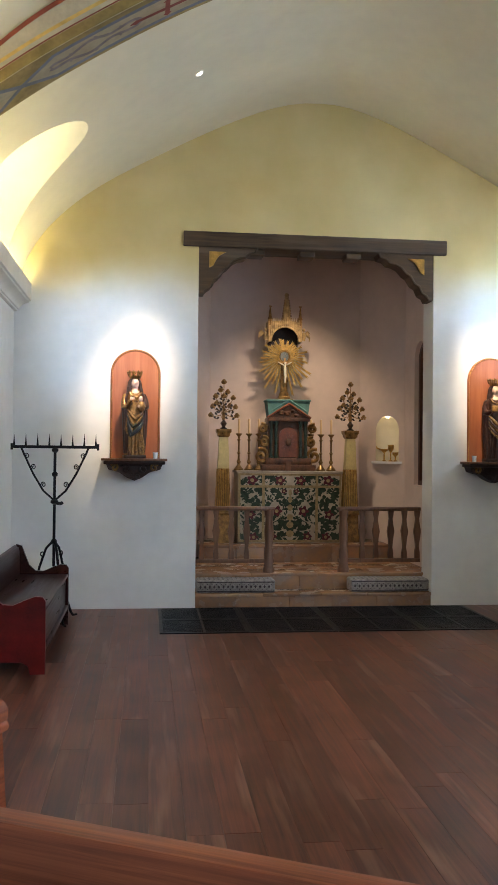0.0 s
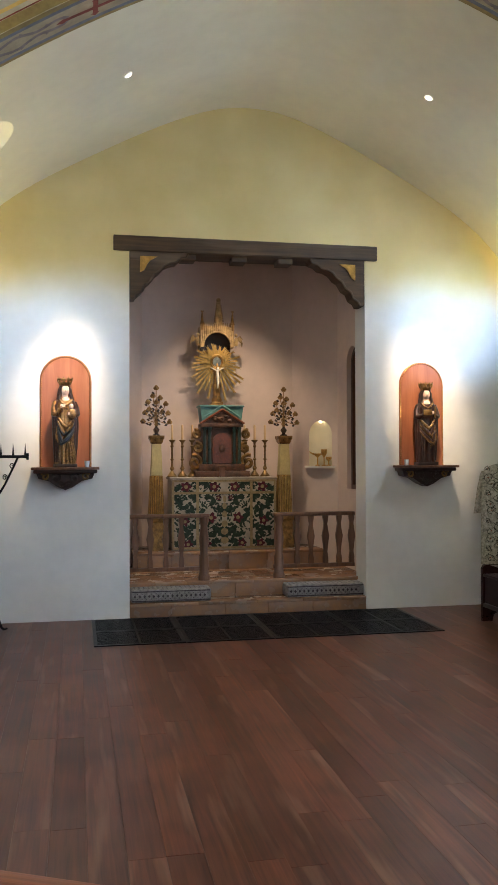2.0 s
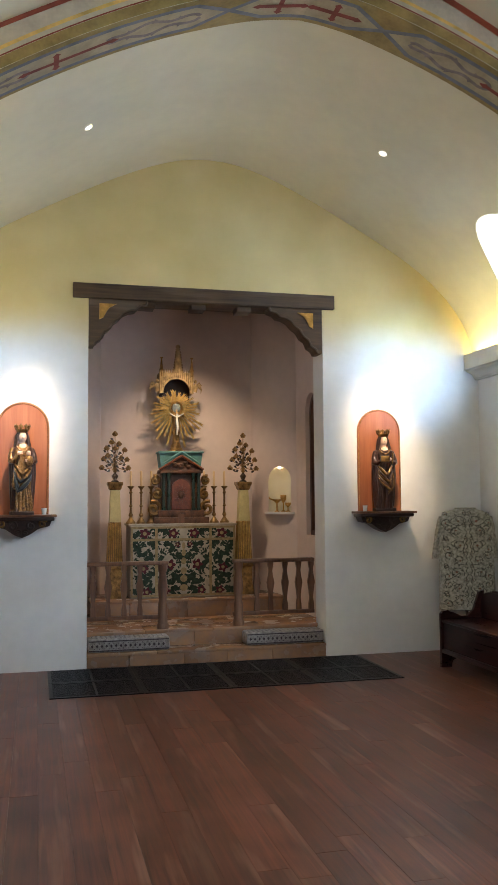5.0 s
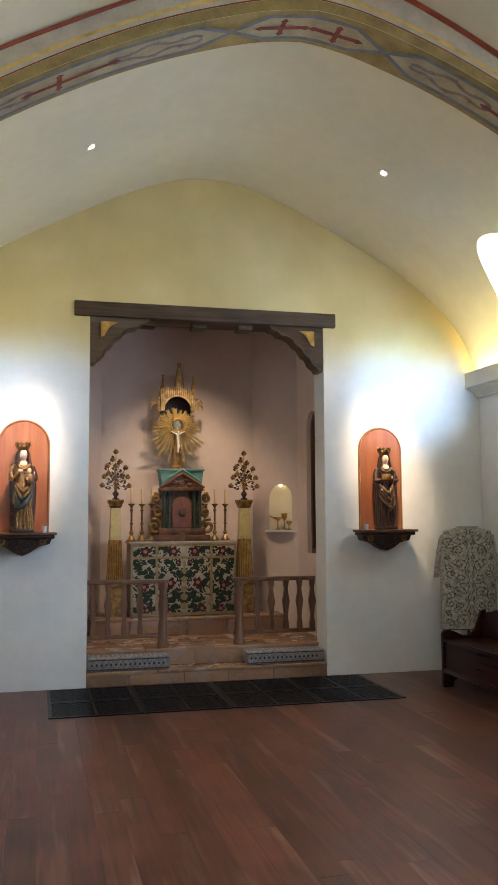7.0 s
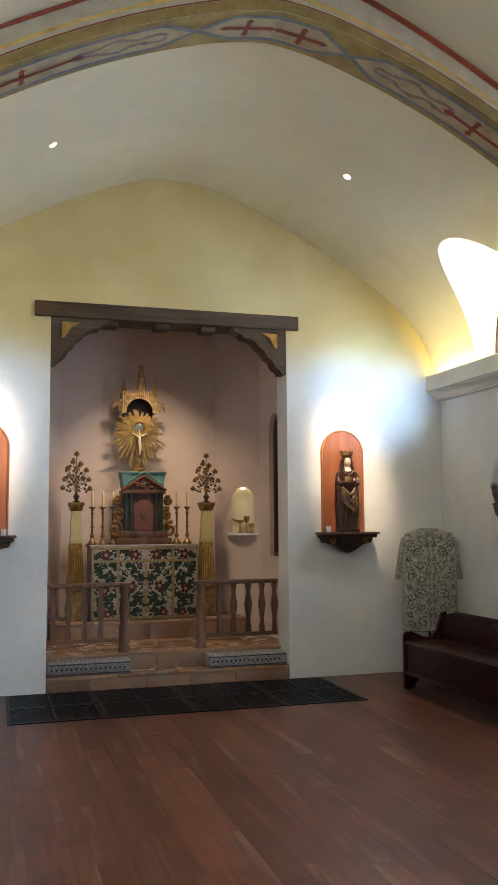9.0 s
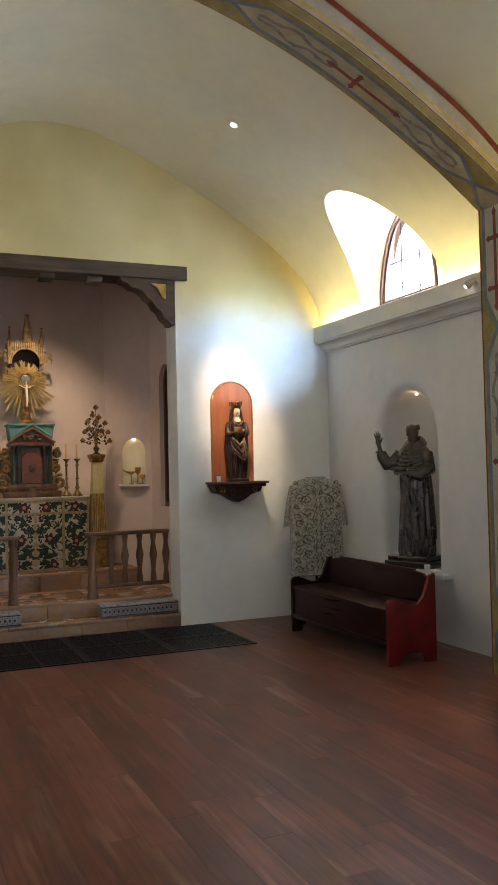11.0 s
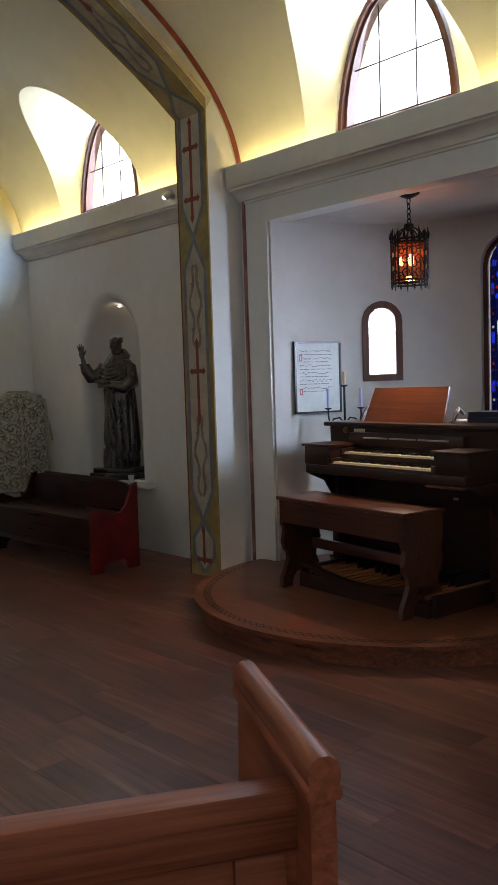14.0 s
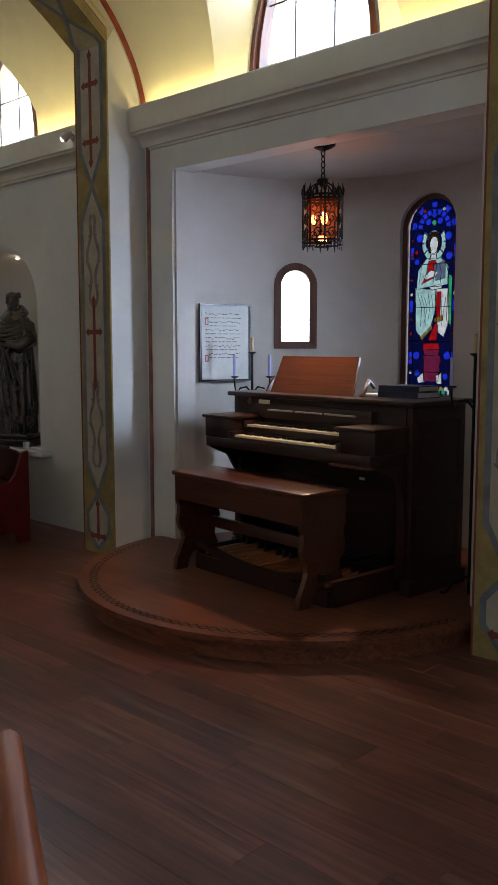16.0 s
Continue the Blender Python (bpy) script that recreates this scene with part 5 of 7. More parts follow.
def niche_objects():
    f, L = plan_frame((0.92, 10.92), (1.33, 10.35))
    for u, hgt, kind in ((0.38, 0.17, "dish"), (0.48, 0.20, "cup"), (0.55, 0.11, "cup")):
        x, y, z = f(u, 1.46, 0.02)
        t = bare("gilt_vessel", pose(x, y, z), "small gilded altar vessel in the lit niche", "vessel", "vessels in the niche")
        if kind == "cup":
            part("bowl", lathe(BM(), [(0.03, 0), (0.03, 0.008), (0.007, 0.02), (0.007, hgt * 0.5), (0.012, hgt * 0.55), (0.035, hgt * 0.75), (0.037, hgt), (0.033, hgt)], 14), GOLD, t)
        else:
            part("stem", lathe(BM(), [(0.035, 0), (0.008, 0.02), (0.008, 0.10), (0.03, 0.12), (0.05, 0.14), (0.052, 0.15)], 14), GOLD, t)
            part("spout", tube(BM(), [(0.04, 0, 0.14), (0.09, 0, 0.16), (0.10, 0, 0.18)], [0.012, 0.008, 0.005], 6), GOLD, t)
            part("spout", tube(BM(), [(-0.04, 0, 0.14), (-0.09, 0, 0.16), (-0.10, 0, 0.18)], [0.012, 0.008, 0.005], 6), GOLD, t)


def build_grilles():
    rnd = random.Random(5)
    xs = [-1.575, -0.80, -0.03, 0.75, 1.53]
    slat_mesh = None
    for a, b in zip(xs, xs[1:]):
        for y0, y1 in ((7.78, 8.36), (8.37, 8.95)):
            g = bare("floor_grille", pose(a, y0, 0), "dark metal floor grille with fine slats", "floor grille", "grilles before the altar")
            w, h = b - a - 0.006, y1 - y0
            fr = BM()
            box(fr, 0, w, 0, 0.03, 0, 0.009)
            box(fr, 0, w, h - 0.03, h, 0, 0.009)
            box(fr, 0, 0.03, 0.03, h - 0.03, 0, 0.009)
            box(fr, w - 0.03, w, 0.03, h - 0.03, 0, 0.009)
            part("frame", fr, GRATE, g, smooth=0)
            part("tray", one_box(0.03, w - 0.03, 0.03, h - 0.03, 0.0005, 0.002), GRATE, g, smooth=0)
            part("bar", one_box(w / 2 - 0.01, w / 2 + 0.01, 0.03, h - 0.03, 0.001, 0.009), GRATE, g, smooth=0)
            if slat_mesh is None:
                slat_mesh = part("slat", one_box(0.03, w - 0.03, 0, 0.012, 0.002, 0.008), GRATE, g, smooth=0)
                slat_mesh.location = (0, 0.04, 0)
                slat_mesh = slat_mesh.data
                start = 1
            else:
                start = 0
            for k in range(start, int((h - 0.07) / 0.024)):
                s = new("slat", slat_mesh)
                s.parent = g
                s.location = (0, 0.04 + k * 0.024, 0)


build_altar()
build_tabernacle()
build_sunburst()
for dx in (-0.575, -0.455, -0.34, 0.285, 0.405, 0.53):
    candlestick(TX + dx, 10.50)
flower_pedestal(-0.815, 10.48)
flower_pedestal(0.70, 10.48)
rail(-1.20, -0.37, -0.425, (-1.13, -0.98, -0.82, -0.66))
rail(0.31, 1.20, 0.37, (0.57, 0.72, 0.88, 1.03, 1.17))
kneeler(-1.195, -0.40)
kneeler(0.38, 1.20)
niche_objects()
build_grilles()

# ---- wall shrines ----


def painted(bm, k, make, *a, **kw):
    """Builds into bm and gives the new faces material slot k."""
    old = set(bm.faces)
    make(bm, *a, **kw)
    for f in bm.faces:
        if f not in old:
            f.material_index = k


def drape(bm, rings, n=84, pleats=9, t0=0.0, t1=360.0, seed=0.0, lean=0.8, close=True):
    """Carved cloth with rounded ridges and sharp valleys: rings of (z, half width, half depth, fold, shift x, shift y)."""
    R = []
    full = t1 - t0 > 359
    for z, a, b, d, sx, sy in rings:
        row = []
        for k in range(n if full else n + 1):
            t = radians(t0 + (t1 - t0) * k / n)
            ph = pleats * t / 2 + seed + lean * math.sin(2.2 * z + seed) + 0.35 * math.sin(3 * t + seed)
            w = 1 + d * (2 * abs(math.sin(ph)) ** 0.7 - 1.2) + 0.3 * d * math.sin(5 * t - 3 * z + seed)
            row.append(bm.verts.new((a * w * math.cos(t) + sx, b * w * math.sin(t) + sy, z)))
        R.append(row)
    for A, B in zip(R, R[1:]):
        m = len(A)
        for k in range(m if full else m - 1):
            bm.faces.new((A[k], A[(k + 1) % m], B[(k + 1) % m], B[k]))
    if full and close:
        bm.faces.new(R[0])
        bm.faces.new(R[-1])


def sag(x0, z0, x1, z1, drop, y, bulge, n=9):
    """A hanging fold between two points."""
    return [(x0 + (x1 - x0) * k / n, y - bulge * math.sin(math.pi * k / n), z0 + (z1 - z0) * k / n - drop * math.sin(math.pi * k / n)) for k in range(n + 1)]


def crowned_statue(at, turn, book):
    """A robed, crowned carved figure as one plain mesh, on its own small base."""
    bm = BM()
    CLOAK, FLESH, GILT, DARK, ROBE, NIGHT = range(6)
    painted(bm, DARK, box, -0.105, 0.105, -0.085, 0.075, 0.0, 0.032, 0.005)
    # under-robe
    painted(bm, CLOAK if book else ROBE, drape, [(0.032, 0.092, 0.070, 0.10, 0, 0), (0.08, 0.088, 0.066, 0.13, 0.0, 0), (0.20, 0.084, 0.066, 0.13, 0.003, 0), (0.32, 0.088, 0.07, 0.10, 0.008, -0.004)], 84, 13, seed=0.4)
    painted(bm, CLOAK if book else ROBE, drape, [(0.30, 0.086, 0.072, 0.08, 0.008, -0.006), (0.42, 0.085, 0.070, 0.06, 0.006, -0.008), (0.50, 0.075, 0.060, 0.04, 0.002, -0.006), (0.57, 0.090, 0.062, 0.03, 0, 0), (0.625, 0.092, 0.056, 0.02, 0, 0), (0.652, 0.055, 0.042, 0, 0, 0), (0.665, 0.034, 0.034, 0, 0, 0)], 84, 9, seed=1.0)
    # cloak open at the front, falling from the shoulders
    painted(bm, CLOAK, drape, [(0.05, 0.098, 0.075, 0.10, 0, 0.012), (0.20, 0.108, 0.085, 0.10, 0.002, 0.010), (0.38, 0.118, 0.090, 0.08, 0.004, 0.008), (0.50, 0.120, 0.088, 0.05, 0.0, 0.006), (0.585, 0.116, 0.078, 0.03, 0, 0.004), (0.63, 0.092, 0.064, 0.02, 0, 0.006), (0.655, 0.052, 0.048, 0.0, 0, 0.008)], 84, 11, -50, 230, seed=2.0)
    # cloth drawn across the front in hanging folds
    side = 1 if book else -1
    for k in range(5):
        q = k / 4.0
        deep = 0.10 + 0.045 * q + (0.0, 0.022, -0.012, 0.016, -0.006)[k]
        line = [(-side * (0.082 - 0.05 * t ** 0.8) + side * (0.030 + 0.05 * q) * t ** 2, -0.052 - 0.050 * math.sin(math.pi * 0.62 * t), 0.475 - 0.030 * k - deep * t) for t in (j / 6 for j in range(7))]
        line += [(side * (0.02 + 0.03 * q + (0.068 - 0.03 * q) * t), -0.098 + 0.05 * t, 0.475 - 0.030 * k - deep * (1 - t) ** 1.3 + 0.010 * t) for t in (j / 5 for j in range(1, 6))]
        painted(bm, (ROBE, CLOAK, ROBE, CLOAK, ROBE)[k] if book else (ROBE, ROBE, NIGHT, NIGHT, NIGHT)[k], tube, line, [0.004, 0.009, 0.013, 0.016, 0.017, 0.017, 0.016, 0.015, 0.013, 0.010, 0.007, 0.004], 7)
    for k in range(4):
        x = side * (0.030 + 0.016 * k)
        painted(bm, ROBE, tube, [(x, -0.066 + 0.004 * k, 0.40), (x + side * 0.010, -0.084 + 0.006 * k, 0.28), (x - side * 0.004, -0.076 + 0.006 * k, 0.17 + 0.02 * k)], [0.006, 0.014, 0.004], 7)
    for k in range(3):
        x = -side * (0.030 + 0.020 * k)
        painted(bm, CLOAK if book else ROBE, tube, [(x, -0.064 + 0.005 * k, 0.24), (x - side * 0.008, -0.080 + 0.006 * k, 0.14), (x - side * 0.014, -0.074 + 0.006 * k, 0.035)], [0.005, 0.014, 0.011], 7)
    # sleeves and hands
    for e in (-1, 1):
        zf = 0.535 if book else (0.575 if e < 0 else 0.50)
        painted(bm, CLOAK if book or e > 0 else ROBE, tube, [(e * 0.086, 0.0, 0.615), (e * 0.104, -0.014, 0.55), (e * 0.106, -0.040, 0.500), (e * 0.082, -0.074, 0.492), (e * 0.050, -0.096, zf - 0.016)], [0.026, 0.030, 0.032, 0.027, 0.017], 10)
        painted(bm, FLESH, ball, (e * 0.040, -0.104, zf), 0.020, 0.014, 0.017, 9)
        for k in range(3):
            painted(bm, FLESH, tube, [(e * 0.034, -0.112, zf + 0.010 - 0.009 * k), (e * 0.012, -0.118, zf + 0.012 - 0.009 * k)], [0.005, 0.004], 5)
    if book:
        painted(bm, DARK, box, -0.068, 0.030, -0.128, -0.118, 0.500, 0.575, 0.002)
        painted(bm, GILT, box, -0.062, 0.024, -0.133, -0.127, 0.508, 0.567, 0.002)
        painted(bm, GILT, tube, [(0.062, -0.108, 0.48), (0.066, -0.112, 0.60)], [0.007, 0.010], 7)
    else:
        painted(bm, ROBE, ball, (0.052, -0.092, 0.50), 0.042, 0.030, 0.056, 10)
        painted(bm, FLESH, ball, (0.046, -0.098, 0.572), 0.021, 0.021, 0.025, 10)
    # gilt bodice edge, neck, face, hair
    painted(bm, ROBE, tube, [(-0.062, -0.040, 0.640), (-0.030, -0.062, 0.600), (0.0, -0.068, 0.585), (0.030, -0.062, 0.600), (0.062, -0.040, 0.640)], 0.009, 7)
    painted(bm, FLESH, ball, (0.0, -0.034, 0.632), 0.040, 0.024, 0.034, 10)
    painted(bm, FLESH, tube, [(0, -0.004, 0.640), (0, -0.008, 0.700)], [0.030, 0.026], 12)
    painted(bm, FLESH, ball, (0.0, -0.014, 0.728), 0.039, 0.043, 0.053, 16)
    painted(bm, FLESH, tube, [(0, -0.054, 0.742), (0, -0.064, 0.722), (0, -0.055, 0.716)], [0.004, 0.007, 0.004], 7)
    painted(bm, DARK, ball, (0.0, 0.010, 0.740), 0.050, 0.046, 0.054, 14)
    for e in (-1, 1):
        for j in range(3):
            painted(bm, DARK, tube, [(e * (0.030 + 0.006 * j), -0.030 + 0.014 * j, 0.772), (e * (0.046 + 0.004 * j), -0.022 + 0.014 * j, 0.735), (e * (0.044 + 0.008 * j), -0.018 + 0.012 * j, 0.695), (e * (0.056 + 0.006 * j), -0.028 + 0.012 * j, 0.655), (e * (0.058 + 0.010 * j), -0.040 + 0.012 * j, 0.60 + 0.012 * j)], [0.006, 0.013, 0.012, 0.013, 0.005], 7)
    # leafy crown, flaring outwards
    painted(bm, GILT, lathe, [(0.046, 0.770), (0.051, 0.772), (0.058, 0.800), (0.053, 0.802), (0.044, 0.778)], 18, (0, -0.002, 0))
    for k in range(9):
        a = 2 * math.pi * k / 9 + 0.2
        c, s = math.cos(a), math.sin(a)
        painted(bm, GILT, tube, [(0.055 * c, 0.055 * s, 0.795), (0.064 * c, 0.064 * s, 0.825), (0.072 * c, 0.072 * s, 0.852)], [0.008, 0.012, 0.003], 6)
        for j in (-1, 1):
            painted(bm, GILT, ball, (0.068 * math.cos(a + 0.17 * j), 0.068 * math.sin(a + 0.17 * j), 0.832), 0.009, 0.009, 0.008, 6)
    st = part("statue", bm, POLYCHROME, None, smooth=60)
    for m in (FACE, DULLGOLD, HAIR, MANTLE, NIGHTBLUE):
        st.data.materials.append(m)
    st.matrix_basis = pose(*at, 0, 0, turn)
    if book:
        return tagged(st, "dark and gilded carved crowned figure holding an open book", "statue", "statues on the wall shelves")
    return tagged(st, "gilded carved crowned figure with a small bundle in its arm", "statue", "statues on the wall shelves")


def wall_shrine(x, book):
    pn = bare("arched_panel", None, "salmon-stained arched wooden panel with a gilt beaded edge", "wall panel", "panels behind the statues")
    part("board", slab(BM(), arch_line(x, 0.222, 1.475, 2.31, 18), 8.982, 9.0, lambda u, v, d: (u, d, v)), PANELWOOD, pn, smooth=25)
    line = arch_line(x, 0.232, 1.475, 2.31, 18)
    part("edge_strip", tube(BM(), [(u, 8.992, v) for u, v in line], 0.013, 6), PANELWOOD, pn)
    beads = BM()
    for (a, b), (c, d) in zip(line, line[1:]):
        L = math.hypot(c - a, d - b)
        n = max(1, int(L / 0.02))
        for k in range(n):
            ball(beads, (a + (c - a) * k / n, 8.980, b + (d - b) * k / n), 0.0065, 0.0065, 0.0065, 5)
    part("beading", beads, GOLD, pn, "gilt beaded edge")
    sh = bare("shelf_bracket", None, "carved dark wooden shelf bracket with leafy scrolls", "shelf", "shelves under the statues")
    part("shelf_top", one_box(x - 0.315, x + 0.315, 8.755, 8.999, 1.455, 1.478, 0.004), RAILWOOD, sh, "pale-edged shelf board")
    part("shelf_mould", one_box(x - 0.295, x + 0.295, 8.78, 8.999, 1.42, 1.455, 0.01), WALNUT, sh)
    out = [(x - 0.27, 1.42), (x - 0.25, 1.37), (x - 0.15, 1.345), (x - 0.07, 1.29), (x, 1.262), (x + 0.07, 1.29), (x + 0.15, 1.345), (x + 0.25, 1.37), (x + 0.27, 1.42)]
    part("apron", slab(BM(), out, 8.84, 8.999, lambda u, v, d: (u, d, v)), WALNUT, sh)
    for s in (-1, 1):
        for cx, cz, r in ((0.19, 1.39, 0.04), (0.085, 1.375, 0.05), (0.03, 1.31, 0.03)):
            part("carved_scroll", tube(BM(), [(x + s * (cx + r * (1 - k / 24) * math.cos(0.5 + 0.4 * k)), 8.832, cz + r * (1 - k / 24) * math.sin(0.5 + 0.4 * k)) for k in range(20)], 0.011, 6), DULLGOLD if cx > 0.1 else WALNUT, sh)
    crowned_statue((x + (0.0 if book else -0.005), 8.87, 1.479), -6 if book else 8, book)
    vt = bare("votive_glass", pose(x + (-0.225 if book else 0.20), 8.84, 1.478), "small clear glass votive cup", "votive cup", "votive cups")
    part("cup", lathe(BM(), [(0.02, 0), (0.026, 0.06), (0.023, 0.06), (0.018, 0.006)], 14), mat("votive_glass", (0.75, 0.78, 0.8), 0.08, 0.0, 0.05, 10, 0.0), vt)


wall_shrine(-1.82, False)
wall_shrine(1.82, True)

# ---- things along the nave ----
DARKSEAT = wood("dark_red_brown_bench", (0.010, 0.0028, 0.0022), (0.048, 0.010, 0.007), 0.28, 1, 10, 8, 0.06, 0.15, 0.0, None, 0.3)
BLOOM = mat("rust_olive_thread", (0.30, 0.075, 0.05), 0.8, 0, 0.3, 18, 0.3, 120, 0, (0.10, 0.105, 0.05))
VESTMENT = mat("ivory_brocade", (0.46, 0.43, 0.35), 0.85, 0, 0.3, 40, 0.4, 120)
VINE = mat("dark_vine_embroidery", (0.075, 0.068, 0.05), 0.9, 0, 0.3, 30, 0.3, 120)
PAPER = mat("parchment", (0.70, 0.70, 0.66), 0.6, 0, 0.05, 5, 0.05, 40)
INK = mat("dark_ink", (0.03, 0.025, 0.03), 0.7, 0, 0.1, 20, 0.0)
REDINK = mat("red_ink", (0.42, 0.08, 0.10), 0.7, 0, 0.1, 20, 0.0)
BLACKFRAME = mat("black_lacquer", (0.012, 0.012, 0.014), 0.35, 0, 0.1, 8, 0.05, 40)
IVORYKEY = mat("ivory_keys", (0.72, 0.66, 0.50), 0.35, 0, 0.06, 12, 0.0)
EBONY = mat("ebony_keys", (0.012, 0.011, 0.011), 0.35, 0, 0.1, 12, 0.0)
PEDALWOOD = wood("worn_pedal_wood", (0.30, 0.080, 0.022), (0.60, 0.21, 0.07), 0.4, 0, 10, 9, 0.15, 0.1)
BOOKBLUE = mat("navy_cloth", (0.02, 0.025, 0.06), 0.7, 0, 0.15, 20, 0.2, 120)
BENCHWOOD = wood("red_brown_bench_wood", (0.026, 0.007, 0.0035), (0.125, 0.034, 0.014), 0.30, 1, 12, 8, 0.1, 0.1, 0.3)
DESKWOOD = wood("red_brown_desk_wood", (0.050, 0.013, 0.005), (0.17, 0.048, 0.018), 0.32, 1, 10, 8, 0.08, 0.1, 0.2)
TABS = mat("dull_ivory_tabs", (0.34, 0.33, 0.31), 0.4, 0, 0.06, 12, 0.0)
PAGES = mat("page_edges", (0.62, 0.58, 0.50), 0.8, 0, 0.1, 60, 0.3, 200)


def settle(m, label, red):
    """A box settle, 1.76 long: local x runs back to front, y along it."""
    b = bare("settle_bench", m, label, "bench", "settles along the walls")
    L, D = 1.76, 0.46
    prof = [(0.0, 0.0), (0.10, 0.0), (0.115, 0.06), (0.16, 0.085), (0.30, 0.085), (0.345, 0.06), (0.36, 0.0), (D, 0.0), (D, 0.50), (D - 0.02, 0.53), (D - 0.07, 0.535), (0.32, 0.51), (0.24, 0.475), (0.17, 0.48), (0.115, 0.53), (0.08, 0.62), (0.05, 0.70), (0.0, 0.715)]
    for k, (y0, y1) in enumerate(((0.0, 0.035), (L - 0.035, L))):
        part("end_panel", slab(BM(), prof, y0, y1, lambda u, v, d: (u, d, v)), REDPAINT if k == red else DARKSEAT, b, "worn red painted end panel" if k == red else "", smooth=30)
    part("seat", one_box(0.03, D - 0.004, 0.035, L - 0.035, 0.425, 0.45, 0.006), DARKSEAT, b)
    part("front_panel", one_box(D - 0.05, D - 0.025, 0.035, L - 0.035, 0.17, 0.425), DARKSEAT, b, smooth=0)
    part("plinth_rail", one_box(D - 0.055, D - 0.002, 0.035, L - 0.035, 0.135, 0.175, 0.008), DARKSEAT, b)
    back = BM()
    slab(back, [(0.035, 0.17), (0.035, 0.60), (0.06, 0.66), (0.12, 0.70), (0.25, 0.715), (L - 0.25, 0.715), (L - 0.12, 0.70), (L - 0.06, 0.66), (L - 0.035, 0.60), (L - 0.035, 0.17)], 0.012, 0.035, lambda u, v, d: (d, u, v))
    part("backrest", back, DARKSEAT, b, smooth=30)
    part("back_rail", tube(BM(), [(0.024, 0.25, 0.715), (0.024, L - 0.25, 0.715)], 0.016, 8), DARKSEAT, b)
    part("bottom_board", one_box(0.03, D - 0.06, 0.035, L - 0.035, 0.15, 0.17), DARKSEAT, b, smooth=0)


settle(Matrix.Translation((2.53, 8.17, 0)) @ pose(0, 0, 0, 0, 0, 180), "long dark settle with red painted end by the niche wall", 1)
settle(Matrix.Translation((-2.84, 6.52, 0)), "long dark settle with red painted end beside the candle stand", 0)


def candle_stand(x, y):
    c = bare("votive_candle_stand", pose(x, y, 0), "black wrought iron stand with a row of candle spikes", "candle stand")
    part("column", tube(BM(), [(0, 0, 0.50), (0, 0, 1.57)], 0.013, 8), IRON, c)
    for z, r in ((1.55, 0.03), (1.33, 0.026), (1.08, 0.035), (0.72, 0.028)):
        part("collar", lathe(BM(), [(0.012, -0.025), (r, -0.01), (r, 0.01), (0.012, 0.025)], 10, (0, 0, z)), IRON, c)
    part("bar", one_box(-0.385, 0.385, -0.012, 0.012, 1.565, 1.592, 0.003), IRON, c)
    for k in range(8):
        px = -0.365 + 0.73 * k / 7
        part("spike", tube(BM(), [(px, 0, 1.59), (px, 0, 1.64), (px, 0, 1.70)], [0.011, 0.006, 0.001], 6), IRON, c)
    for s in (-1, 1):
        part("brace", tube(BM(), [(0, 0, 1.09), (s * 0.10, 0, 1.18), (s * 0.19, 0, 1.33), (s * 0.27, 0, 1.50), (s * 0.30, 0, 1.57)], 0.010, 6), IRON, c)
        for bx, bz in ((0.10, 1.20), (0.19, 1.36), (0.25, 1.46)):
            part("curl", tube(BM(), [(s * (bx + 0.022 * (1 - k / 16) * math.cos(0.7 * k)), 0, bz + 0.035 + 0.028 * (1 - k / 16) * math.sin(0.7 * k)) for k in range(13)], 0.005, 5), IRON, c)
        part("spike_end", tube(BM(), [(s * 0.385, 0, 1.55), (s * 0.385, 0, 1.61)], 0.012, 6), IRON, c)
    part("arm", tube(BM(), [(0, 0, 1.07), (0.06, -0.03, 1.065), (0.075, -0.04, 1.075)], 0.015, 6), IRON, c)
    for a in (-65, 55, 175):
        d = (math.cos(radians(a)), math.sin(radians(a)))
        line = [(0.0, 0.73), (0.07, 0.66), (0.13, 0.48), (0.16, 0.30), (0.19, 0.16), (0.25, 0.04), (0.28, 0.012), (0.33, 0.010)]
        part("leg", tube(BM(), [(d[0] * r, d[1] * r, z) for r, z in line], [0.012, 0.012, 0.012, 0.012, 0.014, 0.013, 0.012, 0.010], 6), IRON, c)
        for r, z in ((0.10, 0.60), (0.15, 0.42)):
            part("leaf_curl", tube(BM(), [(d[0] * (r + 0.02 * math.cos(0.7 * k)), d[1] * (r + 0.02 * math.cos(0.7 * k)), z + 0.03 * math.sin(0.7 * k) * (1 - k / 14)) for k in range(11)], 0.006, 5), IRON, c)
    part("lower_rod", tube(BM(), [(0, 0, 0.52), (0, 0, 0.45)], [0.013, 0.004], 6), IRON, c)


candle_stand(-2.53, 8.42)


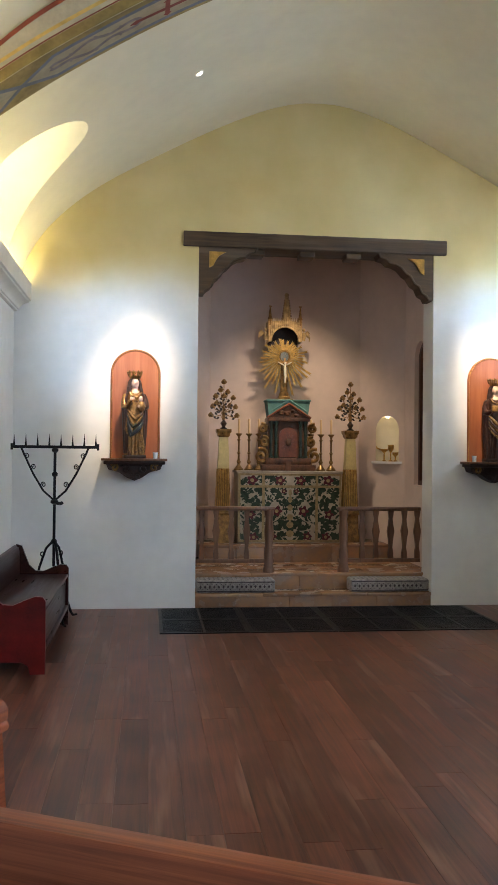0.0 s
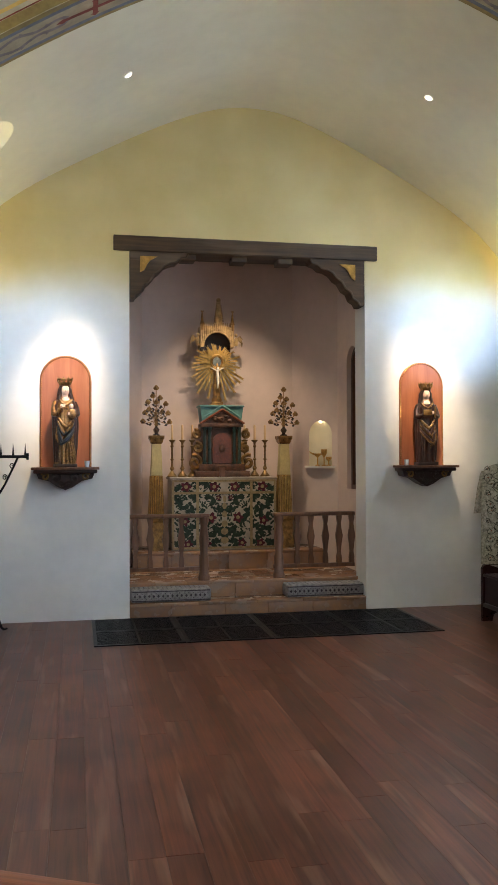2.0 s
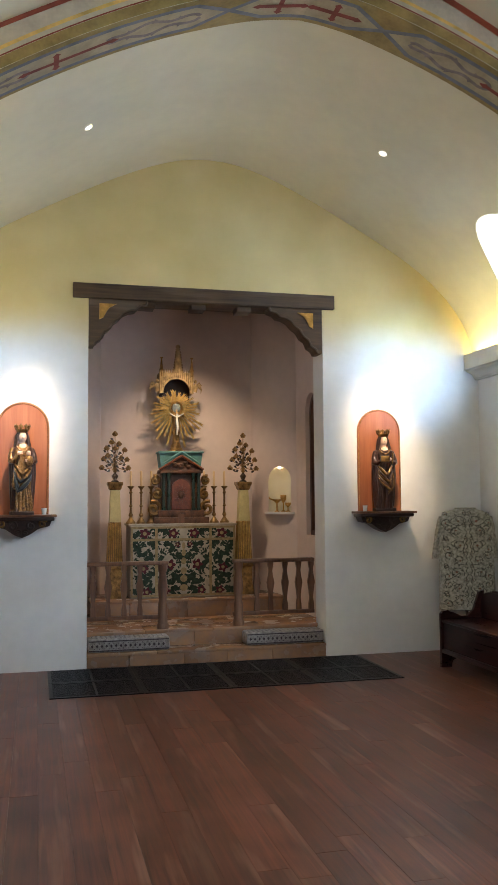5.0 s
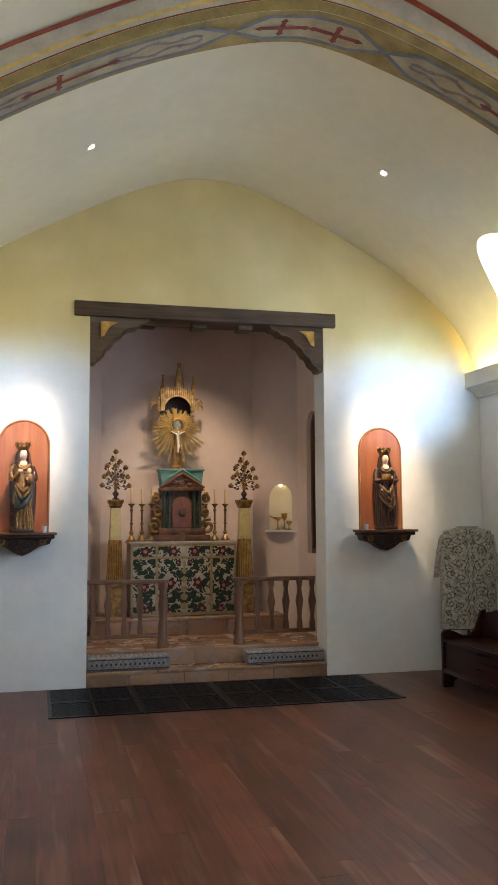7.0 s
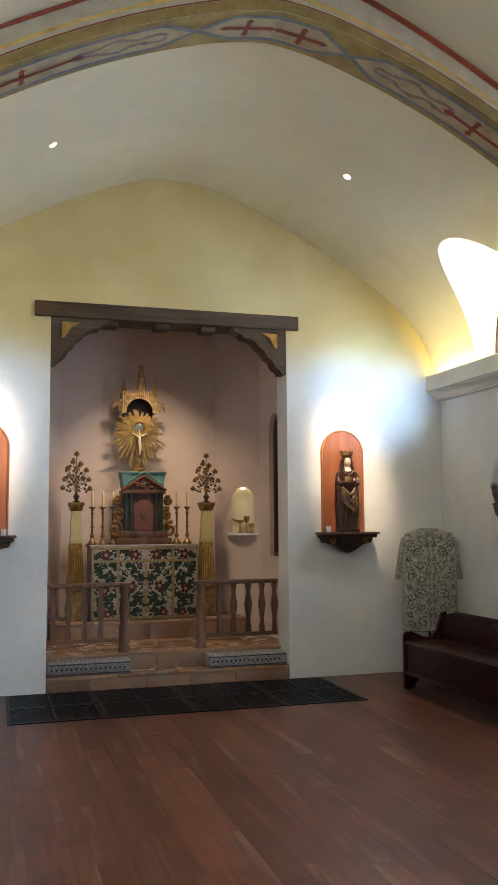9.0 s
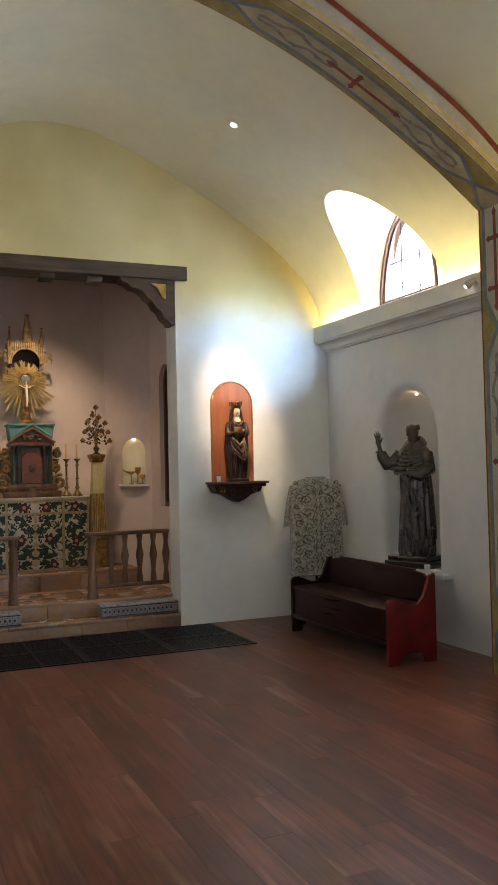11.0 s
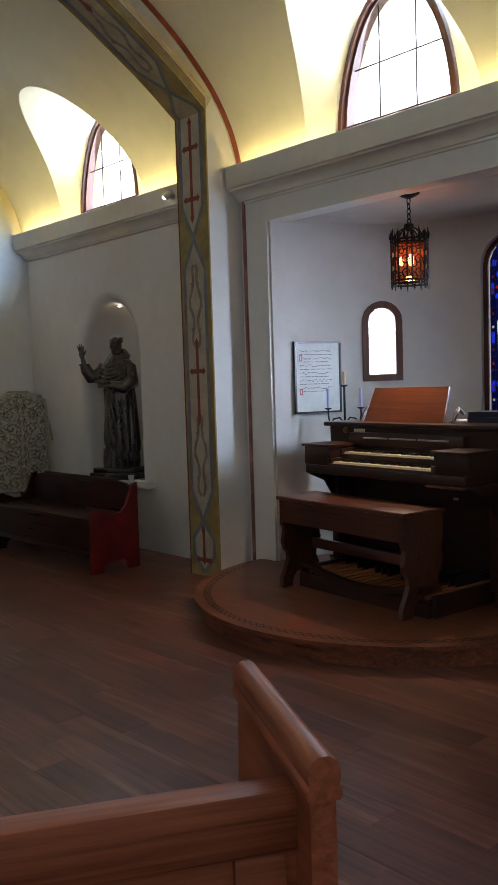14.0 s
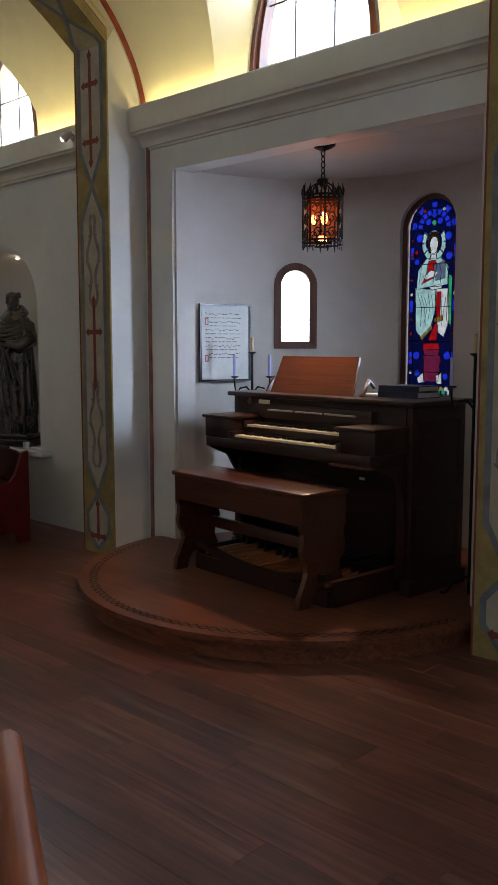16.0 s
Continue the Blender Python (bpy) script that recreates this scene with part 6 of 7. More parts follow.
def vestment():
    """A stiff embroidered tunic hung on a stand behind the settle."""
    v = bare("vestment", pose(2.60, 8.60, 0, 0, 0, -14) @ Matrix.Diagonal((1.1, 1, 1, 1)), "ivory brocade vestment with dark vine embroidery on a stand", "vestment")
    part("stand_pole", tube(BM(), [(0, 0.03, 0.012), (0, 0.03, 1.46)], 0.015, 8), WALNUT, v)
    part("stand_base", lathe(BM(), [(0.17, 0), (0.17, 0.02), (0.03, 0.045)], 18, (0, 0.03, 0)), WALNUT, v)
    side = [(0.262, 0.47), (0.258, 0.9), (0.252, 1.25), (0.248, 1.37), (0.232, 1.43), (0.175, 1.472), (0.10, 1.498), (0.05, 1.508), (0.02, 1.512)]

    def half_width(z):
        for (a, za), (b, zb) in zip(side, side[1:]):
            if za <= z <= zb:
                return a + (b - a) * (z - za) / (zb - za)
        return side[0][0] if z < 1 else 0.02

    def depth(u, z):
        """How far the cloth stands out from its middle plane."""
        q = min(1.0, abs(u) / max(0.02, half_width(z)))
        wave = 0.010 * math.sin(17 * u + 1.5 * z) * min(1.0, (1.45 - z) * 1.6 if z < 1.45 else 0)
        return ((0.030 + 0.070 * min(1, max(0.0, 1.53 - z) * 3)) * (1 - q ** 3.5) ** 0.5) + wave * (1 - q ** 4)
    bm = BM()
    rows = []
    for i in range(33):
        z = 0.47 + 1.040 * i / 32
        w = half_width(z)
        us = [w * math.sin(math.pi / 2 * (k / 14 - 1)) for k in range(29)]
        rows.append([(u, -depth(u, z), z) for u in us] + [(u, 0.6 * depth(u, z) + 0.004, z) for u in us[-2:0:-1]] + [(us[0], -depth(us[0], z), z)])
    quad_sheet(bm, rows)
    part("tunic", bm, VESTMENT, v, smooth=60)
    for s in (-1, 1):           # short square-cut sleeves standing off behind the front
        bm = BM()
        srows = []
        for k in range(9):
            z = 1.42 - 0.43 * k / 8
            out, back = 0.245 + 0.075 * (k / 8) ** 0.7, 0.045 + 0.01 * math.sin(2.4 * k)
            srows.append([(s * 0.175, -0.005, z), (s * (out * 0.6 + 0.10), back - 0.065, z), (s * out, back - 0.02, z - 0.01), (s * (out - 0.01), back + 0.03, z), (s * 0.175, 0.06, z), (s * 0.175, -0.005, z)])
        quad_sheet(bm, srows)
        part("sleeve", bm, VESTMENT, v, smooth=50)
    part("collar", tube(BM(), [(0.095 * math.cos(2 * math.pi * k / 20), -0.004 + 0.040 * math.sin(2 * math.pi * k / 20), 1.500) for k in range(20)], 0.010, 6, True), VESTMENT, v)
    part("hem_braid", tube(BM(), [(x * 0.25, -depth(x * 0.25, 0.472) - 0.002, 0.475) for x in [k / 10 - 1 for k in range(21)]], 0.005, 5), VINE, v)
    vine, bloom = BM(), BM()
    f = lambda u, z, lift: (u, -depth(u, z) - 0.003 - lift, z)

    def spiral(u, z, r, way, start, turns, s, wid):
        pts = []
        for k in range(25):
            a = start + way * turns * 2 * math.pi * k / 24
            q = r * (1 - 0.78 * k / 24)
            pts.append((s * (u + q * math.cos(a)), z + q * math.sin(a)))
        ribbon(vine, pts, wid, f, 0.001)
        for k in range(2, 22, 4):
            (p, q), (p2, q2) = pts[k], pts[k + 1]
            dx, dz = (p2 - p), (q2 - q)
            L = math.hypot(dx, dz) or 1
            nx, nz = -dz / L, dx / L
            e = 0.017 * (1 if k % 8 < 4 else -1)
            patch(vine, [(p, q), (p + nx * e * 0.6 + dx * 0.5, q + nz * e * 0.6 + dz * 0.5), (p + nx * e + dx, q + nz * e + dz), (p + nx * e * 0.4 + dx * 1.3, q + nz * e * 0.4 + dz * 1.3)], f, 0.0015)
        cu, cz = pts[-1]
        patch(bloom, [(cu + r * 0.20 * (0.8 + 0.2 * math.cos(5 * t)) * math.cos(t), cz + r * 0.20 * (0.8 + 0.2 * math.cos(5 * t)) * math.sin(t)) for t in (2 * math.pi * k / 15 for k in range(15))], f, 0.002)
    for s in (-1, 1):
        for row, z in enumerate((0.565, 0.705, 0.845, 0.985, 1.125, 1.265, 1.385)):
            up = 1 if row % 2 else -1
            spiral(0.080 + 0.014 * (row % 3), z, 0.066 - 0.008 * (row % 2), up, 2.6 + 0.5 * row, 1.1 + 0.15 * (row % 3), s, 0.0028)
            spiral(0.190 - 0.010 * (row % 2), z + 0.030 * up, 0.046, -up, 0.4 + 0.8 * row, 1.15, s, 0.0026)
            spiral(0.205, z - 0.058 * up, 0.026, up, 4.0, 1.1, s, 0.0026)
            spiral(0.030, z + 0.070, 0.024, -up, 1.0, 1.1, s, 0.0026)
            ribbon(vine, [(s * (0.020 + 0.010 * math.sin(k * 1.1)), z - 0.06 + 0.012 * k) for k in range(11)], 0.0030, f, 0.001)
            ribbon(vine, [(s * (0.13 + 0.03 * math.sin(k * 0.6 + row)), z - 0.05 + 0.011 * k) for k in range(11)], 0.0026, f, 0.0012)
    tagged(part("flower_embroidery", bloom, BLOOM, v, "rust and olive flower embroidery", smooth=0), kind="stuff")
    part("embroidery", vine, VINE, v, "dark scrolling vine embroidery", smooth=0)


vestment()


def friar():
    """A dark carved figure in a habit, one arm raised, as one plain mesh with its base."""
    bm = BM()
    # habit in deep pleats, and an overskirt caught up at one side
    drape(bm, [(0.0, 0.185, 0.155, 0.07, 0, 0), (0.05, 0.190, 0.155, 0.09, 0, 0), (0.30, 0.172, 0.142, 0.11, 0.0, 0), (0.55, 0.160, 0.130, 0.09, 0.004, 0), (0.74, 0.158, 0.125, 0.05, 0.004, 0), (0.82, 0.165, 0.13, 0.03, 0, 0), (0.95, 0.185, 0.125, 0.02, 0, 0), (1.02, 0.155, 0.11, 0.015, 0, 0), (1.065, 0.085, 0.085, 0.0, 0, 0), (1.09, 0.055, 0.06, 0, 0, 0)], 110, 15, seed=0.6)
    drape(bm, [(0.16, 0.150, 0.150, 0.10, 0.055, -0.010), (0.24, 0.165, 0.158, 0.10, 0.040, -0.010), (0.45, 0.172, 0.158, 0.09, 0.018, -0.010), (0.66, 0.172, 0.148, 0.07, 0.006, -0.008), (0.80, 0.168, 0.140, 0.03, 0.0, -0.008)], 80, 11, 235, 400, seed=1.5, lean=1.2)
    for k in range(5):
        tube(bm, [(-0.09 + 0.035 * k, -0.135 - 0.012 * (2 - abs(k - 2)), 0.76), (-0.055 + 0.045 * k, -0.155 - 0.010 * (2 - abs(k - 2)), 0.52), (-0.01 + 0.05 * k, -0.150 + 0.008 * k, 0.24 + 0.02 * k)], [0.007, 0.016, 0.005], 7)
    # shoulder cape in soft sagging folds, cowl round the neck
    drape(bm, [(0.775, 0.205, 0.175, 0.035, 0, -0.016), (0.80, 0.222, 0.180, 0.035, 0, -0.014), (0.88, 0.218, 0.165, 0.03, 0, -0.004), (0.97, 0.198, 0.140, 0.02, 0, 0), (1.03, 0.145, 0.115, 0.015, 0, 0.004), (1.07, 0.10, 0.095, 0.01, 0, 0.008), (1.10, 0.070, 0.078, 0.0, 0, 0.01)], 90, 9, seed=0.5)
    for k in range(6):
        w = 0.12 + 0.016 * k
        tube(bm, sag(-w, 1.015 - 0.034 * k, w, 1.02 - 0.034 * k, 0.040 + 0.004 * k, -0.088 - 0.010 * k, 0.046 + 0.006 * k), [0.003, 0.008, 0.012, 0.014, 0.015, 0.015, 0.014, 0.012, 0.008, 0.003], 7)
    for r, z, q in ((0.108, 1.060, 0.024), (0.090, 1.084, 0.022), (0.076, 1.104, 0.016)):
        tube(bm, [(r * math.cos(2 * math.pi * k / 20), 0.014 + 0.9 * r * math.sin(2 * math.pi * k / 20), z + 0.034 * math.sin(2 * math.pi * k / 20)) for k in range(20)], q, 8, True)
    tube(bm, [(0, 0.012, 1.05), (-0.004, -0.008, 1.15)], [0.055, 0.046], 12)
    # head turned a little aside: brow, nose, chin, ears and a ring of hair
    head = BM()
    ball(head, (0, -0.010, 1.186), 0.056, 0.066, 0.080, 18)
    ball(head, (0, -0.050, 1.138), 0.033, 0.028, 0.030, 12)
    tube(head, [(0, -0.068, 1.208), (0, -0.088, 1.174), (0, -0.074, 1.164)], [0.006, 0.010, 0.006], 7)
    for e in (-1, 1):
        tube(head, [(e * 0.008, -0.074, 1.208), (e * 0.028, -0.068, 1.213), (e * 0.044, -0.050, 1.203)], [0.005, 0.007, 0.005], 6)
        ball(head, (e * 0.026, -0.058, 1.172), 0.017, 0.014, 0.016, 8)
        ball(head, (e * 0.058, 0.0, 1.180), 0.009, 0.015, 0.022, 7)
    for k in range(26):
        a = radians(-40 + 260 * k / 25)
        ball(head, (0.058 * math.cos(a), 0.002 + 0.062 * math.sin(a), 1.216 + 0.010 * (k % 3)), 0.012, 0.013, 0.018, 6)
    bmesh.ops.rotate(head, verts=head.verts, cent=(0, 0, 1.15), matrix=Matrix.Rotation(radians(-18), 3, 'Z') @ Matrix.Rotation(radians(8), 3, 'X'))
    spare = bpy.data.meshes.new("head_shape")
    head.to_mesh(spare)
    head.free()
    bm.from_mesh(spare)
    bpy.data.meshes.remove(spare)
    # raised arm in a wide sleeve, open hand
    tube(bm, [(-0.150, -0.02, 0.985), (-0.215, -0.065, 0.885), (-0.262, -0.110, 0.880), (-0.300, -0.140, 0.955), (-0.312, -0.150, 1.000)], [0.060, 0.072, 0.070, 0.060, 0.050], 14)
    tube(bm, [(-0.312 + 0.052 * math.cos(2 * math.pi * k / 14), -0.150 + 0.044 * math.sin(2 * math.pi * k / 14), 1.000) for k in range(14)], 0.010, 6, True)
    tube(bm, [(-0.305, -0.146, 0.96), (-0.322, -0.156, 1.045), (-0.328, -0.160, 1.075)], [0.030, 0.023, 0.021], 10)
    ball(bm, (-0.333, -0.162, 1.105), 0.034, 0.016, 0.042, 12)
    for k, (e, h) in enumerate(((-0.026, 1.185), (-0.009, 1.205), (0.009, 1.205), (0.025, 1.185))):
        tube(bm, [(-0.333 + e * 0.8, -0.163, 1.125), (-0.337 + e * 1.25, -0.168, (1.13 + h) / 2 + 0.01), (-0.345 + e * 1.5, -0.164, h)], [0.0095, 0.0085, 0.0055], 7)
    tube(bm, [(-0.306, -0.163, 1.092), (-0.284, -0.170, 1.118), (-0.276, -0.170, 1.145)], [0.010, 0.009, 0.006], 7)
    # other arm across the body under a folded sleeve, with a book
    tube(bm, [(0.165, -0.02, 0.97), (0.215, -0.075, 0.835), (0.150, -0.155, 0.775), (0.035, -0.190, 0.795)], [0.062, 0.074, 0.066, 0.044], 14)
    for k in range(4):
        tube(bm, [(0.215 - 0.040 * k, -0.060 - 0.034 * k, 0.80 - 0.012 * k), (0.205 - 0.040 * k, -0.135 - 0.026 * k, 0.775), (0.185 - 0.040 * k, -0.150 - 0.020 * k, 0.72)], [0.007, 0.016, 0.005], 7)
    ball(bm, (0.0, -0.196, 0.800), 0.034, 0.020, 0.022, 9)
    box(bm, -0.150, 0.030, -0.212, -0.150, 0.818, 0.846, 0.004)
    # base in two steps
    box(bm, -0.235, 0.235, -0.190, 0.180, -0.045, 0.0, 0.010)
    box(bm, -0.265, 0.265, -0.205, 0.195, -0.11, -0.045, 0.008)
    st = part("statue", bm, BRONZE, smooth=60)
    st.matrix_basis = pose(3.11, 7.50, 0.741, 0, 0, -68) @ Matrix.Diagonal((0.94, 0.94, 1.0, 1))
    tagged(st, "dark carved friar figure with a raised hand in the niche", "statue")
    for y, h in ((7.72, 0.055), (7.12, 0.06)):
        vt = bare("votive_glass", pose(2.955, y, 0.631), "small clear glass votive cup", "votive cup", "votive cups")
        part("cup", lathe(BM(), [(0.024, 0), (0.03, h), (0.027, h), (0.02, 0.006)], 14), mat("votive_glass", (0.6, 0.62, 0.64), 0.08, 0.0, 0.05, 10, 0.0), vt)


friar()

# ---- the organ ----
ORG = pose(2.90, 3.17, PLAT_Z, 0, 0, -5.3)     # local x: back into the bay, y: along the console


def build_console():
    o = bare("organ_console", ORG, "dark walnut two-manual organ console with a sloping music desk", "organ")
    L, D, H = 1.50, 0.49, 1.09
    for y0, y1 in ((0.0, 0.04), (L - 0.04, L)):
        part("side_panel", one_box(0.0, D, y0, y1, 0.09, H - 0.03, 0.004), WALNUT, o)
        part("side_plinth", one_box(-0.02, D + 0.02, y0 - 0.015, y1 + 0.015, 0.0, 0.09, 0.008), WALNUT, o)
    for z0, z1 in ((0.16, 0.50), (0.56, 0.98)):
        for yy in (-0.004, L - 0.004):
            fr = BM()
            for a, b, c, d in ((0.05, 0.44, z0, z0 + 0.02), (0.05, 0.44, z1 - 0.02, z1), (0.05, 0.07, z0 + 0.02, z1 - 0.02), (0.42, 0.44, z0 + 0.02, z1 - 0.02)):
                box(fr, a, b, yy, yy + 0.008, c, d)
            part("panel_mould", fr, WALNUT, o, smooth=0)
    part("back_panel", one_box(D - 0.03, D - 0.005, 0.04, L - 0.04, 0.05, H - 0.03), WALNUT, o, smooth=0)
    part("knee_panel", one_box(0.20, 0.225, 0.04, L - 0.04, 0.05, 0.735), WALNUT, o, smooth=0)
    part("top_board", one_box(-0.035, D + 0.02, -0.035, L + 0.035, H - 0.03, H, 0.008), WALNUT, o)
    part("front_rail", one_box(-0.004, 0.03, 0.04, L - 0.04, 0.88, H - 0.03), WALNUT, o, smooth=0)
    part("key_bed", one_box(-0.285, 0.20, 0.05, L - 0.05, 0.748, 0.807, 0.006), WALNUT, o)
    for s, y in ((1, 0.03), (-1, L - 0.03)):
        ya, yb = sorted((y, y + s * 0.26))
        part("cheek", one_box(-0.275, 0.0, ya, yb, 0.807, 0.933, 0.005), WALNUT, o)
        part("cheek_cap", one_box(-0.295, 0.0, ya - 0.01, yb + 0.01, 0.933, 0.951, 0.005), WALNUT, o)
        br = BM()
        slab(br, [(-0.27, 0.748), (0.0, 0.748), (0.0, 0.47), (-0.03, 0.57), (-0.10, 0.675), (-0.20, 0.715)], y - 0.025 if s < 0 else y, y if s < 0 else y + 0.025, lambda u, v, d: (u, d, v))
        part("console_bracket", br, WALNUT, o)
        part("lower_leg", one_box(-0.02, 0.05, min(y, y + s * 0.06), max(y, y + s * 0.06), 0.09, 0.748, 0.005), WALNUT, o)
    for row, (x, z) in enumerate(((-0.26, 0.808), (-0.155, 0.868))):
        k0, k1 = 0.31, L - 0.31
        man = part("manual", one_box(x, x + 0.14, k0, k1, z, z + 0.012), WALNUT, o, smooth=0)
        part("key_slip", one_box(x - 0.022, x - 0.004, k0 - 0.02, k1 + 0.02, z - 0.02, z + 0.016, 0.003), WALNUT, man)
        n = 36
        kw = (k1 - k0) / n
        shared = sharp = None
        for i in range(n):
            if shared is None:
                kk = part("key", one_box(0, 0.125, 0.0008, kw - 0.0008, 0, 0.014, 0.001), IVORYKEY, man, smooth=0)
                shared = kk.data
            else:
                kk = new("key", shared)
                kk.parent = man
            kk.location = (x, k0 + i * kw, z + 0.0125)
            if i % 7 in (0, 1, 3, 4, 5) and i < n - 1:
                if sharp is None:
                    kk = part("black_key", one_box(0, 0.08, 0, 0.011, 0, 0.012, 0.001), EBONY, man, smooth=0)
                    sharp = kk.data
                else:
                    kk = new("black_key", sharp)
                    kk.parent = man
                kk.location = (x + 0.045, k0 + (i + 1) * kw - 0.0055, z + 0.0265)
        part("end_block", one_box(x - 0.02, x + 0.13, k0 - 0.04, k0 - 0.001, z, z + 0.05, 0.004), WALNUT, man)
        part("end_block", one_box(x - 0.02, x + 0.13, k1 + 0.001, k1 + 0.04, z, z + 0.05, 0.004), WALNUT, man)
    st = part("stop_rail", one_box(-0.05, 0.0, 0.25, L - 0.25, 0.935, 1.022, 0.004), WALNUT, o)
    shared = None
    for i in range(33):
        if i in (11, 22):
            continue
        y = 0.36 + i * 0.0225
        if shared is None:
            t = part("stop_tab", one_box(-0.07, -0.05, 0, 0.017, 0, 0.010, 0.002), TABS, st, smooth=0)
            shared = t.data
        else:
            t = new("stop_tab", shared)
            t.parent = st
        t.location = (0, y, 0.984)
    part("name_plate", one_box(-0.012, -0.004, L - 0.36, L - 0.26, 1.022, 1.045), IVORYKEY, o, "small ivory plate", smooth=0)
    part("dial", lathe(BM(), [(0.022, 0), (0.022, 0.008), (0.015, 0.012)], 16), BRASS, o).matrix_basis = pose(-0.004, L - 0.17, 1.032, 0, -90)
    part("slide_shelf", one_box(-0.30, -0.03, 0.06, 0.34, 0.732, 0.7465, 0.003), REDWOOD, o, "reddish pull-out shelf")
    # music desk
    desk = BM()
    slab(desk, [(0.0, 0.0), (0.72, 0.0), (0.70, 0.25), (0.03, 0.25)], 0, 0.015, lambda u, v, d: (d, u, v))
    dk = part("music_desk", desk, DESKWOOD, o, "polished reddish sloping music desk")
    dk.matrix_basis = pose(0.10, 0.53, H + 0.002, 0, 22)
    for yy in (0.47, 1.30):
        part("desk_arm", tube(BM(), [(0.12, yy, H), (0.15, yy, H + 0.05), (0.20, yy + 0.02, H + 0.09), (0.25, yy + 0.02, H + 0.05)], 0.014, 6), WALNUT, o)
    part("small_label", one_box(-0.008, -0.004, 0.33, 0.37, 0.62, 0.635), IVORYKEY, o, smooth=0)


def build_pedals():
    p = bare("pedalboard", ORG, "concave organ pedalboard with worn wooden pedals", "pedalboard")
    for y0, y1 in ((0.13, 0.16), (1.30, 1.33)):
        part("frame_side", one_box(-0.46, 0.20, y0, y1, 0.0, 0.13, 0.005), WALNUT, p)
    rim = BM()
    outl = [(0.16 + 1.14 * k / 20, 0.185 - 0.075 * math.sin(math.pi * k / 20)) for k in range(21)]
    slab(rim, outl + [(u, v - 0.035) for u, v in outl[::-1]], -0.50, -0.455, lambda u, v, d: (d, u, v))
    part("heel_rail", rim, WALNUT, p)
    part("front_board", one_box(-0.49, -0.46, 0.16, 1.30, 0.0, 0.09), WALNUT, p, smooth=0)
    nat, shp = None, None
    for i in range(19):
        y = 0.20 + i * 0.057
        z = 0.095 - 0.03 * math.sin(math.pi * (i + 0.5) / 19)
        if nat is None:
            k = part("pedal", one_box(-0.45, 0.18, 0, 0.024, 0, 0.028, 0.005), PEDALWOOD, p)
            nat = k.data
        else:
            k = new("pedal", nat)
            k.parent = p
        k.location = (0, y, z)
        if i % 7 not in (2, 6):
            if shp is None:
                k = part("sharp_pedal", one_box(-0.14, 0.18, 0, 0.024, 0, 0.06, 0.006), EBONY, p)
                shp = k.data
            else:
                k = new("sharp_pedal", shp)
                k.parent = p
            k.location = (0, y + 0.03, z + 0.01)
    for y in (0.62, 0.76):
        part("swell_shoe", one_box(0.10, 0.19, y, y + 0.10, 0.20, 0.235, 0.008), EBONY, p)


def build_organ_bench():
    b = bare("organ_bench", pose(2.31, 3.45, PLAT_Z, 0, 0, -6.0), "dark walnut organ bench with scrolled end boards", "bench")
    L, D = 1.14, 0.32
    part("seat", one_box(-0.015, D + 0.015, -0.02, L + 0.02, 0.595, 0.622, 0.008), BENCHWOOD, b)
    part("front_apron", one_box(0.0, 0.02, 0.03, L - 0.03, 0.445, 0.595), BENCHWOOD, b, smooth=0)
    part("rear_apron", one_box(D - 0.02, D, 0.03, L - 0.03, 0.445, 0.595), BENCHWOOD, b, smooth=0)
    half = [(0.165, 0.595), (0.165, 0.43), (0.15, 0.40), (0.155, 0.35), (0.165, 0.31), (0.15, 0.26), (0.125, 0.23), (0.12, 0.19), (0.15, 0.12), (0.18, 0.06), (0.185, 0.0), (0.10, 0.0), (0.085, 0.06), (0.05, 0.10)]
    out = [(0.165 + u, v) for u, v in half] + [(0.165 - u, v) for u, v in half[::-1]]
    for y0, y1 in ((0.0, 0.035), (L - 0.035, L)):
        part("end_board", slab(BM(), out, y0, y1, lambda u, v, d: (u, d, v)), BENCHWOOD, b, smooth=30)
    part("stretcher", one_box(0.25, 0.28, 0.03, L - 0.03, 0.24, 0.31, 0.005), BENCHWOOD, b)


def candelabrum(x, y, z0, label):
    c = bare("iron_candelabrum", pose(x, y, z0, 0, 0, -45), label, "candelabrum", "iron candle stands")
    part("pole", tube(BM(), [(0, 0, 0.02), (0, 0, 1.34)], 0.009, 8), IRON, c)
    for a in (30, 150, 270):
        part("foot", tube(BM(), [(0, 0, 0.12), (0.07 * math.cos(radians(a)), 0.07 * math.sin(radians(a)), 0.10), (0.13 * math.cos(radians(a)), 0.13 * math.sin(radians(a)), 0.012), (0.16 * math.cos(radians(a)), 0.16 * math.sin(radians(a)), 0.01)], 0.008, 6), IRON, c)
    part("pan", lathe(BM(), [(0.008, 1.33), (0.03, 1.345), (0.03, 1.35), (0.01, 1.352)], 12), IRON, c)
    part("candle", lathe(BM(), [(0.012, 1.35), (0.012, 1.45), (0.003, 1.455)], 10), WAX, c, "cream candle")
    for s in (-1, 1):
        part("arm", tube(BM(), [(0, 0, 1.05), (s * 0.04, 0, 1.10), (s * 0.085, 0, 1.09), (s * 0.115, 0, 1.05), (s * 0.125, 0, 1.12), (s * 0.125, 0, 1.165)], 0.007, 6), IRON, c)
        part("pan", lathe(BM(), [(0.007, 1.16), (0.028, 1.17), (0.028, 1.175), (0.01, 1.178)], 12, (s * 0.125, 0, 0)), IRON, c)
        cd = part("candle", lathe(BM(), [(0.011, 1.176), (0.011, 1.325), (0.003, 1.33)], 10, (s * 0.125, 0, 0)), BLUEWAX, c, "lavender candle")


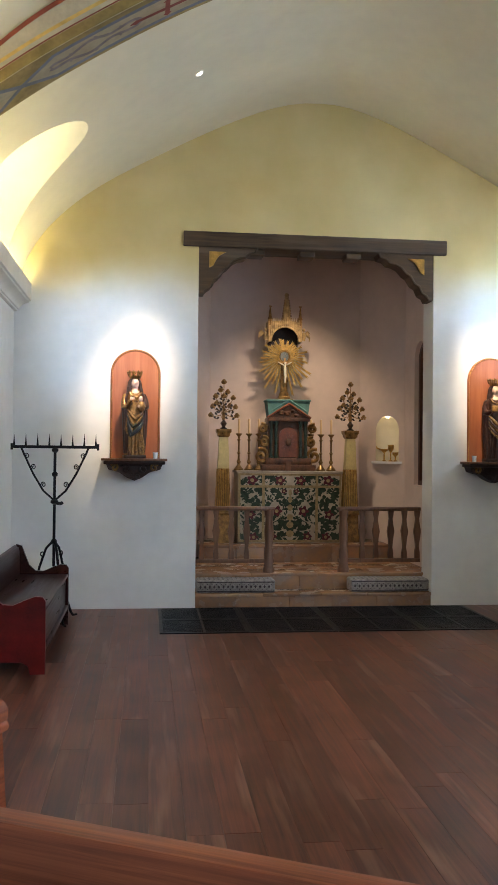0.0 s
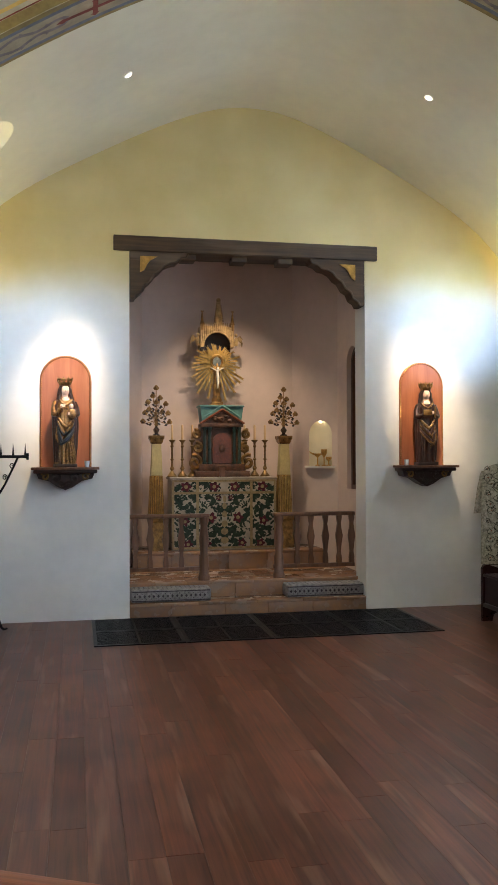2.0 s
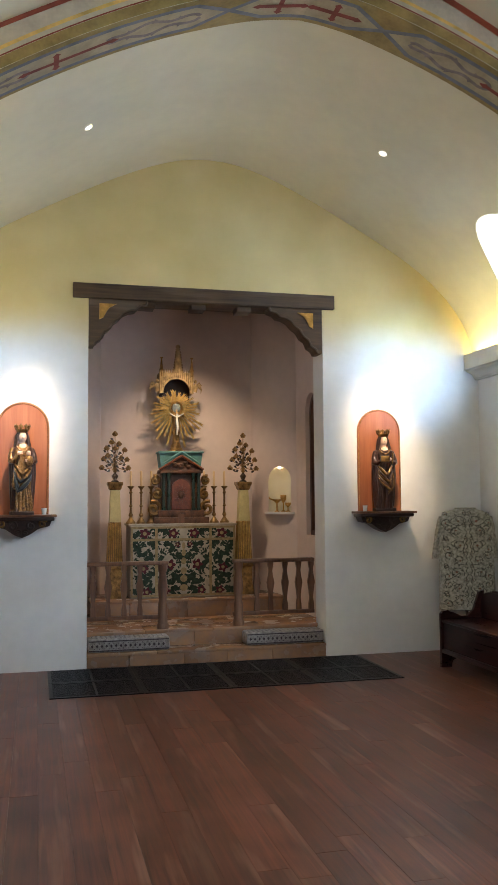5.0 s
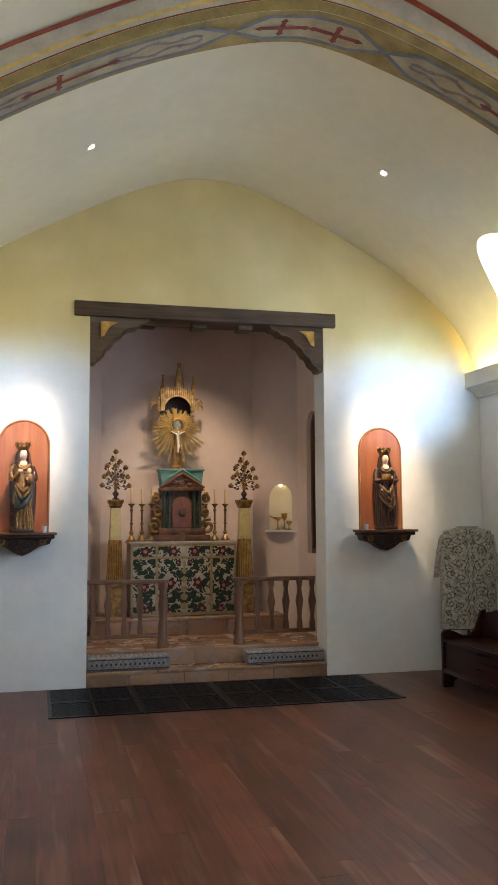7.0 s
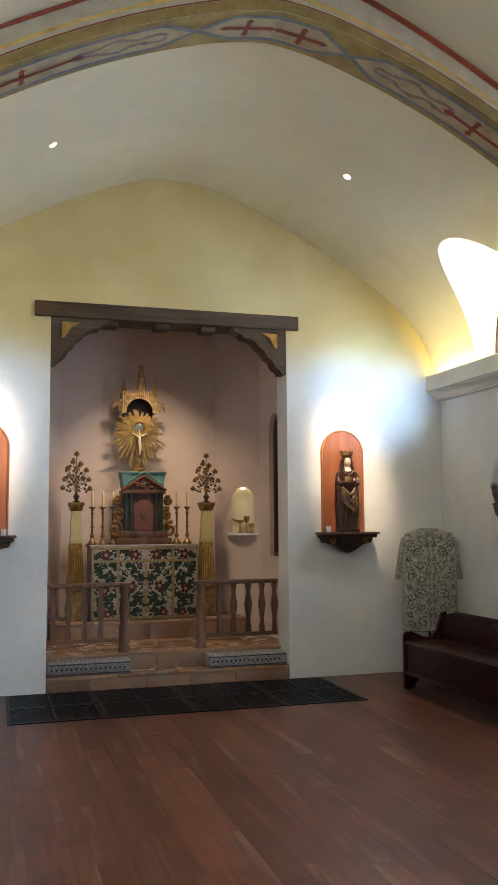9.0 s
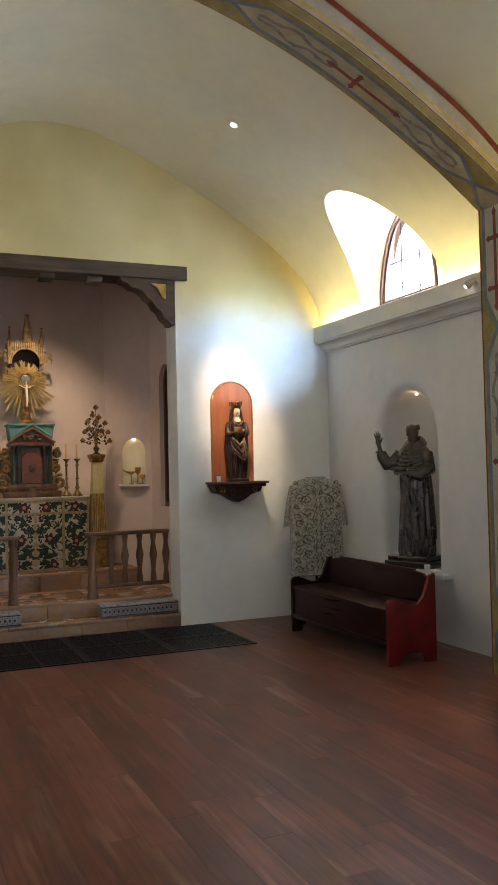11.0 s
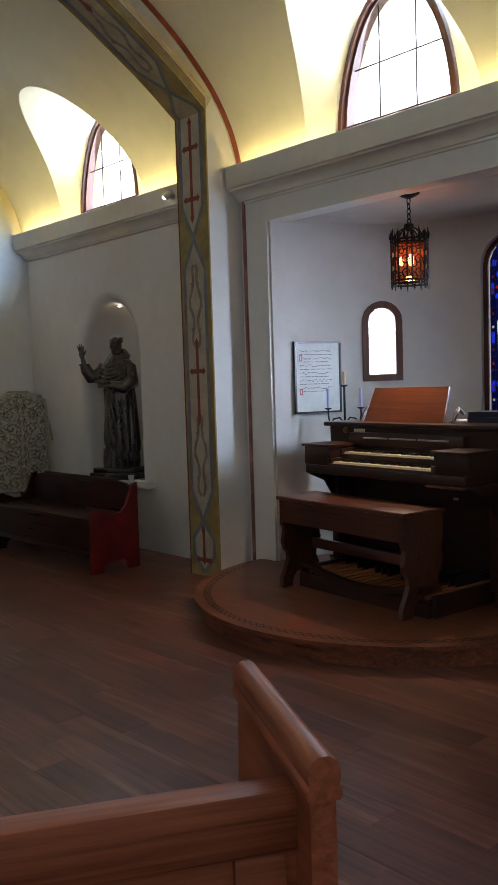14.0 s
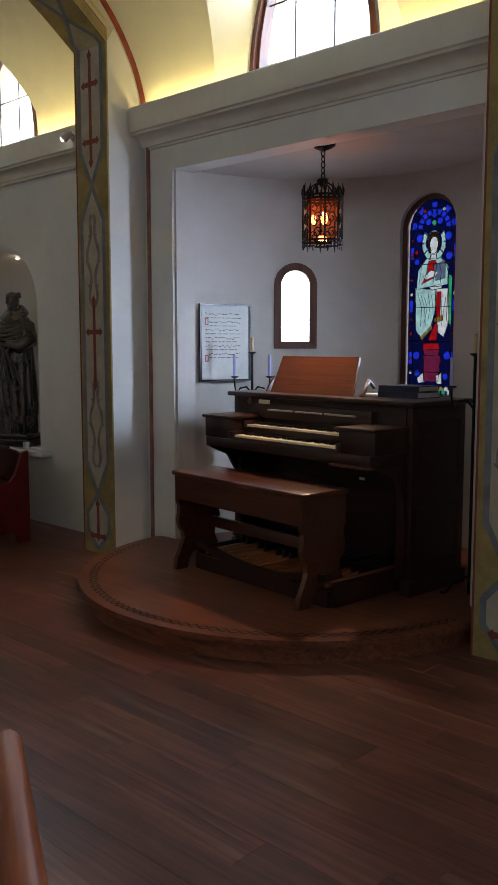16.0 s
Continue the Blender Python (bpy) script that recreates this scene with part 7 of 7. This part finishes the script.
def book_stack():
    for k, (dx, dy, w, h) in enumerate(((0.30, 0.12, 0.30, 0.035), (0.31, 0.13, 0.28, 0.032))):
        b = bare("book", ORG @ pose(dx, dy, 1.091 + 0.037 * k, 0, 0, 6 * k - 2), "thick navy cloth book lying on the console", "book", "books on the organ")
        part("cover", one_box(-0.10, 0.10, 0, w, 0, 0.004), BOOKBLUE, b, smooth=0)
        part("cover", one_box(-0.10, 0.10, 0, w, h - 0.004, h), BOOKBLUE, b, smooth=0)
        part("spine", one_box(-0.104, -0.10, 0, w, 0, h), BOOKBLUE, b, smooth=0)
        part("page_block", one_box(-0.095, 0.094, 0.004, w - 0.004, 0.004, h - 0.004), PAGES, b, smooth=0)
    b = bare("booklet", ORG @ pose(0.28, 0.47, 1.092, 0, 0, 12), "thin pale open booklet beside the music desk", "booklet")
    part("leaves", one_box(-0.09, 0.05, 0, 0.10, 0, 0.012, 0.002), PAPER, b)


def framed_chant():
    a = math.degrees(math.atan2(5.10 - 5.205, 3.635 - 3.215))
    p = bare("framed_picture", pose(3.213, 5.196, 1.262, 0, 0, a), "black framed sheet of square-note chant", "picture")
    W, H = 0.435, 0.565
    fr = BM()
    for x0, x1, z0, z1 in ((0, W, 0, 0.014), (0, W, H - 0.014, H), (0, 0.014, 0.014, H - 0.014), (W - 0.014, W, 0.014, H - 0.014)):
        box(fr, x0, x1, -0.022, 0, z0, z1)
    part("frame", fr, BLACKFRAME, p, smooth=0)
    part("sheet", one_box(0.014, W - 0.014, -0.010, -0.006, 0.014, H - 0.014), PAPER, p, smooth=0)
    ink = BM()
    rnd = random.Random(8)
    f = lambda u, v, lift: (u, -0.010 - lift, v)
    for row in range(6):
        z = H - 0.075 - row * 0.058
        x = 0.05 + (0.03 if row in (1, 5) else 0)
        while x < W - 0.10:
            w = rnd.uniform(0.006, 0.02)
            dz = rnd.uniform(-0.008, 0.008)
            patch(ink, [(x, z + dz - 0.003), (x + w, z + dz - 0.003 + rnd.uniform(-0.004, 0.004)), (x + w, z + dz + 0.003), (x, z + dz + 0.003)], f, 0.001)
            x += w + rnd.uniform(0.002, 0.012)
        x = 0.05 + (0.03 if row in (1, 5) else 0)
        while x < W - 0.12:
            w = rnd.uniform(0.015, 0.05)
            patch(ink, [(x, z - 0.029), (x + w, z - 0.029), (x + w, z - 0.0245), (x, z - 0.0245)], f, 0.001)
            x += w + rnd.uniform(0.006, 0.014)
    for z in (H - 0.155, H - 0.42):
        red = BM()
        for u0, u1, v0, v1 in ((0.045, 0.053, 0, 0.05), (0.067, 0.075, 0, 0.05), (0.053, 0.067, 0, 0.008), (0.053, 0.067, 0.042, 0.05)):
            patch(red, [(u0, z + v0), (u1, z + v0), (u1, z + v1), (u0, z + v1)], f, 0.0012)
        part("initial_mark", red, REDINK, p, smooth=0)
    tagged(part("note_marks", ink, INK, p, smooth=0), kind="stuff")


def amber_glass():
    m = bpy.data.materials.new("amber_lantern_glass")
    m.use_nodes = True
    n, l = m.node_tree.nodes, m.node_tree.links
    n.remove(n["Principled BSDF"])
    mx, tr, tl = n.new("ShaderNodeMixShader"), n.new("ShaderNodeBsdfTransparent"), n.new("ShaderNodeBsdfTranslucent")
    tr.inputs["Color"].default_value, tl.inputs["Color"].default_value = (1.0, 0.62, 0.42, 1), (0.5, 0.12, 0.04, 1)
    mx.inputs[0].default_value = 0.07
    l.new(tr.outputs[0], mx.inputs[1])
    l.new(tl.outputs[0], mx.inputs[2])
    l.new(mx.outputs[0], n["Material Output"].inputs[0])
    return m


def lantern():
    l = bare("hanging_lantern", pose(3.19, 4.04, 0), "black wrought iron lantern with scrollwork and lit bulbs", "lantern")
    part("canopy", lathe(BM(), [(0.075, 2.759), (0.075, 2.745), (0.05, 2.73), (0.015, 2.715)], 20), IRON, l)
    for k in range(5):
        z = 2.70 - k * 0.034
        ax = (0.014, 0.0) if k % 2 else (0.0, 0.014)
        part("chain_link", tube(BM(), [(ax[0] * math.cos(2 * math.pi * j / 10), ax[1] * math.cos(2 * math.pi * j / 10), z + 0.021 * math.sin(2 * math.pi * j / 10)) for j in range(10)], 0.004, 5, True), IRON, l)
    part("crown", lathe(BM(), [(0.008, 2.56), (0.035, 2.545), (0.03, 2.52), (0.018, 2.50)], 8), IRON, l)
    n = 8
    R = 0.122
    for k in range(n):
        a = 2 * math.pi * k / n
        c, s = math.cos(a), math.sin(a)
        part("roof_rib", tube(BM(), [(0.02 * c, 0.02 * s, 2.53), (0.07 * c, 0.07 * s, 2.50), (R * c, R * s, 2.44)], 0.005, 5), IRON, l)
        part("bar", tube(BM(), [(R * c, R * s, 2.51), (R * c, R * s, 2.47), (R * c, R * s, 2.15), (R * c, R * s, 2.11)], [0.001, 0.007, 0.007, 0.002], 5), IRON, l)
        part("finial", ball(BM(), (R * c, R * s, 2.475), 0.012, 0.012, 0.018, 6), IRON, l)
        am = a + math.pi / n
        c2, s2 = math.cos(am), math.sin(am)
        for z0 in (2.39, 2.30, 2.21):
            sc = []
            for j in range(15):
                t = 0.55 * j
                u = 0.030 * (1 - j / 20) * math.cos(t)
                sc.append((R * 0.93 * c2 - s2 * u, R * 0.93 * s2 + c2 * u, z0 + 0.038 * (1 - j / 20) * math.sin(t)))
            part("scrollwork", tube(BM(), sc, 0.0045, 4), IRON, l)
        part("crest", tube(BM(), [(R * c2, R * s2, 2.44), (R * 1.08 * c2, R * 1.08 * s2, 2.47), (R * c2, R * s2, 2.52)], [0.012, 0.009, 0.001], 5), IRON, l)
        part("drop", tube(BM(), [(R * c2, R * s2, 2.16), (R * c2, R * s2, 2.12)], [0.012, 0.002], 5), IRON, l)
    for z in (2.44, 2.42, 2.17, 2.15):
        part("band", tube(BM(), [(R * math.cos(2 * math.pi * k / 24), R * math.sin(2 * math.pi * k / 24), z) for k in range(24)], 0.007, 5, True), IRON, l)
    part("amber_glass", tube(BM(), [(0, 0, 2.17), (0, 0, 2.43)], 0.098, 8), amber_glass(), l, "amber glass panes")
    part("bulb", ball(BM(), (0.015, 0, 2.31), 0.022, 0.022, 0.04, 10), BULB, l, "lit candle bulb")
    part("bulb", ball(BM(), (-0.04, 0.04, 2.30), 0.016, 0.016, 0.03, 10), BULB, l, "lit candle bulb")
    part("down_bulb", lathe(BM(), [(0.03, 2.162), (0.03, 2.17), (0.022, 2.20)], 14), BULB, l, "lit lower lamp")


BULB = glow("bulb_filament", (1.0, 0.50, 0.20), 9)


def stained_glass():
    """Leaded panes; the figure is drawn in a few plain coloured pieces."""
    def tint(name, c):
        m = bpy.data.materials.new(name)
        m.use_nodes = True
        n, l = m.node_tree.nodes, m.node_tree.links
        n.remove(n["Principled BSDF"])
        tr, co, nz, mx = n.new("ShaderNodeBsdfTranslucent"), n.new("ShaderNodeTexCoord"), n.new("ShaderNodeTexNoise"), n.new("ShaderNodeMix")
        mx.data_type = 'RGBA'
        nz.inputs["Scale"].default_value = 26
        l.new(co.outputs["Object"], nz.inputs["Vector"])
        l.new(nz.outputs["Fac"], mx.inputs["Factor"])
        mx.inputs["A"].default_value, mx.inputs["B"].default_value = (*[v * 0.09 for v in c], 1), (*[min(1, v * 0.29) for v in c], 1)
        l.new(mx.outputs["Result"], tr.inputs["Color"])
        l.new(tr.outputs[0], n["Material Output"].inputs[0])
        return m
    blue, deep, red = tint("blue_glass", (0.02, 0.05, 0.85)), tint("deep_blue_glass", (0.004, 0.006, 0.06)), tint("red_glass", (0.55, 0.01, 0.015))
    ice, green, amber, plum, white, brown = tint("pale_aqua_glass", (0.50, 0.80, 0.74)), tint("green_glass", (0.04, 0.45, 0.20)), tint("amber_glass", (0.45, 0.28, 0.05)), tint("plum_glass", (0.22, 0.02, 0.07)), tint("white_glass", (0.85, 0.88, 0.85)), tint("brown_glass", (0.035, 0.016, 0.010))
    c = TW[0]
    ca, sa = math.cos(c / BAY_R), math.sin(c / BAY_R)
    f = lambda u, v, d: (BAY_C[0] + (BAY_R + 0.066 - d) * ca + u * sa, BAY_C[1] + (BAY_R + 0.066 - d) * sa - u * ca, v)
    oval = lambda u, v, a, b, n=18: [(u + a * math.cos(2 * math.pi * j / n), v + b * math.sin(2 * math.pi * j / n)) for j in range(n)]
    rnd = random.Random(2)
    pieces = []         # (outline, glass, leaded), later ones cut into earlier ones
    for s in (-1, 1):
        for k in range(13):
            v = 1.20 + k * 0.095
            pieces.append(([(s * 0.165, v), (s * 0.200, v), (s * 0.200, v + 0.085), (s * 0.165, v + 0.085)], (deep, deep, blue, deep)[k % 4], True))
            if k % 3 == 1:
                pieces.append((oval(s * 0.181, v + 0.03, 0.013, 0.013, 10), white if k % 2 else red, True))
            elif k % 3 == 2:
                pieces.append((oval(s * 0.181, v + 0.04, 0.010, 0.010, 10), red, True))
    for k in range(9):
        a0, a1 = math.pi * (k + 0.1) / 9, math.pi * (k + 0.9) / 9
        for r0, r1, m in ((0.10, 0.14, blue), (0.15, 0.19, deep if k % 2 else blue)):
            pieces.append(([(r0 * math.cos(a0), 2.36 + r0 * math.sin(a0)), (r1 * math.cos(a0), 2.36 + r1 * math.sin(a0)), (r1 * math.cos(a1), 2.36 + r1 * math.sin(a1)), (r0 * math.cos(a1), 2.36 + r0 * math.sin(a1))], m, True))
    for u, v, r, m in ((0.0, 2.40, 0.020, green), (-0.08, 2.49, 0.015, red), (0.08, 2.49, 0.013, white), (0.13, 2.16, 0.028, blue), (-0.14, 2.13, 0.024, blue), (-0.145, 2.20, 0.015, red), (0.0, 2.46, 0.022, blue), (0.05, 2.41, 0.024, blue), (-0.05, 2.41, 0.024, blue), (0.12, 2.30, 0.03, blue), (-0.12, 2.30, 0.03, blue), (-0.13, 1.45, 0.03, blue), (0.13, 1.45, 0.03, blue), (-0.12, 1.32, 0.025, blue), (0.12, 1.30, 0.025, blue)):
        pieces.append((oval(u, v, r, r, 12), m, True))
    figure = len(pieces)
    for j in range(10):
        a0, a1 = 2 * math.pi * j / 10 + 0.03, 2 * math.pi * (j + 1) / 10 - 0.03
        pieces.append(([(r * math.cos(a), 2.22 + 1.18 * r * math.sin(a)) for r, a in ((0.066, a0), (0.100, a0), (0.100, (a0 + a1) / 2), (0.100, a1), (0.066, a1), (0.066, (a0 + a1) / 2))], ice, True))
    pieces += [(oval(0, 2.22, 0.050, 0.070), brown, True), ([(-0.022, 2.17), (0.022, 2.17), (0.034, 2.11), (-0.034, 2.11)], white, False), (oval(0, 2.208, 0.031, 0.050), white, False),
               ([(-0.06, 2.12), (0.06, 2.12), (0.12, 2.05), (0.13, 1.90), (0.05, 1.88), (-0.05, 1.88), (-0.14, 1.86), (-0.13, 2.02)], ice, True),
               ([(-0.04, 2.10), (0.02, 2.10), (0.03, 2.03), (0.0, 1.95), (-0.05, 1.93), (-0.10, 1.90), (-0.06, 1.98)], red, True),
               ([(0.0, 2.06), (0.10, 2.10), (0.10, 1.95), (0.02, 1.93)], tint("slate_glass", (0.16, 0.20, 0.30)), True),
               ([(-0.08, 1.97), (-0.02, 2.02), (0.04, 2.00), (0.02, 1.97), (-0.06, 1.94)], white, True),
               ([(0.13, 1.98), (0.165, 1.95), (0.16, 1.55), (0.12, 1.60)], green, True),
               ([(0.02, 1.86), (0.13, 1.86), (0.14, 1.60), (0.10, 1.46), (0.05, 1.50), (0.03, 1.66)], white, True),
               ([(-0.15, 1.88), (-0.05, 1.86), (0.03, 1.86), (0.02, 1.66), (-0.02, 1.52), (-0.09, 1.45), (-0.14, 1.52)], ice, True),
               ([(-0.03, 1.88), (0.07, 1.90), (0.07, 1.865), (-0.01, 1.85)], white, True),
               ([(-0.03, 1.44), (0.025, 1.58), (0.05, 1.56), (0.04, 1.42), (-0.04, 1.42)], red, True),
               ([(0.03, 1.84), (0.07, 1.84), (0.065, 1.60), (0.035, 1.60)], red, True),
               ([(-0.10, 1.46), (0.0, 1.56), (0.0, 1.53), (-0.09, 1.43)], amber, True), ([(0.02, 1.62), (0.09, 1.64), (0.09, 1.60), (0.02, 1.58)], amber, True),
               ([(-0.075, 1.405), (0.06, 1.405), (0.065, 1.365), (-0.07, 1.36)], red, True), ([(-0.07, 1.36), (0.065, 1.365), (0.06, 1.32), (-0.06, 1.32)], plum, True), ([(-0.07, 1.32), (0.08, 1.32), (0.06, 1.23), (-0.06, 1.23)], plum, True),
               ([(-0.12, 1.24), (-0.07, 1.26), (-0.06, 1.225), (-0.11, 1.22)], white, True), ([(0.04, 1.25), (0.09, 1.26), (0.09, 1.22), (0.05, 1.22)], white, True)]
    spans = ((1.16, 1.16), (1.23, 1.262), (1.32, 1.45), (1.415, 1.548), (1.45, 1.575), (1.86, 1.93), (2.12, 2.15), (2.22, 2.262), (2.30, 2.35))

    def lift_z(v):
        for (a, b), (c2, d) in zip(spans, spans[1:]):
            if a <= v <= c2:
                return b + (d - b) * (v - a) / (c2 - a)
        return v
    pieces[figure:] = [([(u, lift_z(v)) for u, v in poly], m, lead) for poly, m, lead in pieces[figure:]]
    for k in range(15):
        pieces.append((oval(-0.15 + 0.30 * k / 14, 1.185 + 0.025 * (k % 2), 0.017, 0.017, 8), rnd.choice((green, green, ice, white, amber)), False))
    pieces.insert(0, (arch_line(0, 0.205, 1.16, 2.37, 16), deep, False))
    cell = 0.0065

    def inside(poly, u, v):
        hit = False
        for (a, b), (p, q) in zip(poly, poly[1:] + poly[:1]):
            if (b > v) != (q > v) and u < a + (p - a) * (v - b) / (q - b):
                hit = not hit
        return hit
    owner = {}
    for i, (poly, m, lead) in enumerate(pieces):
        us, vs = [p[0] for p in poly], [p[1] for p in poly]
        for a in range(int(math.floor(min(us) / cell)), int(math.ceil(max(us) / cell)) + 1):
            for b in range(int(math.floor(min(vs) / cell)), int(math.ceil(max(vs) / cell)) + 1):
                if inside(poly, (a + 0.5) * cell, (b + 0.5) * cell) and (i == 0 or (a, b) in owner):
                    owner[a, b] = i
    sheets = [BM() for p in pieces]
    for (a, b), i in owner.items():
        sheets[i].faces.new([sheets[i].verts.new(f((a + x) * cell, (b + y) * cell, 0)) for x, y in ((0, 0), (1, 0), (1, 1), (0, 1))])
    for (poly, m, lead), bm in zip(pieces, sheets):
        if len(bm.faces):
            bmesh.ops.remove_doubles(bm, verts=bm.verts, dist=0.0005)
            part("pane", bm, m, STAINED, smooth=0)
        else:
            bm.free()
        if lead:
            part("lead_line", tube(BM(), [f(u, v, 0.003) for u, v in poly], 0.0024, 4, True), LEAD, STAINED, smooth=0)
    for k in range(9):
        u = -0.13 + 0.03 * k
        part("lead_line", tube(BM(), [f(u, 1.91 - 0.02 * (k % 3), 0.003), f(u * 0.8 + 0.012, 1.80, 0.003), f(u * 0.75 + 0.02 * math.sin(2.0 * k), 1.66 + 0.015 * (k % 4), 0.003)], 0.0016, 4), LEAD, STAINED, smooth=0)
    for k in range(5):
        u = -0.10 + 0.05 * k
        part("lead_line", tube(BM(), [f(u, 2.11, 0.003), f(u * 1.15 + 0.01, 2.05, 0.003), f(u * 1.2, 1.97, 0.003)], 0.0016, 4), LEAD, STAINED, smooth=0)
    for v in (1.33, 1.555, 1.80, 2.11, 2.363):
        part("saddle_bar", tube(BM(), [f(-0.2, v, 0.008), f(0.2, v, 0.008)], 0.003 if v != 1.555 else 0.006, 5), LEAD, STAINED)
    for s in (-1, 1):
        part("lead_line", tube(BM(), [f(s * 0.162, 1.17, 0.005), f(s * 0.162, 2.37, 0.005)], 0.003, 4), LEAD, STAINED)


def pew():
    """One oak pew, seen from behind: local x along it, y to its front."""
    p = bare("pew", pose(-0.650, 1.285, 0, 0, 0, 180 - 27.3), "honey oak pew with a rounded cap rail and panelled back", "pew")
    L = 1.78
    for u0, u1 in ((0.0, 0.04), (L - 0.04, L)):
        prof = [(-0.02, 0.0), (0.48, 0.0), (0.50, 0.45), (0.46, 0.60), (0.43, 0.72), (0.41, 0.92), (0.0, 0.94), (-0.02, 0.92)]
        part("end_panel", slab(BM(), prof, u0, u1, lambda a, b, d: (d, -a, b)), OAKEND, p, smooth=20)
        cap = BM()
        cs = [(-0.024, -0.022), (-0.0275, -0.014), (-0.026, -0.005), (-0.022, 0.0), (-0.025, 0.012), (-0.024, 0.026), (-0.018, 0.038), (-0.008, 0.045), (0.008, 0.045), (0.018, 0.038), (0.024, 0.026), (0.025, 0.012), (0.022, 0.0), (0.026, -0.005), (0.0275, -0.014), (0.024, -0.022)]
        mid = (u0 + u1) / 2
        slab(cap, cs, -0.03, 0.425, lambda a, b, d: (mid + a, -d, 0.931 + b))
        part("cap", cap, OAKEND, p, "rounded polished cap", smooth=35)
    part("top_rail", one_box(0.035, L - 0.035, -0.10, -0.045, 0.80, 0.897, 0.003), OAK, p)
    part("back_board", one_box(0.035, L - 0.035, -0.087, -0.057, 0.42, 0.80), OAK, p, smooth=0)
    for k in range(6):
        x = 0.06 + (L - 0.2) * k / 5
        part("stile", one_box(x, x + 0.08, -0.057, -0.043, 0.42, 0.80, 0.002), OAK, p)
    part("seat", one_box(0.035, L - 0.035, -0.47, -0.03, 0.42, 0.455, 0.01), OAK, p)
    part("seat_front", one_box(0.035, L - 0.035, -0.45, -0.43, 0.10, 0.42), OAK, p, smooth=0)


OAKEND = wood("honey_oak_end", (0.13, 0.027, 0.011), (0.50, 0.140, 0.056), 0.34, 1, 14, 10, 0.08, 0.2, 0.05, None, 0.4)
build_console()
build_pedals()
build_organ_bench()
candelabrum(3.40, 4.84, PLAT_Z, "black iron candelabrum with three candles beside the organ")
candelabrum(3.12, 2.925, PLAT_Z, "black iron candelabrum with three candles by the pilaster")
book_stack()
framed_chant()
lantern()
stained_glass()
pew()

# ---- lamps that show ----
for x, y in ((-1.31, 7.46), (1.27, 7.46)):
    z = vault_z(abs(x))
    d = bare("downlight", pose(x, y, z - 0.004), "small round recessed downlight in the vault", "downlight", "downlights")
    slope = math.degrees(math.atan2(vault_z(abs(x) - 0.1) - vault_z(abs(x) + 0.1), 0.2)) * (1 if x > 0 else -1)
    d.matrix_basis = pose(x, y, z - 0.004, 0, slope, 0)
    part("trim_ring", tube(BM(), [(0.034 * math.cos(2 * math.pi * k / 20), 0.034 * math.sin(2 * math.pi * k / 20), -0.003) for k in range(20)], 0.006, 6, True), PLASTER, d)
    part("lens", lathe(BM(), [(0.021, 0.0), (0.021, -0.006), (0.012, -0.010)], 16), LAMPGLOW, d, "bright lens")
for side in (1, -1):
    sp = bare("wall_spotlight", Matrix.Translation((side * 2.838, 6.16, 3.075)) @ Matrix.Diagonal((side, 1, 1, 1)), "small grey spotlight on the cornice face", "spotlight", "spotlights on the cornice")
    part("mount", tube(BM(), [(0.0, 0, 0.0), (-0.012, 0, 0.0), (-0.030, 0.0, 0.004)], [0.026, 0.024, 0.008], 12), CORNICE, sp)
    part("head", tube(BM(), [(-0.030, -0.030, 0.030), (-0.045, -0.012, 0.020), (-0.056, 0.012, 0.006), (-0.064, 0.034, -0.008)], [0.012, 0.024, 0.032, 0.036], 14), CORNICE, sp, "flared grey cup")
    part("lens", ball(BM(), (-0.066, 0.040, -0.012), 0.020, 0.010, 0.020, 10), LAMPGLOW, sp, "bright lens")
for x, y, z in ((3.15, 7.49, 2.30), (1.19, 10.60, 1.995)):
    d = bare("niche_light", pose(x, y, z), "tiny round lamp in the head of a niche", "niche lamp", "niche lamps")
    part("lens", lathe(BM(), [(0.015, 0), (0.015, -0.006), (0.006, -0.009)], 12), LAMPGLOW, d)

# ---- floor ----


def build_floor():
    fl = bare("floor", None, "dark brown oak plank floor with a satin sheen", "floor", kind="structure")
    part("subfloor", one_box(-3.6, 4.6, BACK - 0.3, 11.2, -0.12, -0.016), PLANK, fl, smooth=0)
    rnd = random.Random(7)
    meshes = {}
    rest = BM()
    w = 0.152
    for i in range(-20, 20):
        y = BACK - rnd.uniform(0, 1.6)
        while y < 9.2:
            L = rnd.choice((0.9, 1.2, 1.5, 1.8, 2.1, 2.4))
            top = min(y + L, 9.25)
            near = top > 1.6
            x0 = i * w
            if near and top - y > 0.2:
                key = round(top - y, 2)
                if key not in meshes:
                    bm = box(BM(), 0.0003, w - 0.0003, 0.0003, key - 0.0003, -0.016, 0.0, 0.0010)
                    ob = part("plank", bm, PLANK, fl, smooth=0)
                    meshes[key] = ob.data
                else:
                    ob = new("plank", meshes[key])
                    ob.parent = fl
                ob.location = (x0, y, rnd.uniform(-0.0006, 0.0002))
            else:
                box(rest, x0 + 0.0006, x0 + w - 0.0006, y + 0.0006, top - 0.0006, -0.016, 0.0)
            y = top
    tagged(part("far_planks", rest, PLANK, fl, smooth=0), kind="stuff")


build_floor()
